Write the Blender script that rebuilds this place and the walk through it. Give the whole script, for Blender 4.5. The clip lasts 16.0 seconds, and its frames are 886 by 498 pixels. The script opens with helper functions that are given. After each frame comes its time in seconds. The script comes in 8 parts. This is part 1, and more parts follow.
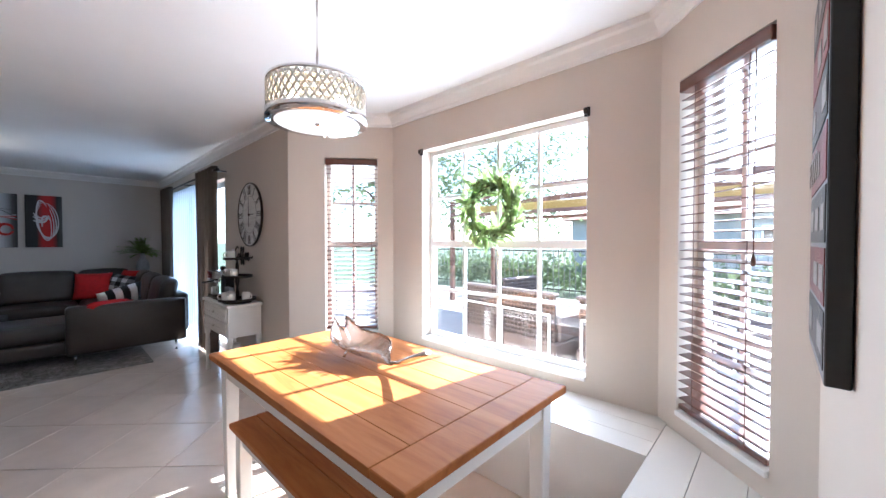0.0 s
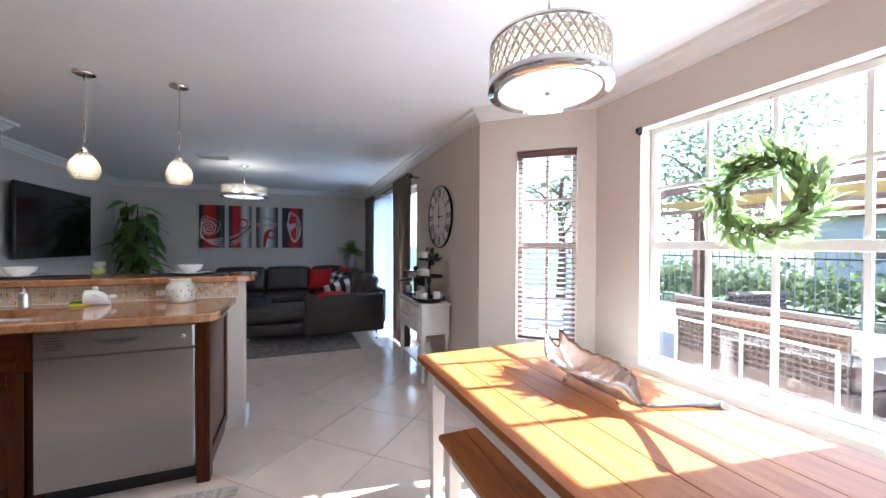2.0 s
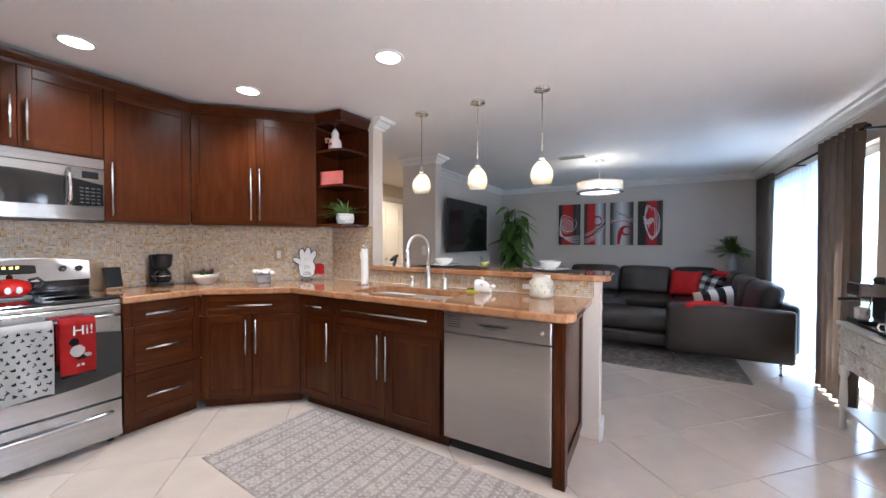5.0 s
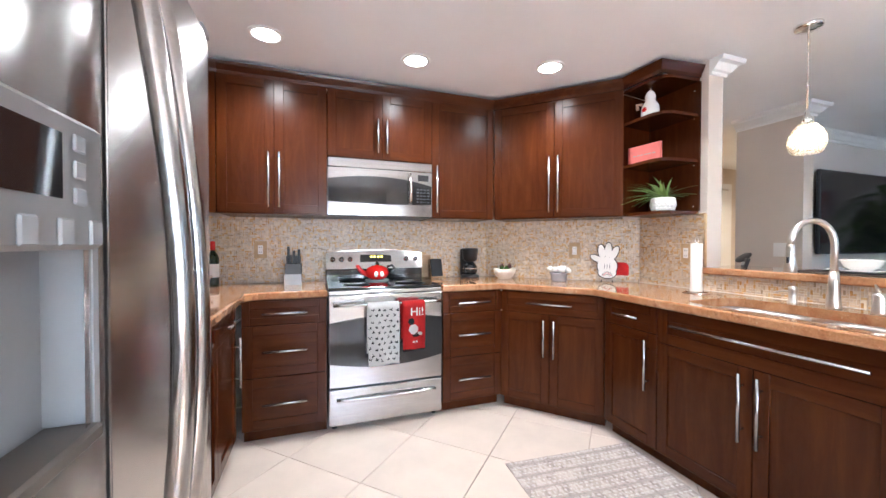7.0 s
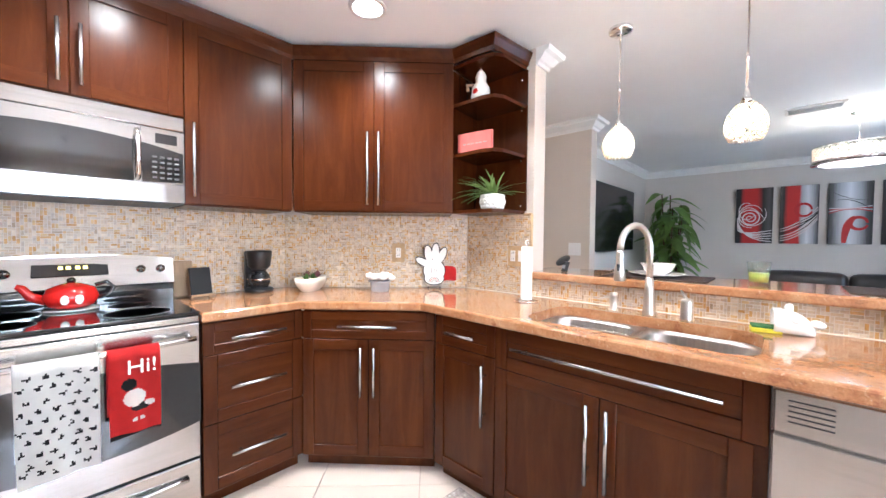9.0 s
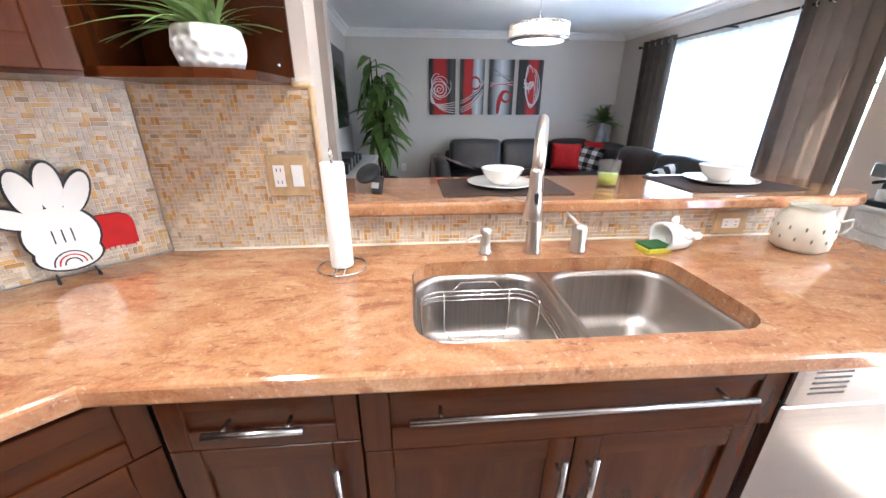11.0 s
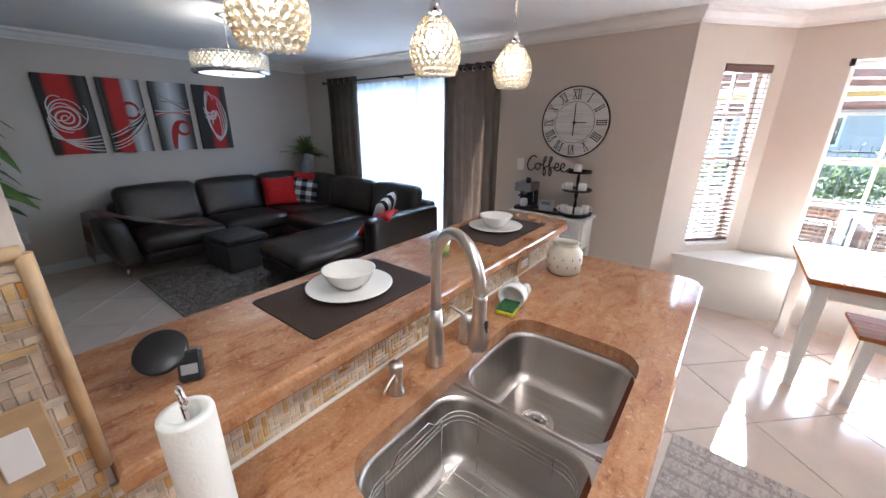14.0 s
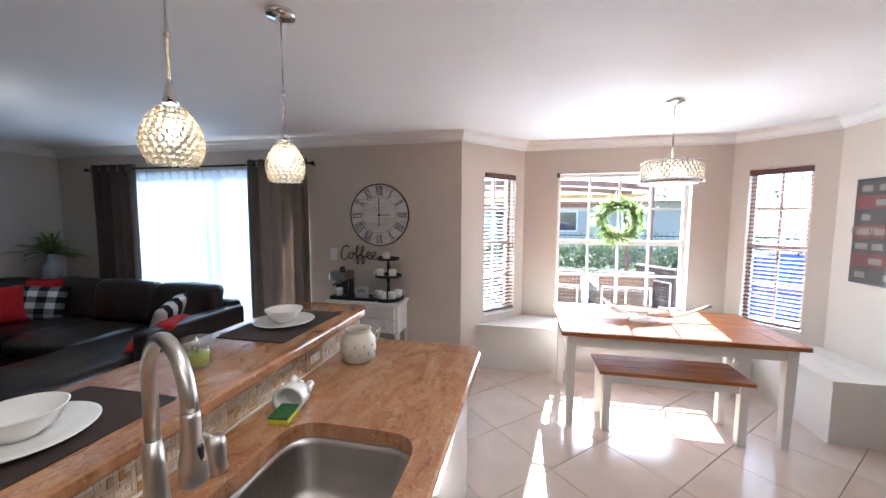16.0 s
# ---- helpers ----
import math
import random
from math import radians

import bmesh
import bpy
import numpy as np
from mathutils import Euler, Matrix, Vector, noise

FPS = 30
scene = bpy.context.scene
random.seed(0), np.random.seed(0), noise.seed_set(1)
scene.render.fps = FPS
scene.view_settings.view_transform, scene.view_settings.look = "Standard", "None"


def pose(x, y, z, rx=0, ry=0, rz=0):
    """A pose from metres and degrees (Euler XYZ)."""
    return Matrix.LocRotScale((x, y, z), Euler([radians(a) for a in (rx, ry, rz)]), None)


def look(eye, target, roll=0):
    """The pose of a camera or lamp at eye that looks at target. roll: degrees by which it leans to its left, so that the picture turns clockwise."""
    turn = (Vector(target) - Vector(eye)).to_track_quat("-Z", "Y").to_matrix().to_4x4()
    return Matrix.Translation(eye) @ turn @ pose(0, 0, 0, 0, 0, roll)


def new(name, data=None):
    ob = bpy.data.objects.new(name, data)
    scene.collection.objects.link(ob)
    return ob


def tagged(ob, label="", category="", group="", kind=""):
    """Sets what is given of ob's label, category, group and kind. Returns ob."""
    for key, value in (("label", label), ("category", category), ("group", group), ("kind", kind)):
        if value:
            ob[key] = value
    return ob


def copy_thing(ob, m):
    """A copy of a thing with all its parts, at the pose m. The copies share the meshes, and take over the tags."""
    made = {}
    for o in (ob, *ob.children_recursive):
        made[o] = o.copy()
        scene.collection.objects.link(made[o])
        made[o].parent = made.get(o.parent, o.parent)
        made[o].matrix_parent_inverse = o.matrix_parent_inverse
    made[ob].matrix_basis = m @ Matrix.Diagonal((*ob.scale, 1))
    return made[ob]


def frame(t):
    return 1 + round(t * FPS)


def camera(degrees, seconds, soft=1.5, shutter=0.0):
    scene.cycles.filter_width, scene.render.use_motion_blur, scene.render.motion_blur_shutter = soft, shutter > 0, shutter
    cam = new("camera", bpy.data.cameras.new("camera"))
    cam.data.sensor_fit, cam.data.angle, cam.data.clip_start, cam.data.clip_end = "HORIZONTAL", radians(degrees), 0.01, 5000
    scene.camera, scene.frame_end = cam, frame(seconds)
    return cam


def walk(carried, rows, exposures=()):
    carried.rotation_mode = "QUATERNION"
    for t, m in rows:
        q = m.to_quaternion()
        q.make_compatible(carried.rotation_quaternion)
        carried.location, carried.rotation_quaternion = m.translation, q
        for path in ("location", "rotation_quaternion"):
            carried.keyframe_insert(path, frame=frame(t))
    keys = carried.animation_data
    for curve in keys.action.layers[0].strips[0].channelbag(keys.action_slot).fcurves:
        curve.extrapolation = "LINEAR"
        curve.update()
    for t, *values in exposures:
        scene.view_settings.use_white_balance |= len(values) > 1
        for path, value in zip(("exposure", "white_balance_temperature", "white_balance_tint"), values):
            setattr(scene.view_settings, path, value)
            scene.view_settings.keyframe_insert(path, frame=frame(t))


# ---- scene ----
cam = camera(101.5, 16.0)
PATH = [
    (0, (0.45, 0.362, 1.3), (-0.912, 1.827, 1.262), -0.0),
    (0.5, (0.314, 0.389, 1.313), (-1.182, 1.715, 1.275), 0.2),
    (1, (0.188, 0.396, 1.311), (-1.446, 1.55, 1.273), 0.1),
    (1.5, (0.099, 0.366, 1.293), (-1.665, 1.307, 1.26), 0.1),
    (2, (0.036, 0.333, 1.275), (-1.817, 1.085, 1.258), 0.3),
    (2.5, (-0.009, 0.302, 1.248), (-1.958, 0.75, 1.239), 0.9),
    (3, (-0.05, 0.298, 1.282), (-2.048, 0.391, 1.256), 0.3),
    (5.5, (-0.437, 0.231, 1.258), (-1.947, -1.08, 1.221), 0.3),
    (6, (-0.491, 0.112, 1.235), (-1.634, -1.529, 1.197), 0.3),
    (6.5, (-0.476, -0.084, 1.22), (-1.237, -1.933, 1.179), 0.3),
    (7, (-0.498, -0.257, 1.208), (-1.16, -2.144, 1.178), 0.1),
    (7.5, (-0.528, -0.414, 1.224), (-1.343, -2.24, 1.196), 0.4),
    (8, (-0.583, -0.541, 1.222), (-1.552, -2.29, 1.205), 0.4),
    (8.5, (-0.689, -0.663, 1.233), (-1.883, -2.267, 1.206), 0.3),
    (9, (-0.904, -0.789, 1.251), (-2.363, -2.156, 1.193), 0.5),
    (9.5, (-1.104, -0.943, 1.283), (-2.769, -2.026, 1.049), 0.1),
    (10, (-1.313, -1.158, 1.309), (-3.149, -1.841, 0.903), 0.1),
    (12.3, (-2.023, -1.918, 1.434), (-3.538, -1.028, 0.478), 0.7),
    (12.5, (-2.063, -1.926, 1.456), (-3.541, -0.968, 0.508), 0.5),
    (13, (-2.137, -1.932, 1.505), (-3.525, -0.794, 0.621), 0.2),
    (13.5, (-2.182, -1.914, 1.536), (-3.446, -0.573, 0.757), 0.4),
    (14, (-2.184, -1.888, 1.547), (-3.341, -0.39, 0.896), 0.4),
    (14.5, (-2.16, -1.877, 1.562), (-3.226, -0.27, 1.032), 0.3),
    (15, (-2.12, -1.861, 1.571), (-3.051, -0.135, 1.179), 0.3),
    (15.5, (-2.069, -1.818, 1.561), (-2.78, 0.032, 1.296), 0.2),
    (16, (-1.991, -1.785, 1.541), (-2.414, 0.162, 1.372), 0.2),
]
walk(cam, [(t, look(eye, target, roll)) for t, eye, target, roll in PATH],
     [(0, 3.03, 5250, 8), (1.5, 3.1, 5180, 8), (3, 3.14, 5300, 8), (5.5, 3.86, 5360, 8), (6.5, 4.16, 5370, 8), (8.5, 4.58, 5370, 8), (10, 4.7, 5380, 8), (12.5, 3.96, 5400, 8), (13.5, 3.74, 5380, 8), (14.5, 3.33, 5350, 8), (16, 3.16, 5380, 8)])

# ---- light ----
world = bpy.data.worlds.new("sky")
scene.world = world
world.use_nodes = True
_wn = world.node_tree.nodes
_sky = _wn.new("ShaderNodeTexSky")
_sky.sky_type, _sky.sun_disc = "NISHITA", False
_sky.sun_elevation, _sky.sun_rotation = radians(39), radians(9)
world.node_tree.links.new(_sky.outputs[0], _wn["Background"].inputs[0])
_wn["Background"].inputs[1].default_value = 0.112


def lamp(name, kind, m, energy, color=(1, 1, 1), **kw):
    data = bpy.data.lights.new(name, kind)
    data.energy, data.color = energy, color
    for k, v in kw.items():
        if k == "size":
            data.size = v
        elif k == "size_y":
            data.shape, data.size_y = "RECTANGLE", v
        elif k == "radius":
            data.shadow_soft_size = v
        elif k == "angle":
            data.angle = v
        elif k == "spread":
            data.spread = v
        elif k == "spot":
            data.spot_size = v
            data.spot_blend = 0.8
    ob = new(name, data)
    ob.matrix_world = m
    return ob


SUN = Vector((-0.158, -1.0, -0.82)).normalized()
lamp("sun", "SUN", look((0, 10, 10), Vector((0, 10, 10)) + SUN), 5.0, (1, 0.93, 0.82), angle=radians(0.6))
# skylight entering through the real openings
lamp("window_daylight", "AREA", look((-0.97, 2.56, 1.3), (-0.97, 0, 1.1)), 7, (0.93, 0.97, 1), size=1.28, size_y=1.38)
lamp("side_window_daylight", "AREA", look((-2.42, 2.18, 1.3), (-1.33, 1.2, 1.2)), 1.5, (0.93, 0.97, 1), size=0.38, size_y=1.35)
lamp("side_window_daylight", "AREA", look((0.44, 2.25, 1.3), (-0.63, 1.2, 1.2)), 1.5, (0.93, 0.97, 1), size=0.38, size_y=1.35)
lamp("slider_daylight", "AREA", look((-5.6, 1.88, 1.05), (-5.6, 0, 0.95)), 8.0, (0.85, 0.94, 1), size=2.2, size_y=1.9)

# ---- materials ----
WARM = (1.0, 0.86, 0.70)


def mat(name, color, rough=0.5, metal=0.0, vary=0.08, scale=6.0, bump=0.0, bscale=120.0, rand=0.0, coat=0.0, stretch=(1, 1, 1), color2=None, emit=0.0, ecol=None, trans=0.0, ior=1.45, spec=None, alpha=1.0, leaf=0.0):
    m = bpy.data.materials.new(name)
    m.use_nodes = True
    n, l = m.node_tree.nodes, m.node_tree.links
    b = n["Principled BSDF"]
    b.inputs["Roughness"].default_value, b.inputs["Metallic"].default_value = rough, metal
    b.inputs["Coat Weight"].default_value = coat
    b.inputs["Coat Roughness"].default_value = 0.08
    b.inputs["IOR"].default_value = ior
    b.inputs["Transmission Weight"].default_value = trans
    b.inputs["Alpha"].default_value = alpha
    if spec is not None:
        b.inputs["Specular IOR Level"].default_value = spec
    tc, mp = n.new("ShaderNodeTexCoord"), n.new("ShaderNodeMapping")
    mp.inputs["Scale"].default_value = stretch
    l.new(tc.outputs["Object"], mp.inputs[0])
    t1 = n.new("ShaderNodeTexNoise")
    t1.inputs["Scale"].default_value, t1.inputs["Detail"].default_value = scale, 6
    l.new(mp.outputs[0], t1.inputs[0])
    mix = n.new("ShaderNodeMix")
    mix.data_type = "RGBA"
    c2 = color2 or tuple(c * (1 - 2.2 * vary) for c in color)
    mix.inputs[6].default_value, mix.inputs[7].default_value = (*color, 1), (*c2, 1)
    ramp = n.new("ShaderNodeMapRange")
    ramp.inputs[1].default_value, ramp.inputs[2].default_value = 0.3, 0.7
    l.new(t1.outputs[0], ramp.inputs[0])
    l.new(ramp.outputs[0], mix.inputs[0])
    out = mix.outputs[2]
    if rand:
        oi, hsv, mr = n.new("ShaderNodeObjectInfo"), n.new("ShaderNodeHueSaturation"), n.new("ShaderNodeMapRange")
        mr.inputs[3].default_value, mr.inputs[4].default_value = 1 - rand, 1 + rand
        l.new(oi.outputs["Random"], mr.inputs[0])
        l.new(mr.outputs[0], hsv.inputs["Value"])
        l.new(out, hsv.inputs["Color"])
        out = hsv.outputs[0]
    l.new(out, b.inputs["Base Color"])
    if bump:
        t2, bp = n.new("ShaderNodeTexNoise"), n.new("ShaderNodeBump")
        t2.inputs["Scale"].default_value, t2.inputs["Detail"].default_value = bscale, 4
        l.new(mp.outputs[0], t2.inputs[0])
        bp.inputs["Strength"].default_value, bp.inputs["Distance"].default_value = bump, 0.004
        l.new(t2.outputs[0], bp.inputs["Height"])
        l.new(bp.outputs[0], b.inputs["Normal"])
    if leaf:
        tl, mx = n.new("ShaderNodeBsdfTranslucent"), n.new("ShaderNodeMixShader")
        hs = n.new("ShaderNodeHueSaturation")
        hs.inputs["Value"].default_value = 1.5
        l.new(out, hs.inputs["Color"])
        l.new(hs.outputs[0], tl.inputs[0])
        mx.inputs[0].default_value = leaf
        l.new(b.outputs[0], mx.inputs[1])
        l.new(tl.outputs[0], mx.inputs[2])
        l.new(mx.outputs[0], n["Material Output"].inputs[0])
    if emit:
        b.inputs["Emission Color"].default_value = (*(ecol or color), 1)
        b.inputs["Emission Strength"].default_value = emit
    return m


def ramp_mat(name, stops, scale, detail, rough, stretch=(1, 1, 1), distort=0.0, bump=0.0, coat=0.0, fine=0.0):
    """A mottled surface: noise through a colour ramp."""
    m = bpy.data.materials.new(name)
    m.use_nodes = True
    n, l = m.node_tree.nodes, m.node_tree.links
    b = n["Principled BSDF"]
    b.inputs["Roughness"].default_value = rough
    b.inputs["Coat Weight"].default_value, b.inputs["Coat Roughness"].default_value = coat, 0.06
    tc, mp, t = n.new("ShaderNodeTexCoord"), n.new("ShaderNodeMapping"), n.new("ShaderNodeTexNoise")
    mp.inputs["Scale"].default_value = stretch
    t.inputs["Scale"].default_value, t.inputs["Detail"].default_value, t.inputs["Distortion"].default_value = scale, detail, distort
    t.inputs["Roughness"].default_value = 0.65
    l.new(tc.outputs["Object"], mp.inputs[0])
    l.new(mp.outputs[0], t.inputs[0])
    cr = n.new("ShaderNodeValToRGB")
    while len(cr.color_ramp.elements) < len(stops):
        cr.color_ramp.elements.new(0.5)
    for e, (p, c) in zip(cr.color_ramp.elements, stops):
        e.position, e.color = p, (*c, 1)
    l.new(t.outputs[0], cr.inputs[0])
    out = cr.outputs[0]
    if fine:
        t3, mx, mr = n.new("ShaderNodeTexNoise"), n.new("ShaderNodeMix"), n.new("ShaderNodeMapRange")
        t3.inputs["Scale"].default_value, t3.inputs["Detail"].default_value = 160, 3
        l.new(tc.outputs["Object"], t3.inputs[0])
        mr.inputs[1].default_value, mr.inputs[2].default_value, mr.inputs[3].default_value, mr.inputs[4].default_value = 0.35, 0.65, 1 - fine, 1 + fine
        l.new(t3.outputs[0], mr.inputs[0])
        hs = n.new("ShaderNodeHueSaturation")
        l.new(mr.outputs[0], hs.inputs["Value"])
        l.new(out, hs.inputs["Color"])
        out = hs.outputs[0]
        n.remove(mx)
    l.new(out, b.inputs["Base Color"])
    if bump:
        bp = n.new("ShaderNodeBump")
        bp.inputs["Strength"].default_value, bp.inputs["Distance"].default_value = bump, 0.003
        l.new(t.outputs[0], bp.inputs["Height"])
        l.new(bp.outputs[0], b.inputs["Normal"])
    return m


def glass_mat(name, color=(1, 1, 1), rough=0.0):
    m = bpy.data.materials.new(name)
    m.use_nodes = True
    n, l = m.node_tree.nodes, m.node_tree.links
    n.remove(n["Principled BSDF"])
    tr, gl, mx = n.new("ShaderNodeBsdfTransparent"), n.new("ShaderNodeBsdfGlossy"), n.new("ShaderNodeMixShader")
    tr.inputs[0].default_value = (*color, 1)
    gl.inputs["Roughness"].default_value = rough
    mx.inputs[0].default_value = 0.06
    l.new(tr.outputs[0], mx.inputs[1])
    l.new(gl.outputs[0], mx.inputs[2])
    l.new(mx.outputs[0], n["Material Output"].inputs[0])
    return m


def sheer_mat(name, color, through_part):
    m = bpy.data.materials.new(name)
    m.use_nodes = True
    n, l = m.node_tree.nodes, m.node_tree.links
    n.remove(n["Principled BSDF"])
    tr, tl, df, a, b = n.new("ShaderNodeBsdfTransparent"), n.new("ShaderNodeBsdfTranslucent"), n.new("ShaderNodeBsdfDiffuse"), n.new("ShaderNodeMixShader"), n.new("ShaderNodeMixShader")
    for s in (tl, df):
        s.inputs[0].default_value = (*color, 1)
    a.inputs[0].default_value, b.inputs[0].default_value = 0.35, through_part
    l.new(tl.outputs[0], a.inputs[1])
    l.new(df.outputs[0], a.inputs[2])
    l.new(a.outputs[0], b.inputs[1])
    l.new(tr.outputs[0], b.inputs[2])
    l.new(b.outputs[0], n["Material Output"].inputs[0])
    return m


M_WALL = mat("wall_paint", (0.64, 0.555, 0.475), 0.7, vary=0.02, scale=1.5, bump=0.08, bscale=180)
M_GREY = mat("grey_wall_paint", (0.62, 0.568, 0.515), 0.7, vary=0.02, scale=1.5, bump=0.08, bscale=180)
M_CEIL = mat("ceiling_paint", (0.88, 0.875, 0.87), 0.75, vary=0.02, scale=2, bump=0.12, bscale=90)
M_TRIM = mat("white_trim_paint", (0.82, 0.80, 0.77), 0.35, vary=0.02)
M_TILE = mat("cream_floor_tile", (0.70, 0.59, 0.50), 0.16, vary=0.05, scale=5, rand=0.03, bump=0.015, bscale=14)
M_GROUT = mat("floor_grout", (0.53, 0.43, 0.355), 0.9, vary=0.1)
CHERRY = [(0.25, (0.034, 0.0070, 0.0016)), (0.5, (0.052, 0.0125, 0.0028)), (0.75, (0.076, 0.0200, 0.0046))]
M_WOOD = ramp_mat("dark_cherry_wood", CHERRY, 3.0, 8, 0.24, (6, 6, 0.7), 0.6, 0.03, 0.0)
M_WOODH = ramp_mat("dark_cherry_wood_lying", CHERRY, 3.0, 8, 0.24, (0.7, 6, 6), 0.6, 0.03, 0.0)
for _m in (M_WOOD, M_WOODH):
    _m.node_tree.nodes["Principled BSDF"].inputs["Specular IOR Level"].default_value = 0.22


def granite_mat(name):
    """Polished peach granite: clouded ground, rusty streaks along the run, dark specks."""
    m = ramp_mat(name, [(0.34, (0.29, 0.120, 0.050)), (0.5, (0.39, 0.188, 0.087)), (0.68, (0.48, 0.272, 0.142))], 4.5, 12, 0.10, (1.9, 1.0, 1), 1.2, 0.0, 0.5, fine=0.10)
    n, l = m.node_tree.nodes, m.node_tree.links
    b = n["Principled BSDF"]
    out = b.inputs["Base Color"].links[0].from_socket
    tc = n.new("ShaderNodeTexCoord")
    for scale, detail, stretch, lo, hi, amount, color in ((7.0, 12, (3.2, 1.0, 1), 0.555, 0.66, 0.75, (0.20, 0.062, 0.026)),
                                                          (26.0, 8, (1.8, 0.8, 1), 0.575, 0.66, 0.65, (0.15, 0.055, 0.030)),
                                                          (60.0, 4, (1, 1, 1), 0.60, 0.68, 0.55, (0.58, 0.40, 0.26))):
        mp, t, mr, mx = n.new("ShaderNodeMapping"), n.new("ShaderNodeTexNoise"), n.new("ShaderNodeMapRange"), n.new("ShaderNodeMix")
        mp.inputs["Scale"].default_value = stretch
        mp.inputs["Rotation"].default_value = (0, 0, 0.25)
        t.inputs["Scale"].default_value, t.inputs["Detail"].default_value, t.inputs["Roughness"].default_value = scale, detail, 0.7
        t.inputs["Distortion"].default_value = 0.5
        mr.inputs[1].default_value, mr.inputs[2].default_value, mr.inputs[4].default_value = lo, hi, amount
        mx.data_type = "RGBA"
        mx.inputs[7].default_value = (*color, 1)
        l.new(tc.outputs["Object"], mp.inputs[0])
        l.new(mp.outputs[0], t.inputs[0])
        l.new(t.outputs[0], mr.inputs[0])
        l.new(mr.outputs[0], mx.inputs[0])
        l.new(out, mx.inputs[6])
        out = mx.outputs[2]
    l.new(out, b.inputs["Base Color"])
    return m


M_GRAN = granite_mat("peach_granite")
M_STEEL = mat("brushed_steel", (0.48, 0.465, 0.45), 0.27, 1.0, vary=0.06, scale=3, stretch=(1, 1, 40), bump=0.02, bscale=30)
M_STEELH = mat("brushed_steel_lying", (0.43, 0.415, 0.40), 0.20, 1.0, vary=0.06, scale=3, stretch=(1, 40, 40), bump=0.02, bscale=30)
M_SINK = mat("sink_steel", (0.50, 0.46, 0.42), 0.36, 1.0, vary=0.08, scale=4, stretch=(1, 30, 1), bump=0.02, bscale=30)
M_NICKEL = mat("brushed_nickel", (0.66, 0.62, 0.57), 0.34, 1.0, vary=0.05)
M_CHROME = mat("chrome", (0.80, 0.79, 0.78), 0.07, 1.0, vary=0.02)
M_BGLASS = mat("black_glass", (0.012, 0.012, 0.013), 0.06, vary=0.02, coat=0.6)
M_BPLAST = mat("black_plastic", (0.018, 0.018, 0.019), 0.35, vary=0.1)
M_GPLAST = mat("grey_plastic", (0.30, 0.30, 0.30), 0.4, vary=0.05)
M_LEATH = mat("black_leather", (0.042, 0.033, 0.029), 0.30, vary=0.15, scale=5, bump=0.9, bscale=14, coat=0.25)
M_WHITEC = mat("white_ceramic", (0.82, 0.79, 0.74), 0.14, vary=0.02, coat=0.4)
M_WHITEP = mat("white_furniture_paint", (0.80, 0.77, 0.72), 0.38, vary=0.03, bump=0.03, bscale=40)
M_RED = mat("red_glaze", (0.62, 0.015, 0.012), 0.12, vary=0.05, coat=0.6)
M_REDF = mat("red_fabric", (0.60, 0.018, 0.018), 0.85, vary=0.1, scale=20, bump=0.3, bscale=400)
M_BLACKF = mat("black_fabric", (0.012, 0.012, 0.013), 0.9, vary=0.1, scale=20, bump=0.3, bscale=400)
M_WHITEF = mat("white_fabric", (0.78, 0.76, 0.73), 0.9, vary=0.05, scale=20, bump=0.3, bscale=400)
M_GREYF = mat("dark_grey_fabric", (0.070, 0.066, 0.064), 0.9, vary=0.12, scale=12, bump=0.3, bscale=300)
M_CURT = mat("taupe_curtain_cloth", (0.185, 0.148, 0.122), 0.7, vary=0.06, scale=8, bump=0.2, bscale=400)
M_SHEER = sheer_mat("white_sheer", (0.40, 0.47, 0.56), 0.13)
M_TABLE = ramp_mat("honey_pine", [(0.25, (0.23, 0.074, 0.020)), (0.5, (0.37, 0.132, 0.036)), (0.78, (0.47, 0.190, 0.060))], 2.5, 8, 0.5, (0.8, 7, 7), 0.8, 0.06, 0.0)
M_TABLE.node_tree.nodes["Principled BSDF"].inputs["Specular IOR Level"].default_value = 0.12
M_BLIND = ramp_mat("walnut_blind", [(0.3, (0.075, 0.025, 0.016)), (0.7, (0.15, 0.055, 0.035))], 3, 6, 0.3, (0.6, 8, 8), 0.4, 0.0, 0.3)
M_GLASS = glass_mat("clear_glass")
M_GRASSY = mat("leaf_green", (0.075, 0.16, 0.03), 0.42, vary=0.22, scale=14, rand=0.25, leaf=0.3)
M_LEAF2 = mat("wreath_leaf", (0.27, 0.33, 0.13), 0.5, vary=0.25, scale=25, rand=0.3, leaf=0.45)
M_PALM = mat("palm_leaf", (0.16, 0.27, 0.055), 0.40, vary=0.22, scale=8, rand=0.25, leaf=0.25)
M_FERN = mat("fern_leaf", (0.24, 0.37, 0.09), 0.5, vary=0.25, scale=14, rand=0.25, leaf=0.5)
M_BLADE = mat("grassy_blade", (0.24, 0.35, 0.11), 0.45, vary=0.2, scale=14, rand=0.25, leaf=0.35)
M_TREE = mat("tree_leaf", (0.125, 0.165, 0.075), 0.5, vary=0.25, scale=3, leaf=0.45)
M_STEM = mat("stem_brown", (0.11, 0.065, 0.035), 0.8, vary=0.2, scale=30)
M_BRONZE = mat("dark_bronze", (0.035, 0.028, 0.024), 0.4, 0.7, vary=0.1)
M_CRYSTAL = mat("crystal_bead", (0.96, 0.86, 0.69), 0.08, vary=0.0, trans=0.78, ior=1.45)
M_BULB = mat("lit_bulb", (1, 0.9, 0.75), 0.5, emit=2.6, ecol=(1.0, 0.86, 0.66))
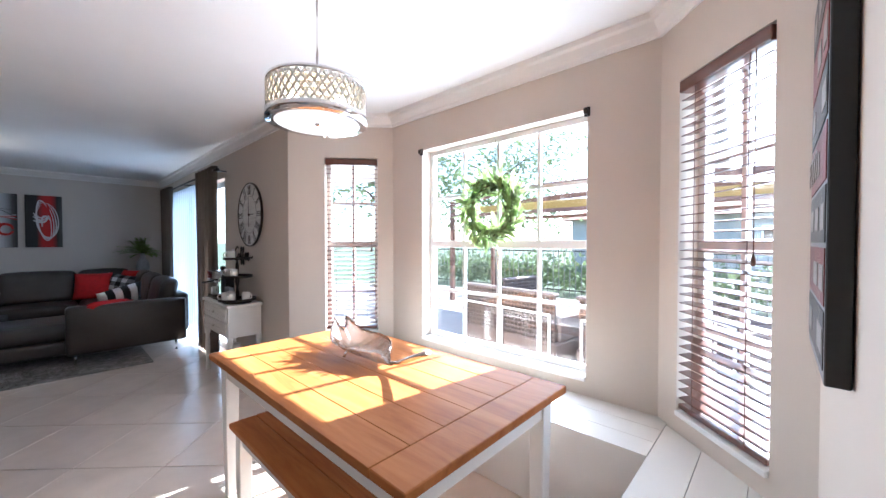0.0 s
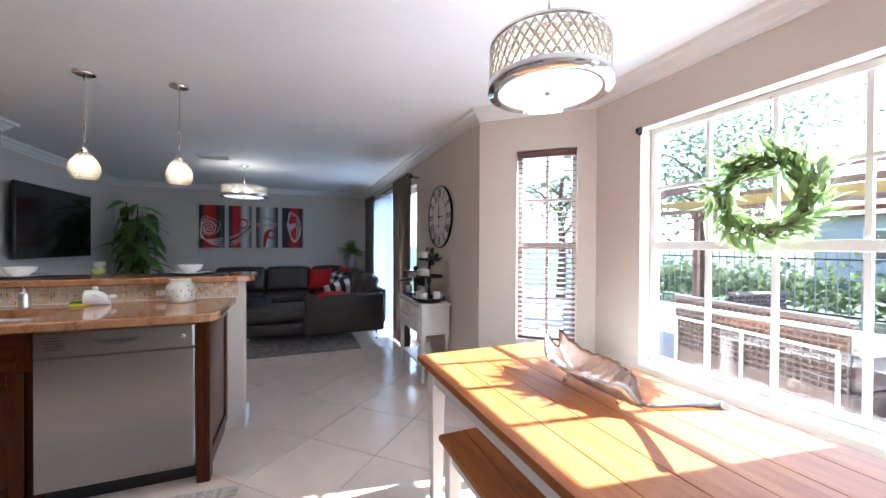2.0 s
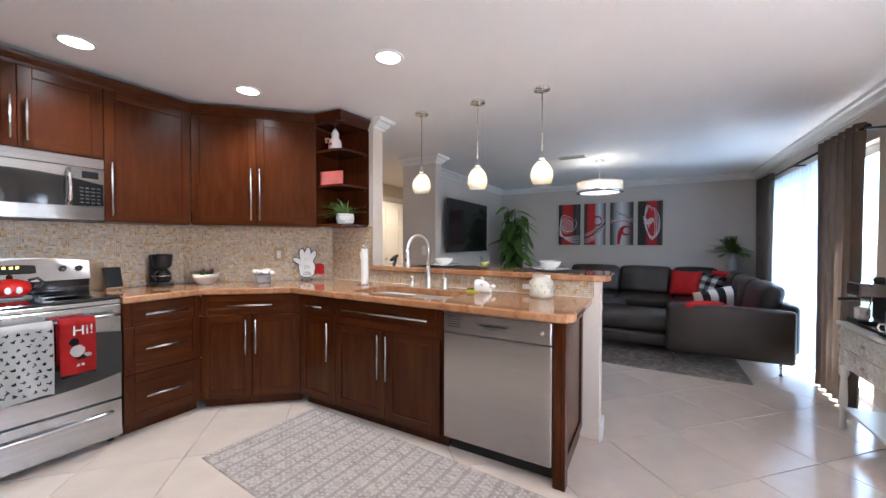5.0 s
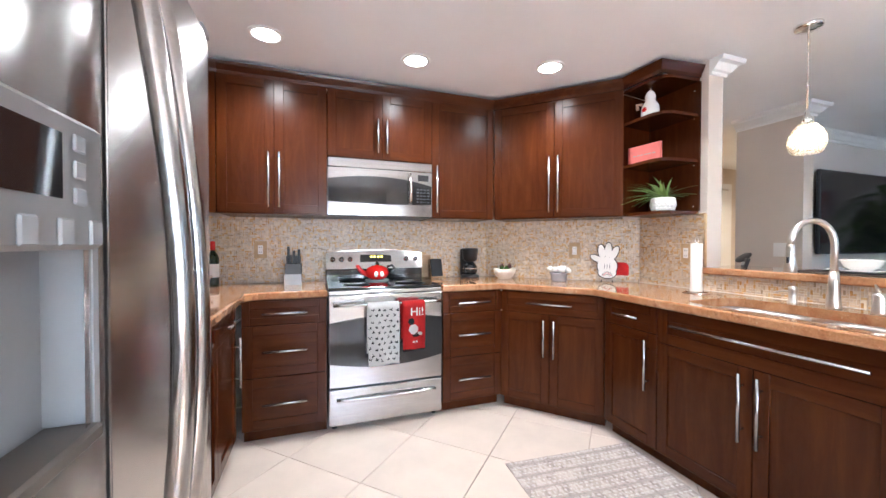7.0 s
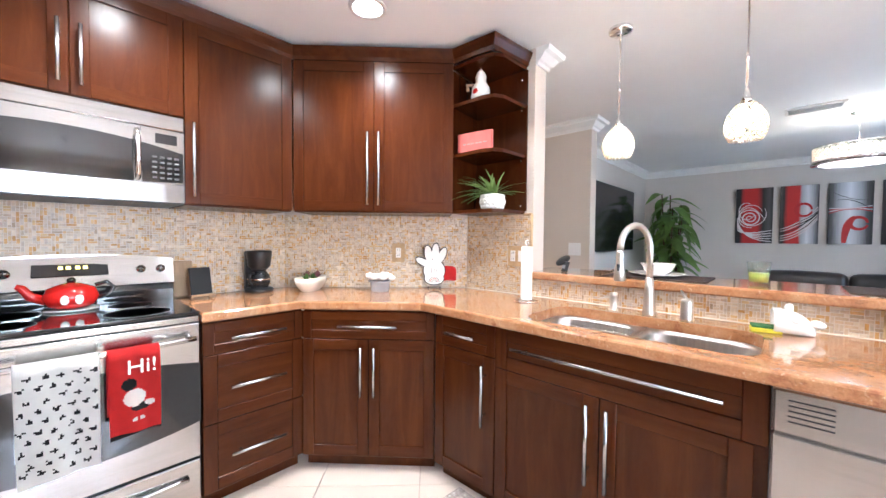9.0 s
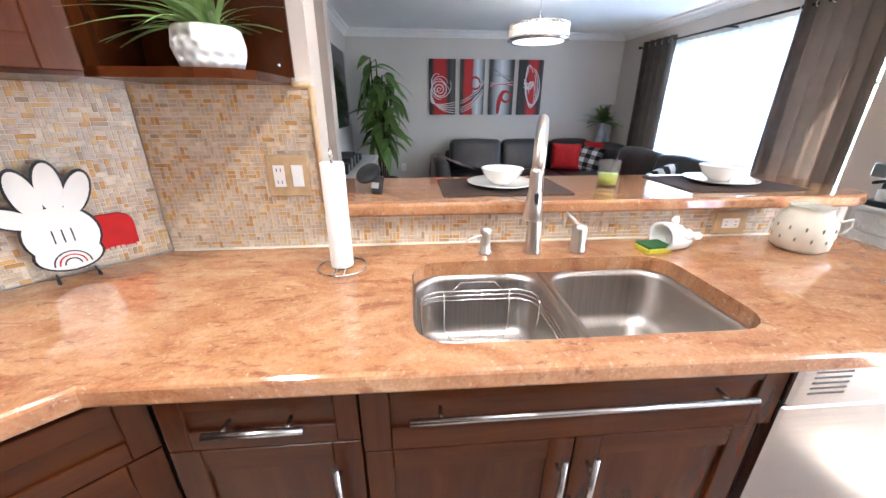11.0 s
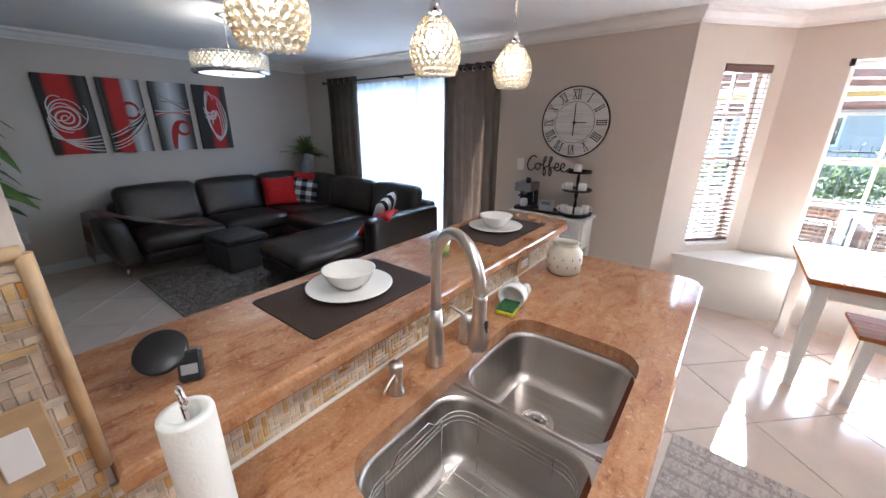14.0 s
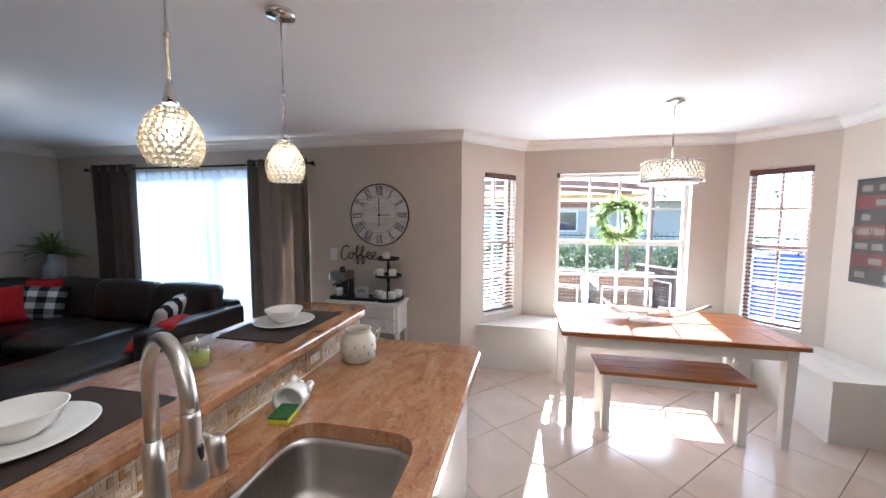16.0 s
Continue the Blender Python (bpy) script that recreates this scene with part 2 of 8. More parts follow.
M_DIFF = mat("lit_diffuser", (0.9, 0.88, 0.84), 0.5, emit=0.12, ecol=(1.0, 0.93, 0.83))
M_DOWNL = mat("downlight_lens", (1, 0.96, 0.9), 0.5, emit=1.7, ecol=(1.0, 0.92, 0.80))


# ---- mesh helpers ----
def box(bm, x0, x1, y0, y1, z0, z1, bev=0.0, seg=1):
    r = bmesh.ops.create_cube(bm, size=1)
    vs = r["verts"]
    bmesh.ops.scale(bm, vec=(x1 - x0, y1 - y0, z1 - z0), verts=vs)
    bmesh.ops.translate(bm, vec=((x0 + x1) / 2, (y0 + y1) / 2, (z0 + z1) / 2), verts=vs)
    if bev:
        es = list({e for v in vs for e in v.link_edges})
        bmesh.ops.bevel(bm, geom=es, offset=bev, segments=seg, affect="EDGES", profile=0.5)
    return vs


def B(x0, x1, y0, y1, z0, z1, bev=0.0, seg=1):
    bm = bmesh.new()
    box(bm, min(x0, x1), max(x0, x1), min(y0, y1), max(y0, y1), min(z0, z1), max(z0, z1), bev, seg)
    return bm


def lathe(profile, seg=24, bm=None, at=(0, 0, 0), rot=None):
    """Profile of (radius, height) turned round z."""
    bm = bm or bmesh.new()
    rings = []
    for r, z in profile:
        ring = []
        for i in range(seg):
            a = 2 * math.pi * i / seg
            p = Vector((r * math.cos(a), r * math.sin(a), z))
            if rot:
                p = rot @ p
            ring.append(bm.verts.new(p + Vector(at)))
        rings.append(ring)
    for a, b in zip(rings, rings[1:]):
        for i in range(seg):
            f = bm.faces.new((a[i], a[(i + 1) % seg], b[(i + 1) % seg], b[i]))
            f.smooth = True
    for ring, flip in ((rings[0], True), (rings[-1], False)):
        if profile[0] != profile[-1] and profile[0 if flip else -1][0] > 1e-4:
            bm.faces.new(ring[::-1] if flip else ring)
    return bm


def tube(pts, r, seg=8, bm=None, taper=None, closed=False):
    bm = bm or bmesh.new()
    pts = [Vector(p) for p in pts]
    rings, n = [], len(pts)
    up = None
    for i, p in enumerate(pts):
        d = (pts[(i + 1) % n] - pts[i - 1]) if closed else (pts[min(i + 1, n - 1)] - pts[max(i - 1, 0)])
        d.normalize()
        if up is None:
            up = d.orthogonal().normalized()
        up = (up - d * up.dot(d)).normalized()
        s = d.cross(up)
        rr = r if taper is None else r + (taper - r) * i / (n - 1)
        rings.append([bm.verts.new(p + rr * (math.cos(2 * math.pi * k / seg) * up + math.sin(2 * math.pi * k / seg) * s)) for k in range(seg)])
    pairs = list(zip(rings, rings[1:])) + ([(rings[-1], rings[0])] if closed else [])
    for a, b in pairs:
        for k in range(seg):
            bm.faces.new((a[k], a[(k + 1) % seg], b[(k + 1) % seg], b[k])).smooth = True
    if not closed:
        bm.faces.new(rings[0][::-1])
        bm.faces.new(rings[-1])
    return bm


def prism(poly, z0, z1, bm=None):
    """An upright prism over a plan outline."""
    bm = bm or bmesh.new()
    lo = [bm.verts.new((x, y, z0)) for x, y in poly]
    hi = [bm.verts.new((x, y, z1)) for x, y in poly]
    n = len(poly)
    bm.faces.new(lo[::-1])
    bm.faces.new(hi)
    for i in range(n):
        bm.faces.new((lo[i], lo[(i + 1) % n], hi[(i + 1) % n], hi[i]))
    bmesh.ops.recalc_face_normals(bm, faces=bm.faces)
    return bm


def sphere(c, r, bm=None, seg=16, scale=(1, 1, 1)):
    bm = bm or bmesh.new()
    v = bmesh.ops.create_uvsphere(bm, u_segments=seg, v_segments=max(6, seg // 2), radius=r)["verts"]
    bmesh.ops.scale(bm, vec=scale, verts=v)
    bmesh.ops.translate(bm, vec=c, verts=v)
    for x in v:
        for f in x.link_faces:
            f.smooth = True
    return bm


def mesh_of(name, bm, material):
    me = bpy.data.meshes.new(name)
    bm.to_mesh(me)
    bm.free()
    for m in material if isinstance(material, (list, tuple)) else (material,):
        me.materials.append(m)
    return me


def part(name, bm, material, parent, label=""):
    ob = new(name, mesh_of(name, bm, material))
    ob.parent = parent
    return tagged(ob, label)


def thing(name, m, label, category, group=""):
    ob = new(name)
    ob.empty_display_size = 0.1
    ob.matrix_world = m if isinstance(m, Matrix) else Matrix.Translation(m)
    return tagged(ob, label, category, group)


def solid(name, bm, material, label, category, group="", kind=""):
    return tagged(new(name, mesh_of(name, bm, material)), label, category, group, kind)


def structure(name, bm, material, label="", category=""):
    return tagged(new(name, mesh_of(name, bm, material)), label, category, "", "structure")


# ---- the shell ----
CEIL = 2.37
KX, KY = -2.838, -3.25          # kitchen side wall face, stove wall face
LY, PX, TVY = 1.705, -7.71, -2.50  # living room walls
EX = 0.54                       # east wall face
BAYL0, BAYL1, BAYR1, BAYR0 = (-2.567, 1.705), (-1.976, 2.345), (0.028, 2.345), (EX, 1.833)


def wall_run(name, p, q, z0, z1, material, holes=(), thick=0.14, label="painted plaster wall"):
    """A wall whose room face runs from p to q, body on the left-hand side of p->q; holes of (s0, s1, z0, z1)."""
    p, q = Vector(p), Vector(q)
    L = (q - p).length
    d = (q - p) / L
    ang = math.degrees(math.atan2(d.y, d.x))
    bm = bmesh.new()
    cuts = sorted({0, L, *[h[0] for h in holes], *[h[1] for h in holes]})
    for s0, s1 in zip(cuts, cuts[1:]):
        spans = [(z0, z1)]
        for h in holes:
            if h[0] <= s0 + 1e-6 and h[1] >= s1 - 1e-6:
                spans = [(z0, h[2]), (h[3], z1)]
        for a, b in spans:
            if b - a > 1e-4:
                box(bm, s0, s1, 0, thick, a, b)
    bmesh.ops.remove_doubles(bm, verts=bm.verts, dist=1e-5)
    ob = structure(name, bm, material, label, "wall")
    ob.matrix_world = pose(p.x, p.y, 0, 0, 0, ang)
    return ob


def local_frame(p, q):
    p, q = Vector(p), Vector(q)
    d = q - p
    return pose(p.x, p.y, 0, 0, 0, math.degrees(math.atan2(d.y, d.x)))


CROWN = [(0, 0), (0.012, 0), (0.016, 0.018), (0.03, 0.026), (0.055, 0.062), (0.078, 0.070), (0.085, 0.095), (0, 0.095)]


def crown(name, pts):
    """Moulding swept along a plan line; the room lies to the right of the line."""
    bm = bmesh.new()
    rows = []
    P = [Vector(p) for p in pts]
    for i, p in enumerate(P):
        ds = []
        if i > 0:
            ds.append((P[i] - P[i - 1]).normalized())
        if i < len(P) - 1:
            ds.append((P[i + 1] - P[i]).normalized())
        ns = [Vector((d.y, -d.x)) for d in ds]
        nn = sum(ns, Vector((0, 0)))
        nn = nn.normalized()
        nn = nn / max(0.3, nn.dot(ns[0]))
        rows.append([bm.verts.new((p.x + nn.x * o, p.y + nn.y * o, CEIL - 0.095 + h - 0.001)) for o, h in CROWN])
    for a, b in zip(rows, rows[1:]):
        for k in range(len(CROWN)):
            bm.faces.new((a[k], a[(k + 1) % len(CROWN)], b[(k + 1) % len(CROWN)], b[k]))
    bm.faces.new(rows[0])
    bm.faces.new(rows[-1][::-1])
    bmesh.ops.recalc_face_normals(bm, faces=bm.faces)
    return structure(name, bm, M_TRIM, "white crown moulding", "moulding")


structure("ceiling", B(-8.2, 1.2, -5.4, 2.505, CEIL, CEIL + 0.12), M_CEIL, "white painted ceiling", "ceiling")
structure("floor", B(-8.2, 1.2, -5.4, 2.9, -0.12, -0.012), M_GROUT, "grouted tile floor bed", "floor")

# living room
wall_run("wall_west", (PX, -2.5), (PX, LY), 0, CEIL, M_GREY)
wall_run("wall_living_north", (PX, LY), BAYL0, 0, CEIL, M_WALL, [(1.03, 3.50, 0.0, 2.04)], 0.16)
wall_run("wall_tv", (-4.43, TVY), (PX, TVY), 0, CEIL, M_GREY)
structure("wall_stub", B(-4.43, -4.30, -2.61, -2.10, 0, CEIL), M_WALL, "painted wall end by the hall", "wall")
# bay
bl = (Vector(BAYL1) - Vector(BAYL0)).length
br = (Vector(BAYR1) - Vector(BAYR0)).length
wall_run("wall_bay_left", BAYL0, BAYL1, 0, CEIL, M_WALL, [(0.298, 0.743, 0.545, 2.01)], 0.16)
wall_run("wall_bay_back", BAYL1, BAYR1, 0, CEIL, M_WALL, [(0.36, 1.655, 0.55, 2.02)], 0.16)
wall_run("wall_bay_right", BAYR1, BAYR0, 0, CEIL, M_WALL, [(0.13, 0.575, 0.545, 2.01)], 0.16)
wall_run("wall_east", BAYR0, (EX, KY), 0, CEIL, M_WALL)
wall_run("wall_stove", (EX, KY), (-1.962, KY), 0, CEIL, M_WALL)
wall_run("wall_diagonal", (-1.962, KY), (KX, -2.374), 0, CEIL, M_WALL)
structure("wall_side", B(KX - 0.13, KX, -2.50, -1.87, 0, CEIL), M_WALL, "painted kitchen side wall end", "wall")
structure("wall_bar", B(KX - 0.13, KX, -1.87, -0.005, 0, 1.018), M_WALL, "low painted bar wall", "wall")
# hall beyond
structure("wall_hall", B(-8.0, -2.9, -4.25, -4.1, 0, CEIL), M_WALL, "painted hall wall", "wall")
structure("wall_hall_side", B(-3.10, -2.968, -4.1, -2.50, 0, CEIL), M_WALL, "painted hall side wall", "wall")
structure("wall_hall_end", B(-8.0, -7.85, -4.1, -2.64, 0, CEIL), M_WALL, "painted hall end wall", "wall")

crown("crown_moulding_1", [(-4.43, TVY), (PX, TVY), (PX, LY), BAYL0, BAYL1, BAYR1, BAYR0, (EX, -0.4)])
crown("crown_moulding_2", [(-4.30, -2.61), (-4.30, -2.10), (-4.43, -2.10), (-4.43, TVY)])
crown("crown_moulding_3", [(KX - 0.002, -1.87), (KX - 0.13, -1.87), (KX - 0.13, -2.50)])


def baseboard(name, p, q):
    bm = bmesh.new()
    L = (Vector(q) - Vector(p)).length
    box(bm, 0, L, -0.014, -0.001, 0, 0.085)
    box(bm, 0, L, -0.010, -0.001, 0.085, 0.10)
    ob = structure(name, bm, M_TRIM, "white baseboard", "baseboard")
    ob.matrix_world = local_frame(p, q)


baseboard("baseboard_1", (PX, TVY), (PX, LY))
baseboard("baseboard_2", (PX + 0.02, LY), (-6.72, LY))
baseboard("baseboard_3", (-4.18, LY), BAYL0)
baseboard("baseboard_4", (-4.44, TVY), (PX + 0.02, TVY))
structure("baseboard_5", B(-2.985, -2.824, -0.004, 0.012, 0, 0.11, 0.003), M_TRIM, "white baseboard", "baseboard")
structure("baseboard_6", B(-2.985, -2.969, -1.87, -0.004, 0, 0.10, 0.003), M_TRIM, "white baseboard", "baseboard")
structure("baseboard_7", B(-4.299, -4.286, -2.61, -2.10, 0, 0.10, 0.003), M_TRIM, "white baseboard", "baseboard")


# ---- windows ----
def window_unit(name, m, w, z0, z1, cols, rows, rail=0.5, depth=(0.09, 0.13)):
    """White grid window in an opening; local x along the wall, y outward."""
    th = tagged(new(name), "white-framed divided-light window", "window", "", "structure")
    th.matrix_world = m
    d0, d1 = depth
    fr = bmesh.new()
    f = 0.035
    box(fr, 0, f, d0, d1, z0, z1)
    box(fr, w - f, w, d0, d1, z0, z1)
    box(fr, f, w - f, d0, d1, z0, z0 + f)
    box(fr, f, w - f, d0, d1, z1 - f, z1)
    part("window_frame", fr, M_TRIM, th)
    zr = z0 + (z1 - z0) * rail
    part("meeting_rail", B(f, w - f, d0 - 0.005, d1, zr - 0.025, zr + 0.025, 0.003), M_TRIM, th)
    for i in range(1, cols):
        x = f + (w - 2 * f) * i / cols
        part("mullion", B(x - 0.011, x + 0.011, d0 + 0.01, d1 - 0.008, z0 + f, zr - 0.025), M_TRIM, th)
        part("mullion", B(x - 0.011, x + 0.011, d0 + 0.01, d1 - 0.008, zr + 0.025, z1 - f), M_TRIM, th)
    for lo, hi in ((z0 + f, zr - 0.025), (zr + 0.025, z1 - f)):
        for j in range(1, rows):
            z = lo + (hi - lo) * j / rows
            part("muntin", B(f, w - f, d0 + 0.012, d1 - 0.010, z - 0.011, z + 0.011), M_TRIM, th)
        p = part("pane", B(f, w - f, d0 + 0.018, d0 + 0.021, lo, hi), M_GLASS, th)
        p.visible_shadow = False
    part("window_sill", B(-0.0, w, -0.012, d0, z0 - 0.02, z0 + 0.004, 0.003), M_TRIM, th)
    return th


M_BAYB = local_frame(BAYL1, BAYR1)
M_BAYLF = local_frame(BAYL0, BAYL1)
M_BAYRF = local_frame(BAYR1, BAYR0)
window_unit("window_1", M_BAYB @ pose(0.362, 0, 0), 1.291, 0.552, 2.018, 4, 2)
window_unit("window_2", M_BAYLF @ pose(0.300, 0, 0), 0.441, 0.547, 2.008, 2, 2)
window_unit("window_3", M_BAYRF @ pose(0.132, 0, 0), 0.441, 0.547, 2.008, 2, 2)
sl = tagged(new("door_1"), "white-framed sliding glass patio door", "door", "", "structure")
sl.matrix_world = local_frame((PX, LY), BAYL0) @ pose(1.03, 0, 0)
bm = bmesh.new()
for x0, x1 in ((0.002, 0.06), (1.20, 1.27), (2.41, 2.468)):
    box(bm, x0, x1, 0.08, 0.13, 0, 2.038)
box(bm, 0.06, 1.20, 0.08, 0.13, 1.97, 2.038)
box(bm, 1.27, 2.41, 0.08, 0.13, 1.97, 2.038)
box(bm, 0.06, 1.20, 0.08, 0.13, 0, 0.07)
box(bm, 1.27, 2.41, 0.08, 0.13, 0, 0.07)
part("door_frame", bm, M_TRIM, sl)
for x0 in (0.06, 1.27):
    part("pane", B(x0, x0 + 1.14, 0.10, 0.104, 0.07, 1.97), M_GLASS, sl).visible_shadow = False


def blind(m, w, z0, z1, tilt):
    th = thing("wooden_blind", m, "dark walnut wooden slat blind, slats open", "blind", "bay window blinds")
    part("headrail", B(0.004, w - 0.004, -0.045, 0.02, z1 - 0.055, z1 - 0.004, 0.004), M_BLIND, th)
    part("bottom_rail", B(0.006, w - 0.006, -0.035, 0.015, z0 + 0.006, z0 + 0.03, 0.004), M_BLIND, th)
    slat = bmesh.new()
    box(slat, 0.008, w - 0.008, -0.025, 0.025, -0.002, 0.002)
    me = mesh_of("slat", slat, M_BLIND)
    n = int((z1 - z0 - 0.10) / 0.0385)
    for i in range(n):
        s = new("slat", me)
        s.parent = th
        s.matrix_basis = pose(0, -0.01, z1 - 0.085 - i * 0.0385, tilt, 0, 0)
    for x in (0.09, w - 0.09):
        part("ladder_cord", tube([(x, -0.036, z0 + 0.02), (x, -0.036, z1 - 0.05)], 0.0015, 4), M_BLIND, th)
    part("pull_cord", tube([(w - 0.05, -0.05, z1 - 0.06), (w - 0.05, -0.05, z1 - 0.75)], 0.0018, 4), M_BLIND, th)
    part("tassel", lathe([(0.003, 0), (0.007, -0.012), (0.008, -0.035), (0.0, -0.038)], 8, at=(w - 0.05, -0.05, z1 - 0.75)), M_BLIND, th)


blind(M_BAYLF @ pose(0.302, 0.035, 0), 0.437, 0.555, 2.006, 8)
blind(M_BAYRF @ pose(0.134, 0.035, 0), 0.437, 0.555, 2.006, 8)
for x in (0.345, 1.64):
    th = thing("blind_bracket", M_BAYB @ pose(x, -0.001, 2.0), "small dark metal blind bracket on the wall", "bracket", "blind brackets")
    part("plate", B(0, 0.03, -0.012, -0.001, -0.02, 0.03, 0.002), M_BRONZE, th)
    part("cup", B(0.004, 0.026, -0.035, -0.012, -0.012, 0.02, 0.003), M_BRONZE, th)


# ---- kitchen ----
def shaker(name, x0, x1, z0, z1, y, material, parent, t=0.019, s=0.058):
    """A framed door or drawer front whose back lies at y and whose face looks to +y: panel with stiles and rails."""
    s = min(s, (z1 - z0) * 0.32, (x1 - x0) * 0.3)
    d = part(name, B(x0 + s - 0.002, x1 - s + 0.002, y, y + t - 0.009, z0 + s - 0.002, z1 - s + 0.002), material, parent)
    part("stile", B(x0, x0 + s, y, y + t, z0, z1, 0.002), M_WOOD, d)
    part("stile", B(x1 - s, x1, y, y + t, z0, z1, 0.002), M_WOOD, d)
    part("rail", B(x0 + s, x1 - s, y, y + t, z0, z0 + s, 0.002), M_WOODH, d)
    part("rail", B(x0 + s, x1 - s, y, y + t, z1 - s, z1, 0.002), M_WOODH, d)
    return d


def bar_pull(p, q, y, parent):
    """A bar handle from p to q in the front plane (x, z), standing off +y."""
    (x0, z0), (x1, z1) = p, q
    ln = math.hypot(x1 - x0, z1 - z0)
    ux, uz = (x1 - x0) / ln, (z1 - z0) / ln
    bm = tube([(x0, y + 0.034, z0), (x1, y + 0.034, z1)], 0.0072, 10)
    k = min(0.06, ln * 0.18)
    for a in (k, ln - k):
        tube([(x0 + ux * a, y - 0.002, z0 + uz * a), (x0 + ux * a, y + 0.034, z0 + uz * a)], 0.0045, 8, bm)
    return part("handle", bm, M_STEEL, parent, "brushed steel bar handle")


def cabinet(name, m, w, z0, z1, depth, fronts, label, category, group, toe=0.0):
    """Local: x 0..w, back at y=-depth, carcass front at y=0. fronts: (kind, x0, x1, z0, z1, pull)."""
    th = thing(name, m, label, category, group)
    bm = bmesh.new()
    box(bm, 0.001, w - 0.001, -depth, -0.001, z0 + toe, z1)
    if toe:
        box(bm, 0.001, w - 0.001, -depth, -0.05, z0, z0 + toe)
    part("carcass", bm, M_WOOD, th)
    for kind, x0, x1, a, b, pull in fronts:
        d = shaker(kind, x0 + 0.0015, x1 - 0.0015, a + 0.0015, b - 0.0015, 0.0, M_WOOD if kind == "door" else M_WOODH, th)
        if pull:
            bar_pull(*pull, 0.019, d)
    return th


LOWER = "dark cherry shaker base cabinet with steel bar handles"
UPPER = "dark cherry shaker wall cabinet with long steel handles"


def drawers(w):
    c = w / 2
    h = 0.125
    return [("drawer", 0.0, w, 0.715, 0.862, ((c - h, 0.788), (c + h, 0.788))),
            ("drawer", 0.0, w, 0.40, 0.715, ((c - h, 0.56), (c + h, 0.56))),
            ("drawer", 0.0, w, 0.085, 0.40, ((c - h, 0.245), (c + h, 0.245)))]


def doors_drawer(w, span):
    c = w / 2
    return [("drawer", 0, w, 0.715, 0.862, ((c - span, 0.788), (c + span, 0.788))),
            ("door", 0, c, 0.085, 0.715, ((c - 0.035, 0.42), (c - 0.035, 0.68))),
            ("door", c, w, 0.085, 0.715, ((c + 0.035, 0.42), (c + 0.035, 0.68)))]


FB = -2.665   # face of the stove-side base carcasses
FP = -2.252   # face of the peninsula carcasses
Z0 = 0.0
GB, GU = "kitchen base cabinets", "kitchen wall cabinets"
# facing +Y: local x runs toward -X, so use a pose turned by 180 about z then front toward +Y needs mirrored order
cabinet("base_cabinet", pose(-0.562, FB, 0), 0.482, Z0, 0.868, KY * -1 + FB - 0.003, drawers(0.482), "dark cherry base cabinet with three drawers", "cabinet", GB, 0.085)
cabinet("base_cabinet", pose(-1.800, FB, 0), 0.464, Z0, 0.868, KY * -1 + FB - 0.003, drawers(0.464), "dark cherry base cabinet with three drawers", "cabinet", GB, 0.085)
# diagonal corner unit, between the two runs
DA, DB = Vector((-2.266, -2.115)), Vector((-1.803, -2.648))
dl = (DB - DA).length
cabinet("corner_base_cabinet", local_frame(DA, DB), dl, Z0, 0.868, 0.56, doors_drawer(dl, 0.155), "dark cherry diagonal corner cabinet, two doors and drawer", "cabinet", GB, 0.085)
# peninsula, facing +X: local x runs toward -Y... placed from its +Y end


def pen(y0, y1):
    """Pose and width of a unit between y0 < y1 on the peninsula."""
    return pose(FP, y1, 0, 0, 0, -90), y1 - y0


m, w = pen(-2.085, -1.712)
cabinet("base_cabinet", m, w, Z0, 0.868, 0.58, [("drawer", 0, w, 0.715, 0.862, ((w / 2 - 0.09, 0.788), (w / 2 + 0.09, 0.788))), ("door", 0, w, 0.085, 0.715, ((0.05, 0.40), (0.05, 0.68)))], "dark cherry base cabinet with one door and drawer", "cabinet", GB, 0.085)
m, w = pen(-1.712, -0.80)
th = thing("sink_cabinet", m, "dark cherry sink base cabinet with wide false drawer", "cabinet", GB)
bm = bmesh.new()
box(bm, 0.001, 0.018, -0.58, -0.001, 0.085, 0.868)
box(bm, w - 0.018, w - 0.001, -0.58, -0.001, 0.085, 0.868)
box(bm, 0.018, w - 0.018, -0.58, -0.001, 0.085, 0.10)
box(bm, 0.018, w - 0.018, -0.03, -0.001, 0.10, 0.868)
box(bm, 0.001, w - 0.001, -0.58, -0.05, 0, 0.085)
part("carcass", bm, M_WOOD, th)
d = shaker("false_drawer", 0.002, w - 0.002, 0.68, 0.862, 0, M_WOODH, th)
bar_pull((0.10, 0.788), (w - 0.10, 0.788), 0.019, d)
for x0, x1, hx in ((0.03, w / 2, w / 2 - 0.035), (w / 2, w - 0.002, w / 2 + 0.035)):
    d = shaker("door", x0 + 0.0015, x1 - 0.0015, 0.087, 0.678, 0, M_WOOD, th)
    bar_pull((hx, 0.36), (hx, 0.655), 0.019, d)
# end panel of the peninsula
th = thing("end_panel", (0, 0, 0), "dark cherry panel closing the end of the counter", "panel")
part("stile", B(FP - 0.58, FP + 0.02, -0.158, -0.118, 0.0, 0.868, 0.002), M_WOOD, th)
shaker("panel", FP - 0.55, FP, 0.085, 0.862, -0.118, M_WOOD, th)
part("post", B(FP - 0.05, FP + 0.022, -0.117, -0.095, 0.0, 0.868, 0.002), M_WOOD, th)
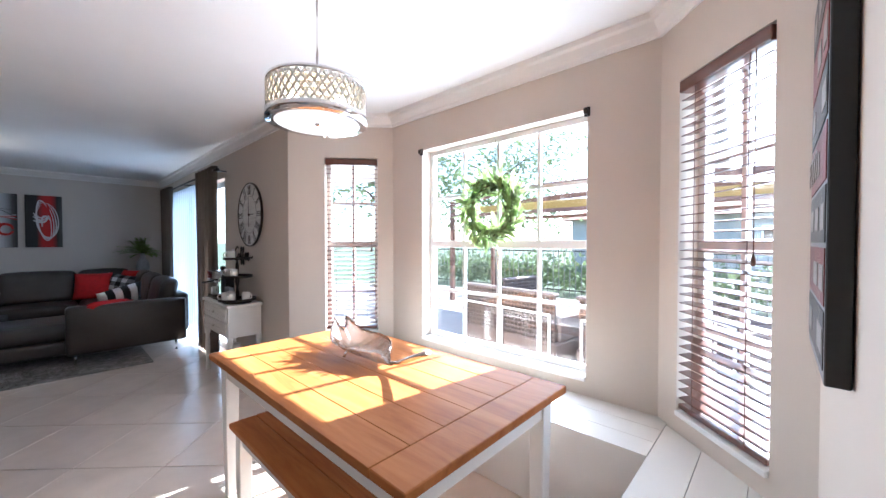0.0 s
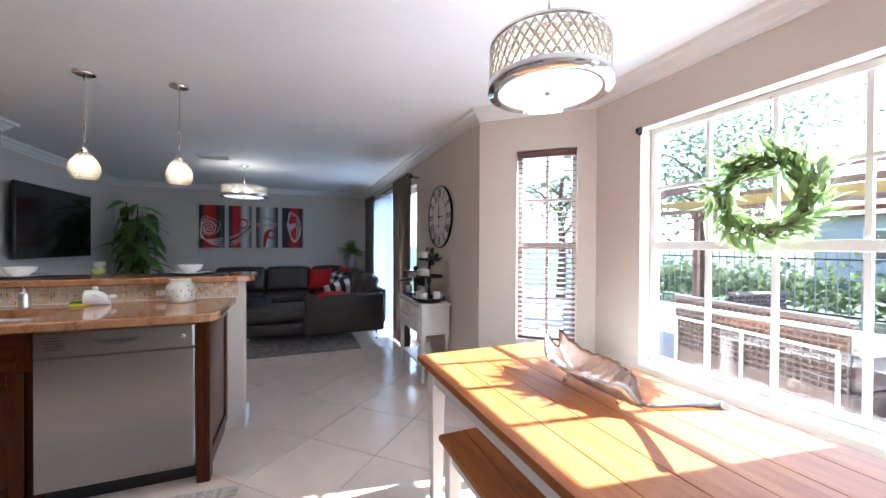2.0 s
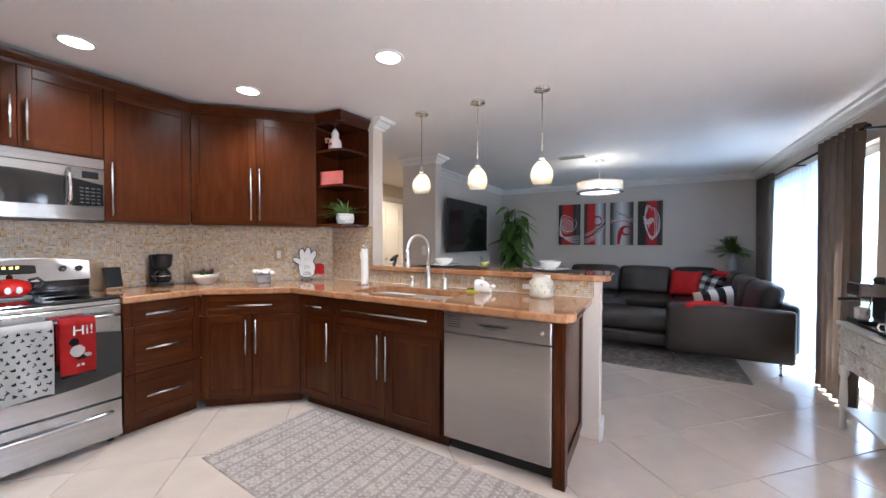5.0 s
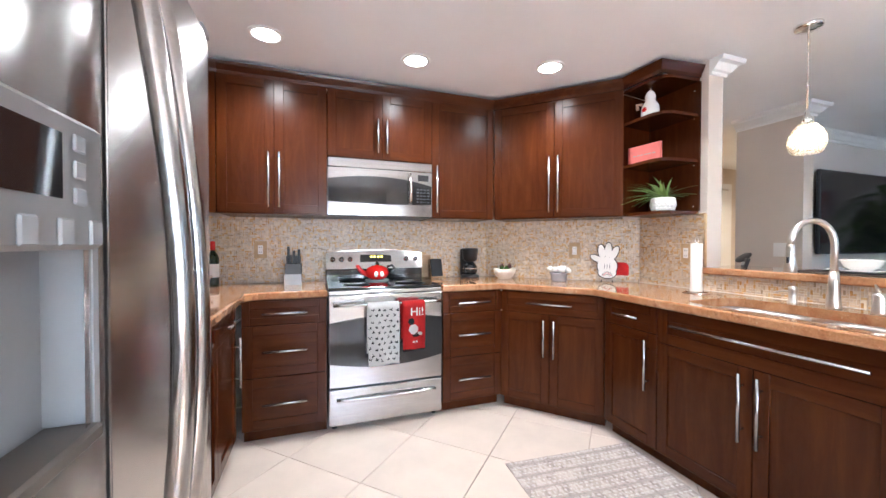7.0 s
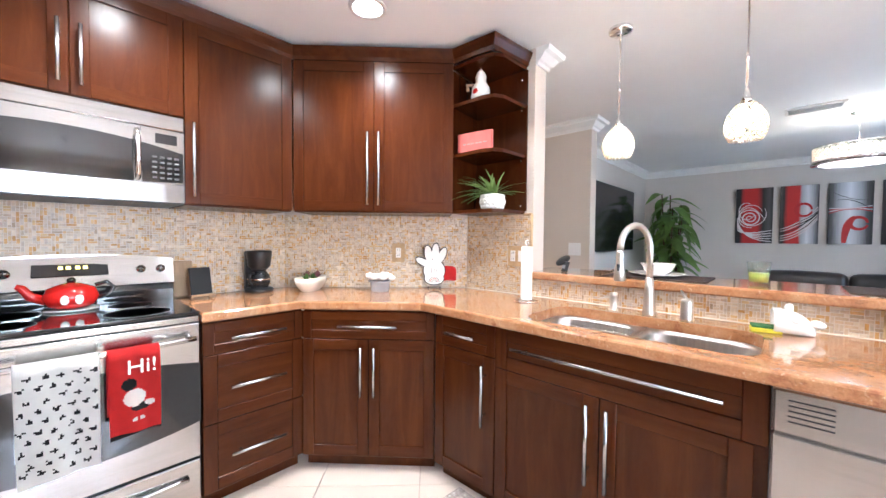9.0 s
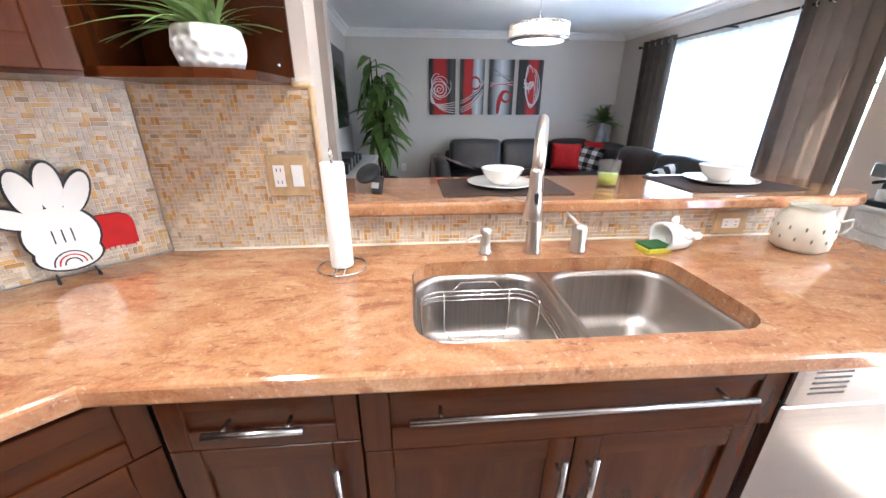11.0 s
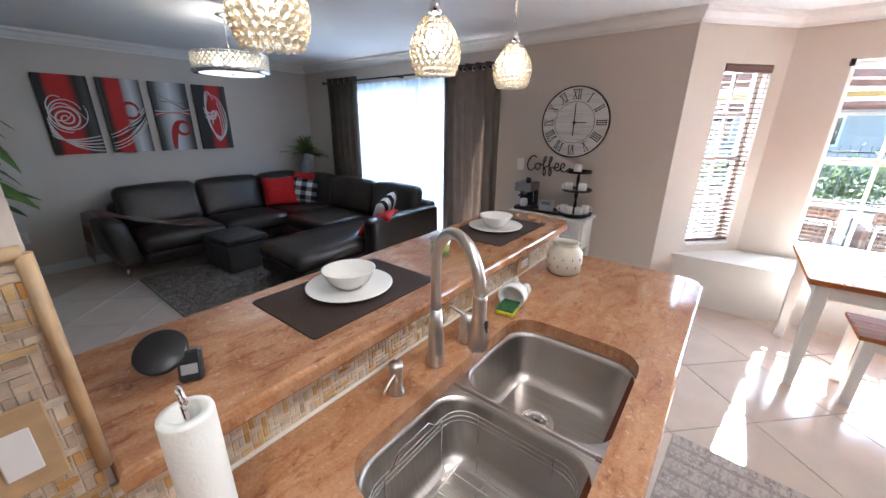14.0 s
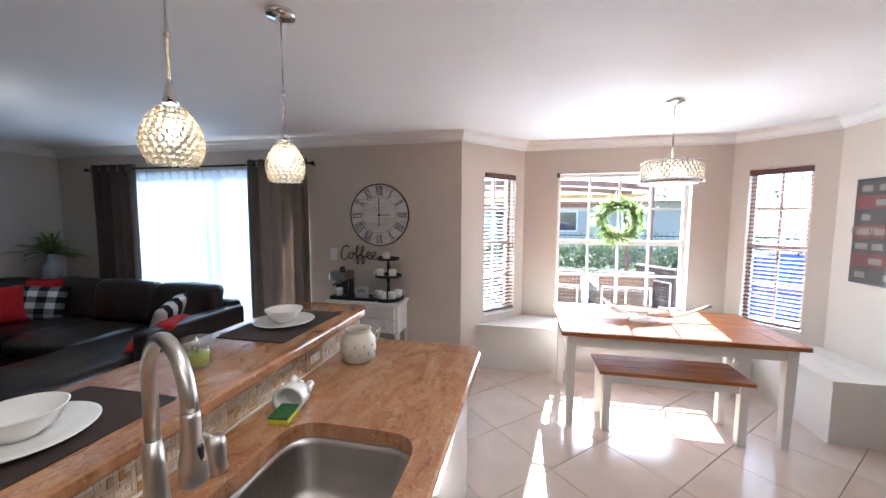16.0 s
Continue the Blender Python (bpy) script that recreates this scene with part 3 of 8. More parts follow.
# return along the east wall, facing -X: local x runs toward +Y... from its -Y end
EF = -0.045
m = pose(EF, -2.62, 0, 0, 0, 90)
cabinet("base_cabinet", m, 0.44, Z0, 0.868, 0.58, [("drawer", 0.03, 0.44, 0.715, 0.862, ((0.12, 0.788), (0.34, 0.788))), ("door", 0.03, 0.44, 0.085, 0.715, ((0.09, 0.40), (0.09, 0.68)))], "dark cherry base cabinet with one door and drawer", "cabinet", GB, 0.085)
m = pose(EF, -2.18, 0, 0, 0, 90)
cabinet("base_cabinet", m, 0.72, Z0, 0.868, 0.58, [("drawer", 0, 0.72, 0.715, 0.862, ((0.22, 0.788), (0.52, 0.788))), ("door", 0, 0.37, 0.085, 0.715, ((0.33, 0.40), (0.33, 0.68))), ("door", 0.37, 0.72, 0.085, 0.715, ((0.41, 0.40), (0.41, 0.68)))], LOWER, "cabinet", GB, 0.085)

# wall cabinets
UF = -2.885
UD = -KY + UF - 0.003
UZ0, UZ1 = 1.40, 2.275


def two_doors(w, z0, z1, ph, inset=0.032):
    c = w / 2
    return [("door", 0, c, z0, z1, ((c - inset, z0 + 0.035), (c - inset, z0 + 0.035 + ph))), ("door", c, w, z0, z1, ((c + inset, z0 + 0.035), (c + inset, z0 + 0.035 + ph)))]


cabinet("wall_cabinet", pose(-0.572, UF, 0), 0.662, UZ0, UZ1, UD, two_doors(0.662, UZ0 + 0.006, UZ1, 0.36), UPPER, "cabinet", GU)
cabinet("wall_cabinet", pose(-1.325, UF, 0), 0.753, 1.805, UZ1, UD, two_doors(0.753, 1.811, UZ1, 0.24), "short dark cherry wall cabinet above the microwave", "cabinet", GU)
cabinet("wall_cabinet", pose(-1.843, UF, 0), 0.518, UZ0, UZ1, UD, [("door", 0, 0.518, UZ0 + 0.006, UZ1, ((0.487, 1.44), (0.487, 1.79)))], "dark cherry shaker wall cabinet with one door", "cabinet", GU)
UA, UB = Vector((-2.522, -2.228)), Vector((-1.862, -2.888))
ul = (UB - UA).length
cabinet("corner_wall_cabinet", local_frame(UA, UB), ul, UZ0, UZ1, 0.33, two_doors(ul, UZ0 + 0.006, UZ1, 0.42), "dark cherry diagonal wall cabinet with two doors", "cabinet", GU)
cabinet("wall_cabinet", pose(0.17, -2.86, 0, 0, 0, 90), 0.62, UZ0, UZ1, 0.345, [("door", 0, 0.31, UZ0 + 0.006, UZ1, None), ("door", 0.31, 0.62, UZ0 + 0.006, UZ1, None)], "dark cherry shaker wall cabinet beside the refrigerator", "cabinet", GU)
solid("cabinet_filler", B(0.092, 0.168, -2.93, -2.862, UZ0, UZ1), M_WOOD, "dark cherry filler strip between wall cabinets", "filler")
# crown on the wall cabinets
bm = bmesh.new()
prof = [(0, 0), (0.012, 0), (0.016, 0.02), (0.034, 0.052), (0.04, 0.07), (0, 0.07)]
line = [Vector(p) for p in ((0.17, -2.24), (0.17, -2.86), (0.09, UF), (-1.853, UF), (-2.518, -2.222), (-2.535, -1.955), (-2.834, -1.925))]
rows = []
for i, p in enumerate(line):
    ds = [(line[k + 1] - line[k]).normalized() for k in (i - 1, i) if 0 <= k < len(line) - 1]
    ns = [Vector((d.y, -d.x)) for d in ds]
    nn = sum(ns, Vector((0, 0))).normalized()
    nn /= max(0.4, nn.dot(ns[0]))
    rows.append([bm.verts.new((p.x + nn.x * o, p.y + nn.y * o, UZ1 + h)) for o, h in prof])
for a, b in zip(rows, rows[1:]):
    for k in range(len(prof)):
        bm.faces.new((a[k], a[(k + 1) % len(prof)], b[(k + 1) % len(prof)], b[k]))
bm.faces.new(rows[0])
bm.faces.new(rows[-1][::-1])
bmesh.ops.recalc_face_normals(bm, faces=bm.faces)
solid("cornice", bm, M_WOODH, "dark cherry crown strip along the wall cabinets", "moulding")
# open end shelf
th = thing("corner_shelf", (0, 0, 0), "open dark cherry end shelf with angled boards", "shelf")
SH = [(KX + 0.003, -2.284), (-2.537, -2.243), (-2.535, -2.03), (-2.555, -1.965), (-2.61, -1.935), (KX + 0.003, -1.925)]
for i, z in enumerate((UZ0, 1.735, 2.03, UZ1 - 0.02)):
    part("board", prism(SH, z, z + 0.02), M_WOODH, th)
part("back_panel", B(KX + 0.001, KX + 0.012, -2.30, -1.915, UZ0 + 0.02, UZ1 - 0.02), M_WOOD, th)
bmd = bmesh.new()
box(bmd, 0, 0.29, -0.008, 0.008, UZ0 + 0.02, UZ1 - 0.02)
bmd.transform(local_frame((-2.541, -2.262), (KX + 0.014, -2.30)))
part("side_panel", bmd, M_WOOD, th)
for z in (UZ0 + 0.05, 1.72, 2.02, 2.2):
    part("screw_cap", sphere((KX + 0.014, -1.95, z), 0.006, seg=8), M_CHROME, th)


# ---- worktops ----
def slab(poly, z0, z1, hole=None, ease=0.009):
    bm = bmesh.new()
    rings = []
    P = [Vector(p) for p in poly]
    n = len(P)

    def ring(pts, z, off):
        out = []
        k = len(pts)
        for i in range(k):
            a, b = (pts[i] - pts[i - 1]).normalized(), (pts[(i + 1) % k] - pts[i]).normalized()
            na, nb = Vector((a.y, -a.x)), Vector((b.y, -b.x))
            nn = (na + nb).normalized()
            nn /= max(0.35, nn.dot(na))
            out.append(bm.verts.new((pts[i].x - nn.x * off, pts[i].y - nn.y * off, z)))
        return out

    for z, off in ((z0, ease), (z0 + ease * 0.4, ease * 0.3), (z0 + ease, 0), (z1 - ease, 0), (z1 - ease * 0.4, ease * 0.3), (z1, ease)):
        rings.append(ring(P, z, off))
    for a, b in zip(rings, rings[1:]):
        for i in range(n):
            bm.faces.new((a[i], a[(i + 1) % n], b[(i + 1) % n], b[i]))
    if hole:
        H = [Vector(p) for p in hole]
        for ringv, z in ((rings[-1], z1), (rings[0], z0)):
            hv = [bm.verts.new((p.x, p.y, z)) for p in H]
            es = [bm.edges.new((hv[i], hv[(i + 1) % len(hv)])) for i in range(len(hv))]
            oe = [bm.edges.get((ringv[i], ringv[(i + 1) % n])) for i in range(n)]
            bmesh.ops.triangle_fill(bm, edges=es + oe, use_beauty=True)
            if z == z1:
                top = hv
            else:
                for i in range(len(hv)):
                    bm.faces.new((top[i], top[(i + 1) % len(hv)], hv[(i + 1) % len(hv)], hv[i]))
    else:
        bm.faces.new(rings[-1])
        bm.faces.new(rings[0][::-1])
    bmesh.ops.recalc_face_normals(bm, faces=bm.faces)
    return bm


def round_rect(x0, x1, y0, y1, r, seg=5):
    pts = []
    for cx, cy, a0 in ((x1 - r, y1 - r, 0), (x0 + r, y1 - r, 90), (x0 + r, y0 + r, 180), (x1 - r, y0 + r, 270)):
        for i in range(seg + 1):
            a = radians(a0 + 90 * i / seg)
            pts.append((cx + r * math.cos(a), cy + r * math.sin(a)))
    return pts


CT, CB = 0.915, 0.870
ES, EP, EQ = -2.632, -2.194, -2.166     # counter edges
SX0, SX1, SY0, SY1 = -2.664, -2.264, -1.602, -0.826
hole = round_rect(SX0, SX1, SY0, SY1, 0.085)
end = [(EQ - 0.10, -0.05), (EQ - 0.05, -0.058), (EQ - 0.012, -0.085), (EQ, -0.13)]
poly = [(-1.333, KY + 0.008), (-1.333, ES), (-1.775, ES), (EP, -2.155), *end[::-1], (KX + 0.012, -0.05), (KX + 0.012, -2.366), (-1.958, KY + 0.008)]
area = sum(a[0] * b[1] - b[0] * a[1] for a, b in zip(poly, poly[1:] + poly[:1]))
if area < 0:
    poly = poly[::-1]
solid("granite_worktop", slab(poly, CB, CT, hole), M_GRAN, "polished peach granite worktop with sink cutout", "worktop")
poly = [(-0.565, KY + 0.008), (EX - 0.004, KY + 0.008), (EX - 0.004, -1.46), (EF - 0.065, -1.46), (EF - 0.065, ES + 0.04), (EF - 0.13, ES), (-0.565, ES)]
solid("granite_worktop", slab(poly, CB, CT), M_GRAN, "polished peach granite worktop in the corner", "worktop")
bar = [(KX + 0.048, -1.868), (KX + 0.048, -0.04), (KX + 0.02, 0.03), (KX - 0.05, 0.055), (-3.16, 0.055), (-3.235, 0.02), (-3.245, -0.06), (-3.245, -1.95), (KX - 0.132, -1.95), (KX - 0.132, -1.868)]
solid("granite_bar_top", slab(bar, 1.020, 1.062), M_GRAN, "polished peach granite breakfast bar top", "worktop")

structure("caulk_line", B(KX + 0.0066, KX + 0.017, -2.36, -0.052, CT - 0.009, CT + 0.003, 0.002), mat("pale_caulk", (0.72, 0.64, 0.54), 0.6), "pale caulk line behind the worktop", "caulk")

# ---- sink ----
th = thing("sink", (SX0, SY0, 0.70), "double-bowl undermount stainless steel sink", "sink")


def bowl(y0, y1, depth):
    bm = bmesh.new()
    rings = []
    for off, z, r in ((0.0, CB - 0.001, 0.085), (0.004, CB - 0.02, 0.085), (0.014, CB - depth + 0.035, 0.075), (0.026, CB - depth + 0.010, 0.065), (0.05, CB - depth, 0.05)):
        rings.append([bm.verts.new((x - SX0, y - SY0, z - 0.70)) for x, y in round_rect(SX0 + off, SX1 - off, y0 + off, y1 - off, r)])
    for a, b in zip(rings, rings[1:]):
        for i in range(len(a)):
            bm.faces.new((a[i], a[(i + 1) % len(a)], b[(i + 1) % len(a)], b[i])).smooth = True
    bm.faces.new(rings[-1])
    bmesh.ops.recalc_face_normals(bm, faces=bm.faces)
    bmesh.ops.solidify(bm, geom=bm.faces, thickness=0.0015)
    return bm


YD = -1.215
part("large_bowl", bowl(SY0 + 0.006, YD - 0.012, 0.20), M_SINK, th)
part("small_bowl", bowl(YD + 0.012, SY1 - 0.006, 0.18), M_SINK, th)
for y0, y1, q0, q1 in ((SY0 - 0.014, YD - 0.0005, SY0 + 0.006, YD - 0.012), (YD + 0.0005, SY1 + 0.014, YD + 0.012, SY1 - 0.006)):
    bm = slab([(SX0 - 0.014, y0), (SX1 + 0.014, y0), (SX1 + 0.014, y1), (SX0 - 0.014, y1)], CB - 0.006, CB - 0.0008, round_rect(SX0, SX1, q0, q1, 0.085))
    bm.transform(Matrix.Translation((-SX0, -SY0, -0.70)))
    part("flange", bm, M_SINK, th)
for yc in ((SY0 + YD) / 2, (YD + SY1) / 2):
    z = (CB - 0.20 if yc < YD else CB - 0.18) - 0.70
    at = (-2.49 - SX0, yc - SY0, z)
    dn = part("drain", lathe([(0.030, 0.0018), (0.034, 0.006), (0.050, 0.005), (0.053, 0.0015)], 24, at=at), M_CHROME, th)
    part("strainer", lathe([(0.0, 0.0035), (0.010, 0.0035), (0.012, 0.0012), (0.031, 0.0012)], 24, at=at), M_BRONZE, dn, "dark strainer basket")
    for k in range(8):
        a = 0.785 * k
        part("strainer_rib", tube([(at[0] + 0.012 * math.cos(a), at[1] + 0.012 * math.sin(a), z + 0.0022), (at[0] + 0.030 * math.cos(a), at[1] + 0.030 * math.sin(a), z + 0.004)], 0.0018, 5), M_CHROME, dn)
# wire rack standing in the large bowl
rk = thing("sink_rack", ((SX0 + SX1) / 2, (SY0 + YD) / 2, CB - 0.20), "chrome wire dish rack standing in the sink", "rack")
for i in range(9):
    y = -0.13 + i * 0.0325
    part("wire", tube([(-0.13, y, 0.016), (0.13, y, 0.016)], 0.0015, 5), M_CHROME, rk)
for x in (-0.13, -0.045, 0.045, 0.13):
    part("wire", tube([(x, -0.145, 0.012), (x, 0.145, 0.012)], 0.0018, 5), M_CHROME, rk)
for z in (0.13, 0.145, 0.16):
    part("rim_wire", tube([(x, y, z) for x, y in round_rect(-0.172, 0.172, -0.172, 0.172, 0.06)], 0.0018, 5, closed=True), M_CHROME, rk)
for x, y in ((-0.168, -0.10), (-0.168, 0.10), (0.168, -0.10), (0.168, 0.10), (-0.1, 0.17), (0.1, 0.17), (-0.1, -0.17), (0.1, -0.17)):
    part("wire", tube([(x, y, 0.16), (x, y, 0.03), (x * 0.8, y * 0.8, 0.008)], 0.0016, 5), M_CHROME, rk)
part("handle", tube([(-0.168, -0.08, 0.16), (-0.17, -0.05, 0.19), (-0.17, 0.05, 0.19), (-0.168, 0.08, 0.16)], 0.002, 6), M_CHROME, rk)
sm = thing("sink_mat", ((SX0 + SX1) / 2 + 0.10, SY0 + 0.07, CB - 0.178), "grey rubber pad lying on the sink rack", "mat")
bm = prism(round_rect(-0.055, 0.055, -0.04, 0.24, 0.03), 0, 0.008)
part("pad", bm, M_GPLAST, sm)

# faucet
FX, FY = -2.722, -1.22
th = thing("faucet", pose(FX, FY, CT), "brushed nickel gooseneck pull-down faucet", "faucet")
part("base", lathe([(0.027, 0), (0.027, 0.006), (0.024, 0.03), (0.019, 0.12), (0.0155, 0.17)], 20), M_NICKEL, th)
arc = [(0, 0, 0.16), (0, 0, 0.29)]
ax, ay = math.cos(radians(-22)), math.sin(radians(-22))
for i in range(1, 13):
    a = math.pi * i / 12
    r = 0.096
    arc.append(((r - r * math.cos(a)) * ax, (r - r * math.cos(a)) * ay, 0.29 + r * 1.15 * math.sin(a)))
part("neck", tube(arc, 0.0135, 12), M_NICKEL, th)
ex, ey = 0.192 * ax, 0.192 * ay
part("spray_head", lathe([(0.0145, 0.0), (0.0155, -0.01), (0.0155, -0.05), (0.022, -0.09), (0.024, -0.125), (0.02, -0.13)], 18, at=(ex, ey, 0.292)), M_NICKEL, th)
part("spray_button", B(ex + 0.012, ex + 0.021, ey - 0.006, ey + 0.006, 0.20, 0.235, 0.003), M_BPLAST, th)
hd = thing("faucet_valve", pose(FX + 0.005, FY + 0.145, CT), "brushed nickel single-lever faucet valve", "faucet")
part("body", lathe([(0.026, 0), (0.026, 0.008), (0.023, 0.02), (0.023, 0.075), (0.020, 0.088), (0, 0.092)], 18), M_NICKEL, hd)
part("lever", tube([(-0.002, 0, 0.08), (-0.02, -0.012, 0.098), (-0.045, -0.03, 0.118)], 0.009, 10, taper=0.004), M_NICKEL, hd)
sd = thing("soap_dispenser", pose(-2.725, -1.372, CT), "brushed nickel soap dispenser pump", "dispenser")
part("body", lathe([(0.021, 0), (0.021, 0.005), (0.0165, 0.010), (0.0155, 0.062), (0.0175, 0.066), (0.0175, 0.084), (0.0, 0.086)], 20), M_NICKEL, sd)
part("spout", tube([(0, 0, 0.060), (0.012, -0.030, 0.060), (0.022, -0.058, 0.052), (0.024, -0.064, 0.046)], 0.0042, 8, taper=0.0032), M_NICKEL, sd)

# ---- range ----
RX0, RX1 = -1.330, -0.567
rg = thing("kitchen_range", pose(RX1 - 0.3815, FB, 0), "stainless steel electric range with black glass top", "stove")
hw = 0.380
part("body", B(-hw, hw, -0.575, 0.0, 0.03, 0.905), M_BPLAST, rg)
part("cooktop", B(-hw, hw, -0.50, 0.012, 0.905, 0.922, 0.004), M_BGLASS, rg)
for x, y, r in ((-0.19, -0.14, 0.11), (0.19, -0.14, 0.09), (-0.19, -0.37, 0.08), (0.19, -0.37, 0.10)):
    part("burner_ring", lathe([(r - 0.003, 0.9222), (r, 0.9226), (r + 0.001, 0.9222)], 40, at=(x, y, 0)), M_GPLAST, rg)
bg = bmesh.new()
lo, hi = [], []
for i in range(13):
    x = -hw + 2 * hw * i / 12
    z = 1.135 + 0.028 * (1 - (x / hw) ** 2)
    lo.append((x, z))
vf = [bg.verts.new((x, -0.51, z)) for x, z in lo] + [bg.verts.new((x, -0.475, 1.01)) for x, z in lo[::-1]]
vb = [bg.verts.new((x, -0.575, z)) for x, z in lo] + [bg.verts.new((x, -0.575, 0.93)) for x, z in lo[::-1]]
bg.faces.new(vf)
bg.faces.new(vb[::-1])
for i in range(len(vf)):
    bg.faces.new((vf[i], vb[i], vb[(i + 1) % len(vf)], vf[(i + 1) % len(vf)]))
bmesh.ops.recalc_face_normals(bg, faces=bg.faces)
part("backguard", bg, M_STEELH, rg)
part("backguard_base", B(-hw + 0.002, hw - 0.002, -0.57, -0.485, 0.922, 1.02, 0.004), M_BGLASS, rg)
tiltm = pose(0, -0.5, 1.09, 16, 0, 0)
bm = B(-0.125, 0.125, -0.004, 0.006, -0.03, 0.03, 0.003)
bm.transform(tiltm)
dsp = part("display", bm, M_BGLASS, rg)
for dx in (-0.045, -0.02, 0.01, 0.035):
    bm = B(dx - 0.007, dx + 0.007, 0.006, 0.0065, 0.004, 0.018)
    bm.transform(tiltm)
    part("display_digit", bm, mat("amber_digits", (0.5, 0.35, 0.05), 0.5, emit=0.45, ecol=(1, 0.7, 0.1)) if dx == -0.045 else bpy.data.materials["amber_digits"], dsp)
for x in (-0.325, -0.245, 0.20, 0.265, 0.33):
    bm = lathe([(0.024, 0), (0.024, 0.004), (0.019, 0.006), (0.017, 0.024), (0, 0.026)], 18, rot=Matrix.Rotation(radians(-90), 3, "X"))
    bm.transform(tiltm)
    k = part("knob", bm, M_STEELH, rg)
    bm = B(-0.002, 0.002, 0.024, 0.028, -0.014, 0.014)
    bm.transform(tiltm @ pose(x, 0, -0.008))
    part("pointer", bm, M_BPLAST, k)
    k.data.transform(pose(0, 0, 0))
    k.location = (x, 0, -0.008)
    k.children[0].location = (-x, 0, 0.008)
# oven door with curved glass window
dr = part("oven_door", B(-hw + 0.003, hw - 0.003, 0.0, 0.032, 0.285, 0.875, 0.005), M_STEELH, rg)
gl = bmesh.new()
tp, bt = [], []
for i in range(17):
    x = (-hw + 0.004) + (2 * hw - 0.008) * i / 16
    u = x / hw
    tp.append((x, 0.70 + 0.035 * (1 - u * u)))
    bt.append((x, 0.445 - 0.045 * (1 - u * u)))
fv = [gl.verts.new((x, 0.0345, z)) for x, z in tp + bt[::-1]]
bv = [gl.verts.new((x, 0.03, z)) for x, z in tp + bt[::-1]]
gl.faces.new(fv)
gl.faces.new(bv[::-1])
for i in range(len(fv)):
    gl.faces.new((fv[i], bv[i], bv[(i + 1) % len(fv)], fv[(i + 1) % len(fv)]))
bmesh.ops.recalc_face_normals(gl, faces=gl.faces)
part("oven_window", gl, M_BGLASS, dr, "curved dark oven window")
hp = [(-0.35 + 0.70 * i / 14, 0.088 + 0.024 * math.sin(math.pi * i / 14), 0.822) for i in range(15)]
bm = tube(hp, 0.011, 10)
for x in (-0.335, 0.335):
    tube([(x, 0.03, 0.822), (x, 0.092, 0.822)], 0.009, 8, bm)
part("oven_handle", bm, M_STEELH, dr)
st = part("storage_drawer", B(-hw + 0.003, hw - 0.003, 0.0, 0.028, 0.04, 0.272, 0.005), M_STEELH, rg)
hp = [(-0.33 + 0.66 * i / 14, 0.036 + 0.018 * math.sin(math.pi * i / 14), 0.205) for i in range(15)]
part("drawer_handle", tube(hp, 0.010, 10), M_STEELH, st)
part("vent_trim", B(-hw + 0.003, hw - 0.003, 0.0, 0.02, 0.878, 0.903, 0.003), M_STEELH, rg)
for x in (-0.34, 0.34):
    for y in (-0.05, -0.5):
        part("foot", lathe([(0.018, 0), (0.018, 0.03)], 10, at=(x, y, 0)), M_BPLAST, rg)

# ---- microwave ----
mw = thing("microwave", pose(-0.9475, -2.862, 1.402), "stainless steel over-range microwave with dark door", "microwave")
mh = 0.374
part("body", B(-mh, mh, -0.385, -0.012, 0.0, 0.40), M_BPLAST, mw)
part("top_trim", B(-mh, mh, -0.012, 0.012, 0.335, 0.40, 0.004), M_STEELH, mw)


def bulged(x0, x1, z0, z1, y, b, n=10):
    bm = bmesh.new()
    f = []
    for i in range(n + 1):
        x = x0 + (x1 - x0) * i / n
        yy = y + b * (1 - (x / mh) ** 2)
        f.append([bm.verts.new((x, yy, z0)), bm.verts.new((x, yy, z1)), bm.verts.new((x, y - 0.02, z1)), bm.verts.new((x, y - 0.02, z0))])
    for a, c in zip(f, f[1:]):
        for k in range(4):
            bm.faces.new((a[k], a[(k + 1) % 4], c[(k + 1) % 4], c[k]))
    bm.faces.new(f[0])
    bm.faces.new(f[-1][::-1])
    bmesh.ops.recalc_face_normals(bm, faces=bm.faces)
    return bm


def arched(x0, x1, lo, hi, y, b, n=14):
    """A bulged plate whose lower and upper edges follow curves of x."""
    bm = bmesh.new()
    f = []
    for i in range(n + 1):
        x = x0 + (x1 - x0) * i / n
        yy = y + b * (1 - (x / mh) ** 2)
        f.append([bm.verts.new((x, yy, lo(x))), bm.verts.new((x, yy, hi(x))), bm.verts.new((x, y - 0.01, hi(x))), bm.verts.new((x, y - 0.01, lo(x)))])
    for a, c in zip(f, f[1:]):
        for k in range(4):
            bm.faces.new((a[k], a[(k + 1) % 4], c[(k + 1) % 4], c[k]))
    bm.faces.new(f[0])
    bm.faces.new(f[-1][::-1])
    bmesh.ops.recalc_face_normals(bm, faces=bm.faces)
    return bm


glass_top = lambda x: 0.232 + 0.050 * (1 - ((x - 0.05) / (mh + 0.05)) ** 2)
glass_low = lambda x: 0.098 - 0.012 * (1 - (x / mh) ** 2)
part("door", bulged(-mh + 0.16, mh, 0.09, 0.332, 0.0, 0.014), M_STEELH, mw)
part("door_window", arched(-mh + 0.185, mh - 0.003, glass_low, glass_top, 0.003, 0.014), M_BGLASS, mw, "dark microwave door glass, curved edges")
part("lower_trim", bulged(-mh, mh, 0.004, 0.088, 0.0, 0.014), M_STEELH, mw)
cp = part("control_panel", bulged(-mh, -mh + 0.158, 0.09, 0.332, 0.0, 0.014), M_STEELH, mw)
part("control_face", arched(-mh + 0.004, -mh + 0.156, glass_low, glass_top, 0.002, 0.014), M_BGLASS, cp)
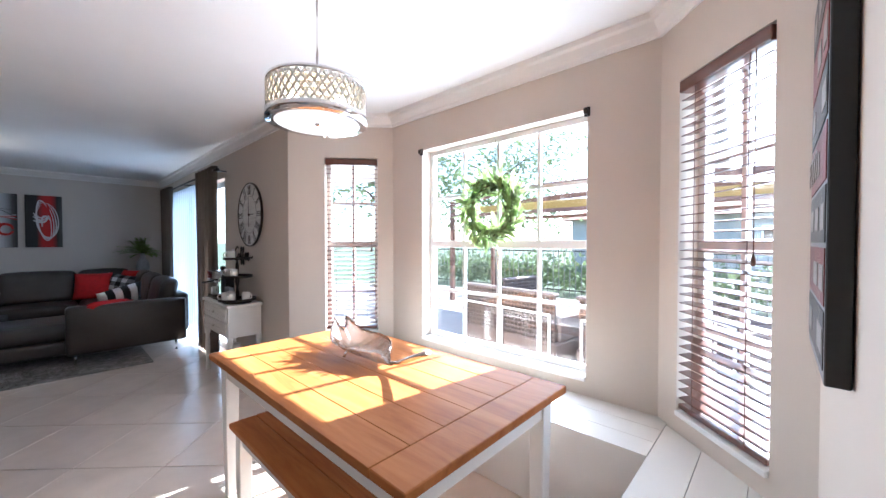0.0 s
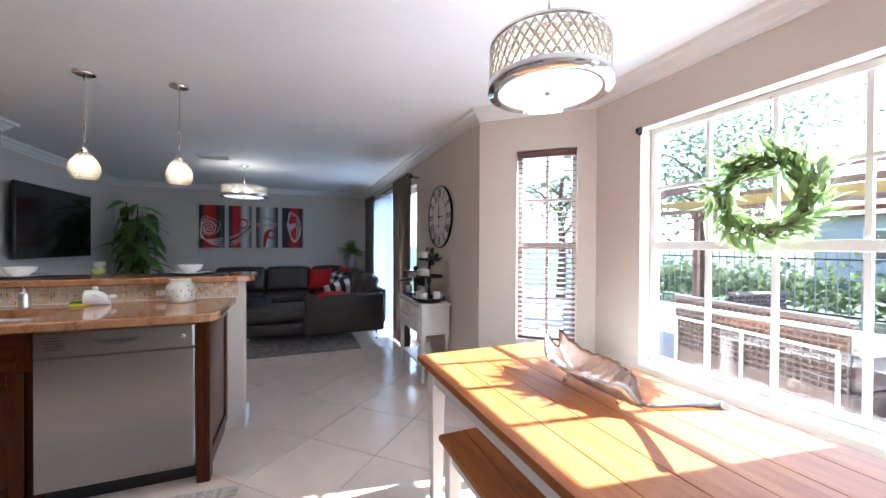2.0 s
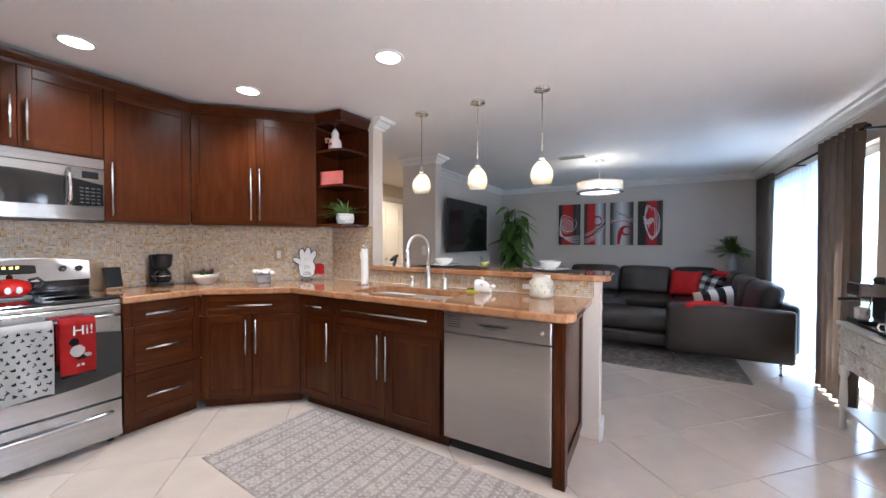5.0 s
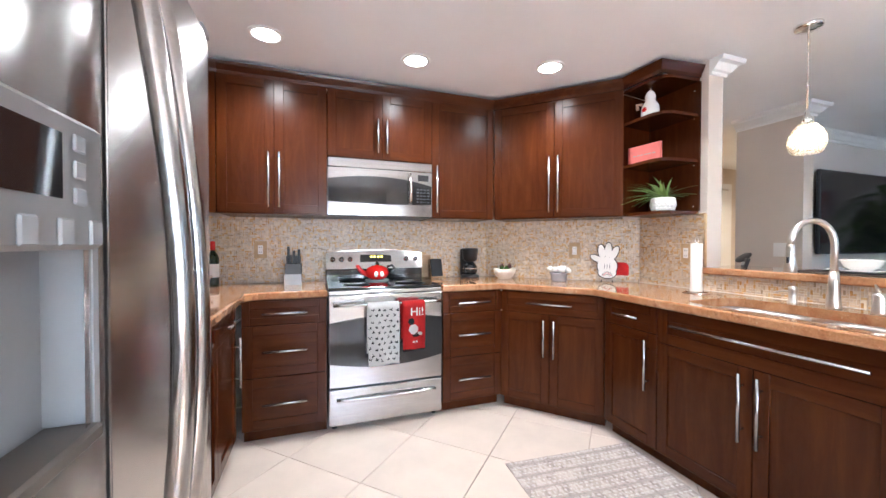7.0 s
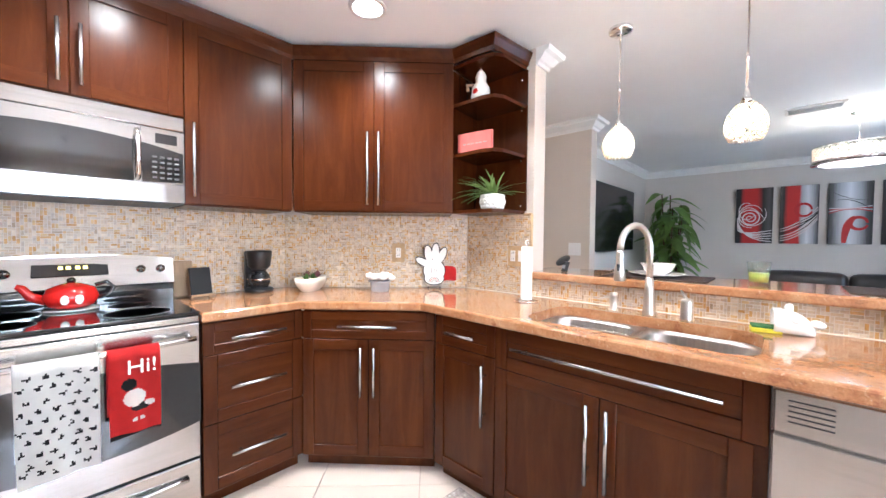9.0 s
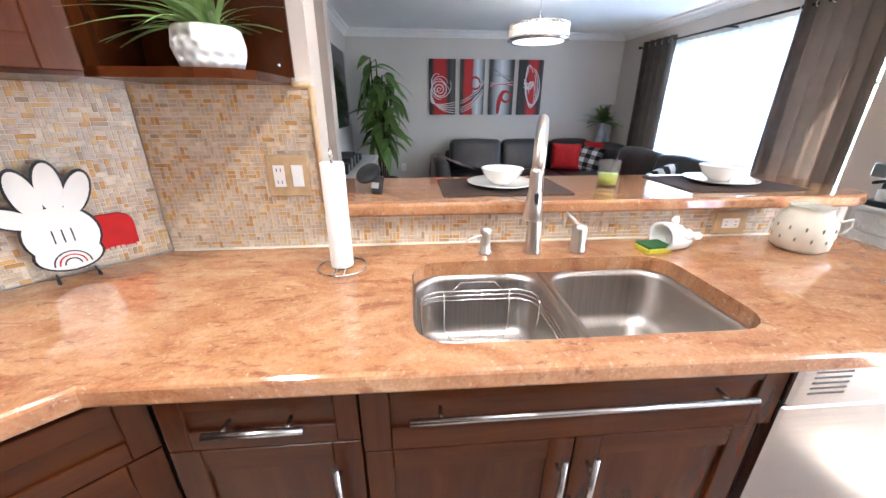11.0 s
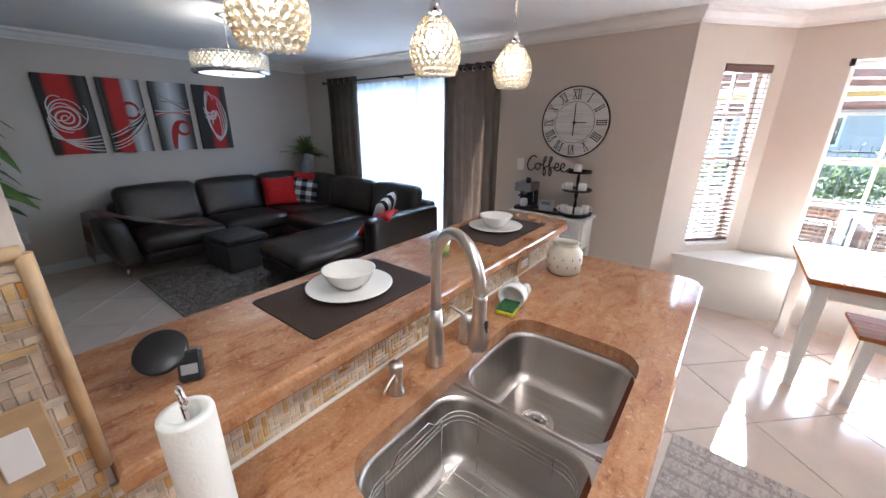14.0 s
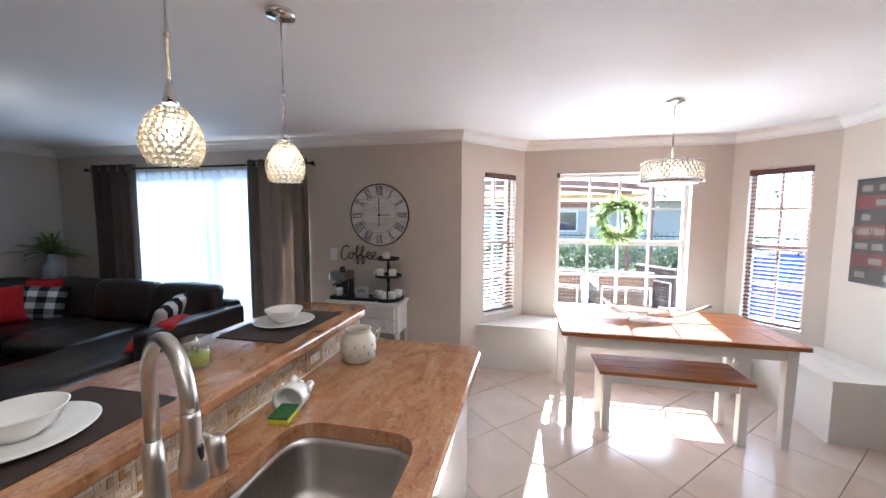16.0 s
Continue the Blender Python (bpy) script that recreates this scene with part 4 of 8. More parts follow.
part("clock_display", bulged(-mh + 0.028, -mh + 0.108, 0.268, 0.312, 0.002, 0.014), M_BGLASS, cp)
M_BTN = mat("button_grey", (0.075, 0.075, 0.08), 0.4)
for i in range(4):
    for j in range(5):
        part("button", B(-mh + 0.022 + i * 0.027, -mh + 0.040 + i * 0.027, 0.004, 0.0125, 0.108 + j * 0.023, 0.117 + j * 0.023, 0.002), M_BTN, cp)
bm = tube([(-mh + 0.172, 0.012, 0.02 + 0.08), (-mh + 0.172, 0.042, 0.13), (-mh + 0.172, 0.048, 0.20), (-mh + 0.172, 0.042, 0.27), (-mh + 0.172, 0.012, 0.315)], 0.011, 10)
part("door_handle", bm, M_CHROME, mw)

# ---- dishwasher ----
dw = thing("dishwasher", pose(FP, -0.481, 0, 0, 0, -90), "stainless steel built-in dishwasher", "dishwasher")
part("body", B(-0.315, 0.315, -0.57, -0.004, 0.10, 0.862), M_BPLAST, dw)
part("door", B(-0.318, 0.318, -0.004, 0.03, 0.105, 0.735, 0.006), M_STEEL, dw)
cp = part("control_strip", B(-0.318, 0.318, -0.004, 0.036, 0.737, 0.862, 0.008), M_STEEL, dw)
def crescent(w, top, bottom, n=16):
    up = [(-w + 2 * w * k / n, top * (1 - (2 * k / n - 1) ** 2)) for k in range(n + 1)]
    dn = [(w - 2 * w * k / n, -bottom * (1 - (2 * k / n - 1) ** 2)) for k in range(1, n)]
    return up + dn


bm = prism(crescent(0.112, 0.006, 0.030), 0, 0.0015)
bm.transform(pose(0, 0.0378, 0.812, 90, 0, 0))
part("handle_scoop", bm, M_STEELH, cp, "curved pull scoop")
bm = prism(crescent(0.092, 0.003, 0.010), 0, 0.0012)
bm.transform(pose(0, 0.0392, 0.806, 90, 0, 0))
part("handle_recess", bm, M_BPLAST, cp, "dark finger slot")
for i in range(5):
    part("vent_slot", B(0.20, 0.285, 0.0355, 0.0368, 0.775 + i * 0.014, 0.779 + i * 0.014), M_BPLAST, cp)
part("badge", lathe([(0.012, 0), (0.011, 0.002), (0, 0.002)], 14, at=(-0.27, 0.036, 0.80), rot=Matrix.Rotation(radians(-90), 3, "X")), M_CHROME, cp)
part("toe_kick", B(-0.31, 0.31, -0.08, -0.06, 0.0, 0.10), M_BPLAST, dw)

# ---- refrigerator ----
fr = thing("refrigerator", (0, 0, 0), "stainless steel side-by-side refrigerator with ice dispenser", "refrigerator")
FRX, FY0, FY1, SEAM = -0.228, -1.43, -0.48, -0.90
part("body", B(FRX + 0.07, EX - 0.01, FY0, FY1, 0.03, 1.76), mat("fridge_side_grey", (0.30, 0.29, 0.28), 0.45, 0.3, vary=0.05), fr)


def fridge_door(y0, y1, holes=None):
    """A door whose front is gently rounded in plan."""
    bm = bmesh.new()
    cols = []
    ys = [y0 + (y1 - y0) * (1 - math.cos(math.pi * i / 14)) / 2 for i in range(15)]
    for y in ys:
        u = (y - (y0 + y1) / 2) / ((y1 - y0) / 2)
        x = FRX - 0.018 * (1 - abs(u) ** 3.5) + 0.012
        cols.append((x, y))
    zs = [0.09, 0.10, 1.74, 1.75]
    if holes:
        zs = [0.09, 0.10, holes[2], holes[3], 1.74, 1.75]
    grid = [[bm.verts.new((x + (0.008 if z in (zs[0], zs[-1]) else 0), y, z)) for z in zs] for x, y in cols]
    for i in range(len(cols) - 1):
        for k in range(len(zs) - 1):
            yc = (cols[i][1] + cols[i + 1][1]) / 2
            if holes and holes[0] < yc < holes[1] and k == 2:
                continue
            bm.faces.new((grid[i][k], grid[i + 1][k], grid[i + 1][k + 1], grid[i][k + 1])).smooth = True
    bk = [[bm.verts.new((FRX + 0.068, y, z)) for z in (zs[0], zs[-1])] for y in (y0, y1)]
    for side, b in ((grid[0], bk[0]), (grid[-1], bk[1])):
        bm.faces.new(side + [b[1], b[0]])
    for k, j in ((0, 0), (-1, 1)):
        bm.faces.new([g[k] for g in grid] + [bk[1][j], bk[0][j]])
    bm.faces.new((bk[0][0], bk[1][0], bk[1][1], bk[0][1]))
    bmesh.ops.recalc_face_normals(bm, faces=bm.faces)
    return bm


DSP = (-0.825, -0.565, 0.96, 1.33)
fz = part("freezer_door", fridge_door(SEAM + 0.004, FY1, DSP), M_STEEL, fr)
part("fridge_door", fridge_door(FY0, SEAM - 0.004), M_STEEL, fr)
yA = [y for y in [SEAM + 0.004 + (FY1 - SEAM - 0.004) * (1 - math.cos(math.pi * i / 14)) / 2 for i in range(15)]]
inside = [y for y in yA if DSP[0] - 0.03 < y < DSP[1] + 0.03]
d0, d1 = inside[0], inside[-1]
bm = bmesh.new()
box(bm, FRX + 0.05, FRX + 0.062, d0, d1, DSP[2], DSP[3])
box(bm, FRX - 0.002, FRX + 0.05, d0, d0 + 0.012, DSP[2], DSP[3])
box(bm, FRX - 0.002, FRX + 0.05, d1 - 0.012, d1, DSP[2], DSP[3])
box(bm, FRX - 0.006, FRX + 0.05, d0 + 0.012, d1 - 0.012, DSP[3] - 0.01, DSP[3])
ds = part("dispenser_recess", bm, M_GPLAST, fz, "grey moulded ice and water recess")
part("dispenser_tray", B(FRX - 0.012, FRX + 0.05, d0 + 0.012, d1 - 0.012, DSP[2], DSP[2] + 0.02, 0.004), mat("tray_dark", (0.10, 0.085, 0.07), 0.4), fz)
ctl = part("dispenser_panel", B(FRX - 0.014, FRX + 0.03, d0 + 0.012, d1 - 0.012, 1.20, DSP[3] + 0.02, 0.006), mat("panel_silver", (0.33, 0.32, 0.31), 0.35, 0.6), fz)
part("paddle", B(FRX + 0.02, FRX + 0.045, (d0 + d1) / 2 - 0.03, (d0 + d1) / 2 + 0.03, 1.05, 1.19, 0.006), M_GPLAST, fz)
for k in range(5):
    y = d0 + 0.035 + k * (d1 - d0 - 0.07) / 4
    part("panel_rib", B(FRX - 0.018, FRX - 0.013, y - 0.012, y + 0.012, 1.205, 1.235, 0.002), M_GPLAST, fz)
part("panel_display", B(FRX - 0.0165, FRX - 0.0145, (d0 + d1) / 2 - 0.05, (d0 + d1) / 2 + 0.05, 1.255, 1.325), M_BGLASS, fz)
for sy in (-1, 1):
    for z in (1.25, 1.28, 1.31):
        yc = (d0 + d1) / 2 + sy * 0.08
        part("panel_button", B(FRX - 0.018, FRX - 0.0145, yc - 0.011, yc + 0.011, z, z + 0.02, 0.002), M_GPLAST, fz)
for yc, s in ((SEAM + 0.038, 1), (SEAM - 0.038, -1)):
    hp = [(FRX - 0.004, yc, 0.52), (FRX - 0.036, yc, 0.535)] + [(FRX - 0.046 - 0.046 * math.sin(math.pi * i / 14), yc, 0.555 + 1.02 * i / 14) for i in range(15)] + [(FRX - 0.036, yc, 1.595), (FRX - 0.004, yc, 1.61)]
    part("door_handle", tube(hp, 0.0155, 14), M_STEELH, fr, "curved steel door handle")
part("toe_grille", B(FRX + 0.05, FRX + 0.068, FY0, FY1, 0.01, 0.085), M_GPLAST, fr)
for y in (FY0 + 0.06, FY1 - 0.06):
    part("hinge_cap", B(FRX + 0.0, FRX + 0.09, y - 0.03, y + 0.03, 1.752, 1.775, 0.004), M_GPLAST, fr)
    part("foot", lathe([(0.02, 0), (0.02, 0.03)], 10, at=(FRX + 0.12, y, 0)), M_BPLAST, fr)
    part("foot", lathe([(0.02, 0), (0.02, 0.03)], 10, at=(EX - 0.08, y, 0)), M_BPLAST, fr)


# ---- living room ----
def cushion(x0, x1, y0, y1, z0, z1, r=0.05, puff=0.02):
    """A soft upholstered block."""
    bm = B(x0, x1, y0, y1, z0, z1, min(r, (z1 - z0) * 0.4, (x1 - x0) * 0.4, (y1 - y0) * 0.4), 3)
    c = Vector(((x0 + x1) / 2, (y0 + y1) / 2, (z0 + z1) / 2))
    hx, hy = (x1 - x0) / 2, (y1 - y0) / 2
    bmesh.ops.subdivide_edges(bm, edges=[e for e in bm.edges if e.calc_length() > 0.2], cuts=3, use_grid_fill=True)
    for v in bm.verts:
        u, w = (v.co.x - c.x) / hx, (v.co.y - c.y) / hy
        k = max(0, 1 - u * u) * max(0, 1 - w * w)
        if v.co.z > c.z:
            v.co.z += puff * k + 0.012 * noise.noise(v.co * 5.0) * k
    for f in bm.faces:
        f.smooth = True
    return bm


def foot_chrome(x, y, parent):
    bm = tube([(x, y, 0.13), (x, y, 0.012)], 0.014, 8, taper=0.009)
    box(bm, x - 0.02, x + 0.02, y - 0.014, y + 0.014, 0.0, 0.012, 0.003)
    part("foot", bm, M_CHROME, parent)


so = thing("sectional_sofa", (-7.0, 0, 0.0), "black leather L-shaped sectional sofa with chaise", "sofa")


def S(name, bm, mt=None, label=""):
    bm.transform(Matrix.Translation((7.0, 0, 0)))
    return part(name, bm, mt or M_LEATH, so, label)


# run along the picture wall
S("base", cushion(-7.58, -6.74, -0.98, 1.42, 0.12, 0.26, 0.03, 0))
for y0, y1 in ((-0.98, -0.19), (-0.185, 0.60)):
    S("seat_cushion", cushion(-7.36, -6.70, y0, y1, 0.255, 0.43, 0.06, 0.025))
S("corner_cushion", cushion(-7.36, -6.62, 0.61, 1.30, 0.255, 0.43, 0.06, 0.02))
S("back_frame", cushion(-7.62, -7.44, -1.06, 1.48, 0.20, 0.70, 0.05, 0))


def back(x0, x1, y0, y1, z0, z1, lean_x=0.0, lean_y=0.0):
    bm = cushion(x0, x1, y0, y1, z0, z1, 0.07, 0.02)
    for v in bm.verts:
        t = (v.co.z - z0) / (z1 - z0)
        v.co.x += lean_x * t
        v.co.y += lean_y * t
    return bm


for y0, y1 in ((-1.0, -0.19), (-0.185, 0.60), (0.605, 1.22)):
    S("back_cushion", back(-7.47, -7.28, y0, y1, 0.42, 0.86, -0.10, 0))
arm = back(-7.56, -6.74, -1.20, -1.0, 0.16, 0.63, 0, -0.07)
S("armrest", arm)
# run along the window wall
S("base", cushion(-6.74, -4.90, 0.50, 1.42, 0.12, 0.26, 0.03, 0))
S("seat_cushion", cushion(-6.61, -5.80, 0.48, 1.22, 0.255, 0.43, 0.06, 0.025))
S("back_frame", cushion(-7.44, -4.90, 1.36, 1.50, 0.20, 0.68, 0.05, 0))
for x0, x1 in ((-7.28, -6.62), (-6.61, -5.80), (-5.79, -5.02)):
    S("back_cushion", back(x0, x1, 1.18, 1.36, 0.42, 0.84, 0, 0.08))
S("armrest", cushion(-5.02, -4.84, 0.43, 1.46, 0.12, 0.63, 0.04, 0.0))
S("chaise_base", cushion(-5.79, -5.00, -0.28, 0.50, 0.12, 0.26, 0.03, 0))
S("chaise_cushion", cushion(-5.79, -5.02, -0.31, 1.20, 0.255, 0.43, 0.07, 0.03))
for x, y in ((-6.80, -1.15), (-7.5, -1.12), (-4.90, 1.36), (-4.92, 0.50), (-5.06, -0.22), (-5.72, -0.22), (-6.62, 0.56), (-7.5, 1.36)):
    foot_chrome(x + 7.0, y, so)


def pillow(m, w, h, mats, label, pattern=None):
    th = thing("throw_pillow", m, label, "pillow", "sofa pillows")
    n = 12
    bm = bmesh.new()
    for side in (1, -1):
        g = []
        for i in range(n + 1):
            row = []
            for j in range(n + 1):
                u, v = 2 * i / n - 1, 2 * j / n - 1
                pu = u * (1 - 0.06 * (1 - v * v) * abs(u) ** 3)
                pv = v * (1 - 0.06 * (1 - u * u) * abs(v) ** 3)
                t = 0.085 * (max(0, 1 - u ** 4) * max(0, 1 - v ** 4)) ** 0.6
                row.append(bm.verts.new((pu * w / 2, side * t * 0.8, h / 2 + pv * h / 2)))
            g.append(row)
        for i in range(n):
            for j in range(n):
                q = (g[i][j], g[i + 1][j], g[i + 1][j + 1], g[i][j + 1])
                f = bm.faces.new(q if side < 0 else q[::-1])
                f.smooth = True
                if pattern:
                    f.material_index = pattern(i, j)
    bmesh.ops.remove_doubles(bm, verts=bm.verts, dist=1e-4)
    part("cover", bm, mats, th)
    return th


M_MIDF = mat("grey_check_fabric", (0.22, 0.215, 0.21), 0.9, vary=0.1, scale=20)
check = lambda i, j: [0, 2, 1][(i // 2) % 2 + (j // 2) % 2]
stripe = lambda i, j: 0 if (i // 2) % 2 else 1
pillow(pose(-7.12, 0.74, 0.44, -14, 0, 70), 0.44, 0.40, [M_REDF], "red fabric throw pillow leaning on the sofa back")
pillow(pose(-7.05, 0.98, 0.435, -16, 8, 42), 0.46, 0.38, [M_WHITEF, M_BLACKF, M_MIDF], "black and white buffalo-check throw pillow", check)
pillow(pose(-7.17, 1.16, 0.44, -12, 0, 30), 0.42, 0.42, [M_REDF], "red fabric throw pillow in the sofa corner")
pillow(pose(-5.27, 0.90, 0.455, -26, 14, -72), 0.44, 0.38, [M_WHITEF, M_BLACKF], "black and white striped throw pillow", stripe)
pillow(pose(-5.22, 0.62, 0.45, -62, 0, -60), 0.44, 0.40, [M_REDF], "red fabric throw pillow lying by the armrest")

# knitted throw over the arm
bm = bmesh.new()
n = 18
g = []
for i in range(n + 1):
    t = i / n
    row = []
    for j in range(7):
        w = j / 6
        if t < 0.45:
            p = Vector((-7.35 + 0.42 * w, -1.345 + 0.045 * t / 0.45, 0.22 + 0.45 * t / 0.45))
        elif t < 0.65:
            k = (t - 0.45) / 0.2
            p = Vector((-7.35 + 0.42 * w, -1.30 + 0.30 * k, 0.672 + 0.018 * math.sin(math.pi * k) - 0.08 * k * k))
        else:
            k = (t - 0.65) / 0.35
            p = Vector((-7.33 + 0.38 * w + 0.25 * k, -1.00 + 0.62 * k, 0.592 - 0.10 * min(1, k * 1.6) - 0.02 * k))
        p.z += 0.012 * noise.noise(p * 9)
        row.append(bm.verts.new(p))
    g.append(row)
for i in range(n):
    for j in range(6):
        f = bm.faces.new((g[i][j], g[i + 1][j], g[i + 1][j + 1], g[i][j + 1]))
        f.smooth = True
        f.material_index = 1 if (i // 3) % 2 else 0
bmesh.ops.solidify(bm, geom=bm.faces, thickness=0.008)
M_THROW = mat("cream_knit", (0.50, 0.41, 0.37), 0.95, vary=0.15, scale=40, bump=0.5, bscale=200)
M_THROW2 = mat("rose_knit", (0.36, 0.22, 0.18), 0.95, vary=0.2, scale=40, bump=0.5, bscale=200)
solid("throw_blanket", bm, [M_THROW, M_THROW2], "cream and dusty rose knitted throw over the sofa arm", "blanket")

ot = thing("ottoman", pose(-6.39, -0.25, 0.03, 0, 0, 4), "dark grey upholstered storage cube ottoman", "ottoman")
part("box", cushion(-0.27, 0.27, -0.22, 0.22, 0.0, 0.29, 0.012, 0), M_GREYF, ot)
part("lid", cushion(-0.275, 0.275, -0.225, 0.225, 0.293, 0.36, 0.02, 0.008), M_GREYF, ot)

# shag rug
random.seed(3)
M_SHAG = ramp_mat("shag_pile", [(0.3, (0.10, 0.085, 0.075)), (0.5, (0.20, 0.175, 0.155)), (0.72, (0.34, 0.30, 0.27))], 14, 8, 0.95, (1, 1, 1), 0.5, 0.6)
rg_ = thing("shag_rug", (-5.64, 0, 0), "grey-brown shaggy pile rug on the tile floor", "rug")
part("backing", B(-1.14, 1.14, -1.09, 1.08, 0.0, 0.014), M_SHAG, rg_)
vs, fs = [], []
for i in range(15000):
    x, y = random.uniform(-1.13, 1.13), random.uniform(-1.08, 1.07)
    if (x > -0.15 and y > 0.5) or (x < -1.05 and y > -0.9):
        continue
    a, ln, w = random.uniform(0, 6.283), random.uniform(0.02, 0.04), 0.005
    dx, dy = math.cos(a), math.sin(a)
    k = len(vs)
    vs += [(x - dy * w, y + dx * w, 0.013), (x + dy * w, y - dx * w, 0.013), (x + dx * ln * 0.7, y + dy * ln * 0.7, 0.013 + ln * 0.55)]
    fs.append((k, k + 1, k + 2))
me = bpy.data.meshes.new("pile")
me.from_pydata(vs, [], fs)
me.materials.append(M_SHAG)
pl = new("shag", me)
pl.parent = rg_
tagged(pl, kind="stuff")

# wall canvases: four abstract panels
M_CBLACK = mat("canvas_charcoal", (0.035, 0.03, 0.03), 0.7, vary=0.2, scale=5)
M_CRED = mat("canvas_red", (0.52, 0.02, 0.018), 0.65, vary=0.25, scale=4)
M_CWHITE = ramp_mat("canvas_silver", [(0.3, (0.20, 0.20, 0.21)), (0.5, (0.62, 0.62, 0.63)), (0.7, (0.80, 0.80, 0.80))], 1.5, 3, 0.6, (1, 5, 0.6))
M_PAINTW = mat("paint_white", (0.70, 0.62, 0.62), 0.5, vary=0.05)
M_PAINTR = mat("paint_red", (0.48, 0.015, 0.015), 0.5, vary=0.1)
M_PAINTK = mat("paint_black", (0.02, 0.02, 0.02), 0.5)


def canvas_mat(name, w, stops):
    """Paint blended across the panel's width, with brushy edges."""
    m = mat(name, (0.5, 0.5, 0.5), 0.6, bump=0.15, bscale=90)
    n, l = m.node_tree.nodes, m.node_tree.links
    tc, sep, ns, ad, mu, rp = n.new("ShaderNodeTexCoord"), n.new("ShaderNodeSeparateXYZ"), n.new("ShaderNodeTexNoise"), n.new("ShaderNodeMath"), n.new("ShaderNodeMath"), n.new("ShaderNodeValToRGB")
    mp = n.new("ShaderNodeMapping")
    mp.inputs["Scale"].default_value = (1, 40, 3)
    ns.inputs["Scale"].default_value = 1.5
    ns.inputs["Detail"].default_value = 5
    l.new(tc.outputs["Object"], sep.inputs[0])
    l.new(tc.outputs["Object"], mp.inputs[0])
    l.new(mp.outputs[0], ns.inputs["Vector"])
    mu.operation = "MULTIPLY_ADD"
    l.new(sep.outputs["Y"], mu.inputs[0])
    mu.inputs[1].default_value = 1 / w
    mu.inputs[2].default_value = -0.05
    ad.operation = "MULTIPLY_ADD"
    l.new(ns.outputs[0], ad.inputs[0])
    ad.inputs[1].default_value = 0.10
    l.new(mu.outputs[0], ad.inputs[2])
    l.new(ad.outputs[0], rp.inputs[0])
    els = rp.color_ramp.elements
    els[0].position, els[0].color = stops[0][0], (*stops[0][1], 1)
    els[1].position, els[1].color = stops[-1][0], (*stops[-1][1], 1)
    for p, col in stops[1:-1]:
        els.new(p).color = (*col, 1)
    l.new(rp.outputs[0], n["Principled BSDF"].inputs["Base Color"])
    return m


def canvas(y0, y1, stops, strokes):
    z0, z1 = 1.222, 2.0
    w = y1 - y0
    th = thing("canvas_print", pose(PX + 0.002, y0, z0), "abstract red, black and silver canvas panel on the wall", "painting", "four-panel canvas set")
    h = z1 - z0
    part("stretcher", B(0, 0.028, 0, w, 0, h, 0.002), M_CBLACK, th)
    part("painted_face", B(0.028, 0.0295, 0.001, w - 0.001, 0.001, h - 0.001), canvas_mat("painted_canvas", w, stops), th)
    for k, (pts, r, m_) in enumerate(strokes):
        q = [Vector((0.0315 + 0.0005 * k, min(max(u, 0.01), 0.99) * w, min(max(v, 0.01), 0.99) * h)) for u, v in pts]
        bm = bmesh.new()
        rows = []
        for i, p in enumerate(q):
            dd = q[min(i + 1, len(q) - 1)] - q[max(i - 1, 0)]
            nrm = Vector((0, -dd.z, dd.y)).normalized() if dd.length > 0 else Vector((0, 1, 0))
            rr = r * (0.5 + 0.5 * math.sin(math.pi * (i + 0.6) / len(q)))
            rows.append((bm.verts.new(p + nrm * rr), bm.verts.new(p - nrm * rr)))
        for e, f in zip(rows, rows[1:]):
            bm.faces.new((e[0], e[1], f[1], f[0]))
        part("brush_stroke", bm, m_, th)


def spiral(cx, cy, r0, r1, a0, a1, n=26, asp=0.5):
    return [(cx + (r0 + (r1 - r0) * i / n) * math.cos(radians(a0 + (a1 - a0) * i / n)), cy + asp * (r0 + (r1 - r0) * i / n) * math.sin(radians(a0 + (a1 - a0) * i / n))) for i in range(n + 1)]


def loop(cx, cy, a, b, lean, a0, span, n=30):
    """Part of a tall ellipse leaning by some degrees, in the panel's own shares."""
    c, s = math.cos(radians(lean)), math.sin(radians(lean))
    ts = [radians(a0 + span * i / n) for i in range(n + 1)]
    return [(cx + a * math.cos(t) * c - b * math.sin(t) * s, cy + a * math.cos(t) * s + b * math.sin(t) * c) for t in ts]


def sweep(u0, v0, u1, v1, u2, v2, n=16):
    return [((1 - t) ** 2 * u0 + 2 * t * (1 - t) * u1 + t * t * u2, (1 - t) ** 2 * v0 + 2 * t * (1 - t) * v1 + t * t * v2) for t in [i / n for i in range(n + 1)]]


K_, G_, R_, S_, W_ = (0.03, 0.025, 0.025), (0.09, 0.085, 0.08), (0.50, 0.02, 0.018), (0.42, 0.42, 0.44), (0.72, 0.72, 0.74)
canvas(-1.295, -0.895, [(0.0, K_), (0.12, K_), (0.24, R_), (0.58, R_), (0.74, K_), (0.9, G_), (1.0, K_)],
       [(spiral(0.40, 0.46, 0.04, 0.34, 0, 1000, 70, 0.52), 0.008, M_PAINTW), (spiral(0.44, 0.52, 0.30, 0.40, 20, 390, 30, 0.55), 0.006, M_PAINTW), (spiral(0.30, 0.60, 0.18, 0.24, 60, 330, 24, 0.75), 0.006, M_PAINTW)] + [(sweep(0.05, 0.46 - 0.05 * k, 0.14, 0.05 + 0.02 * k, 0.985, 0.035 + 0.05 * k), 0.008, M_PAINTW) for k in range(5)] + [(sweep(0.06, 0.45, 0.3, 0.85, 0.78, 0.45), 0.005, M_PAINTW)])
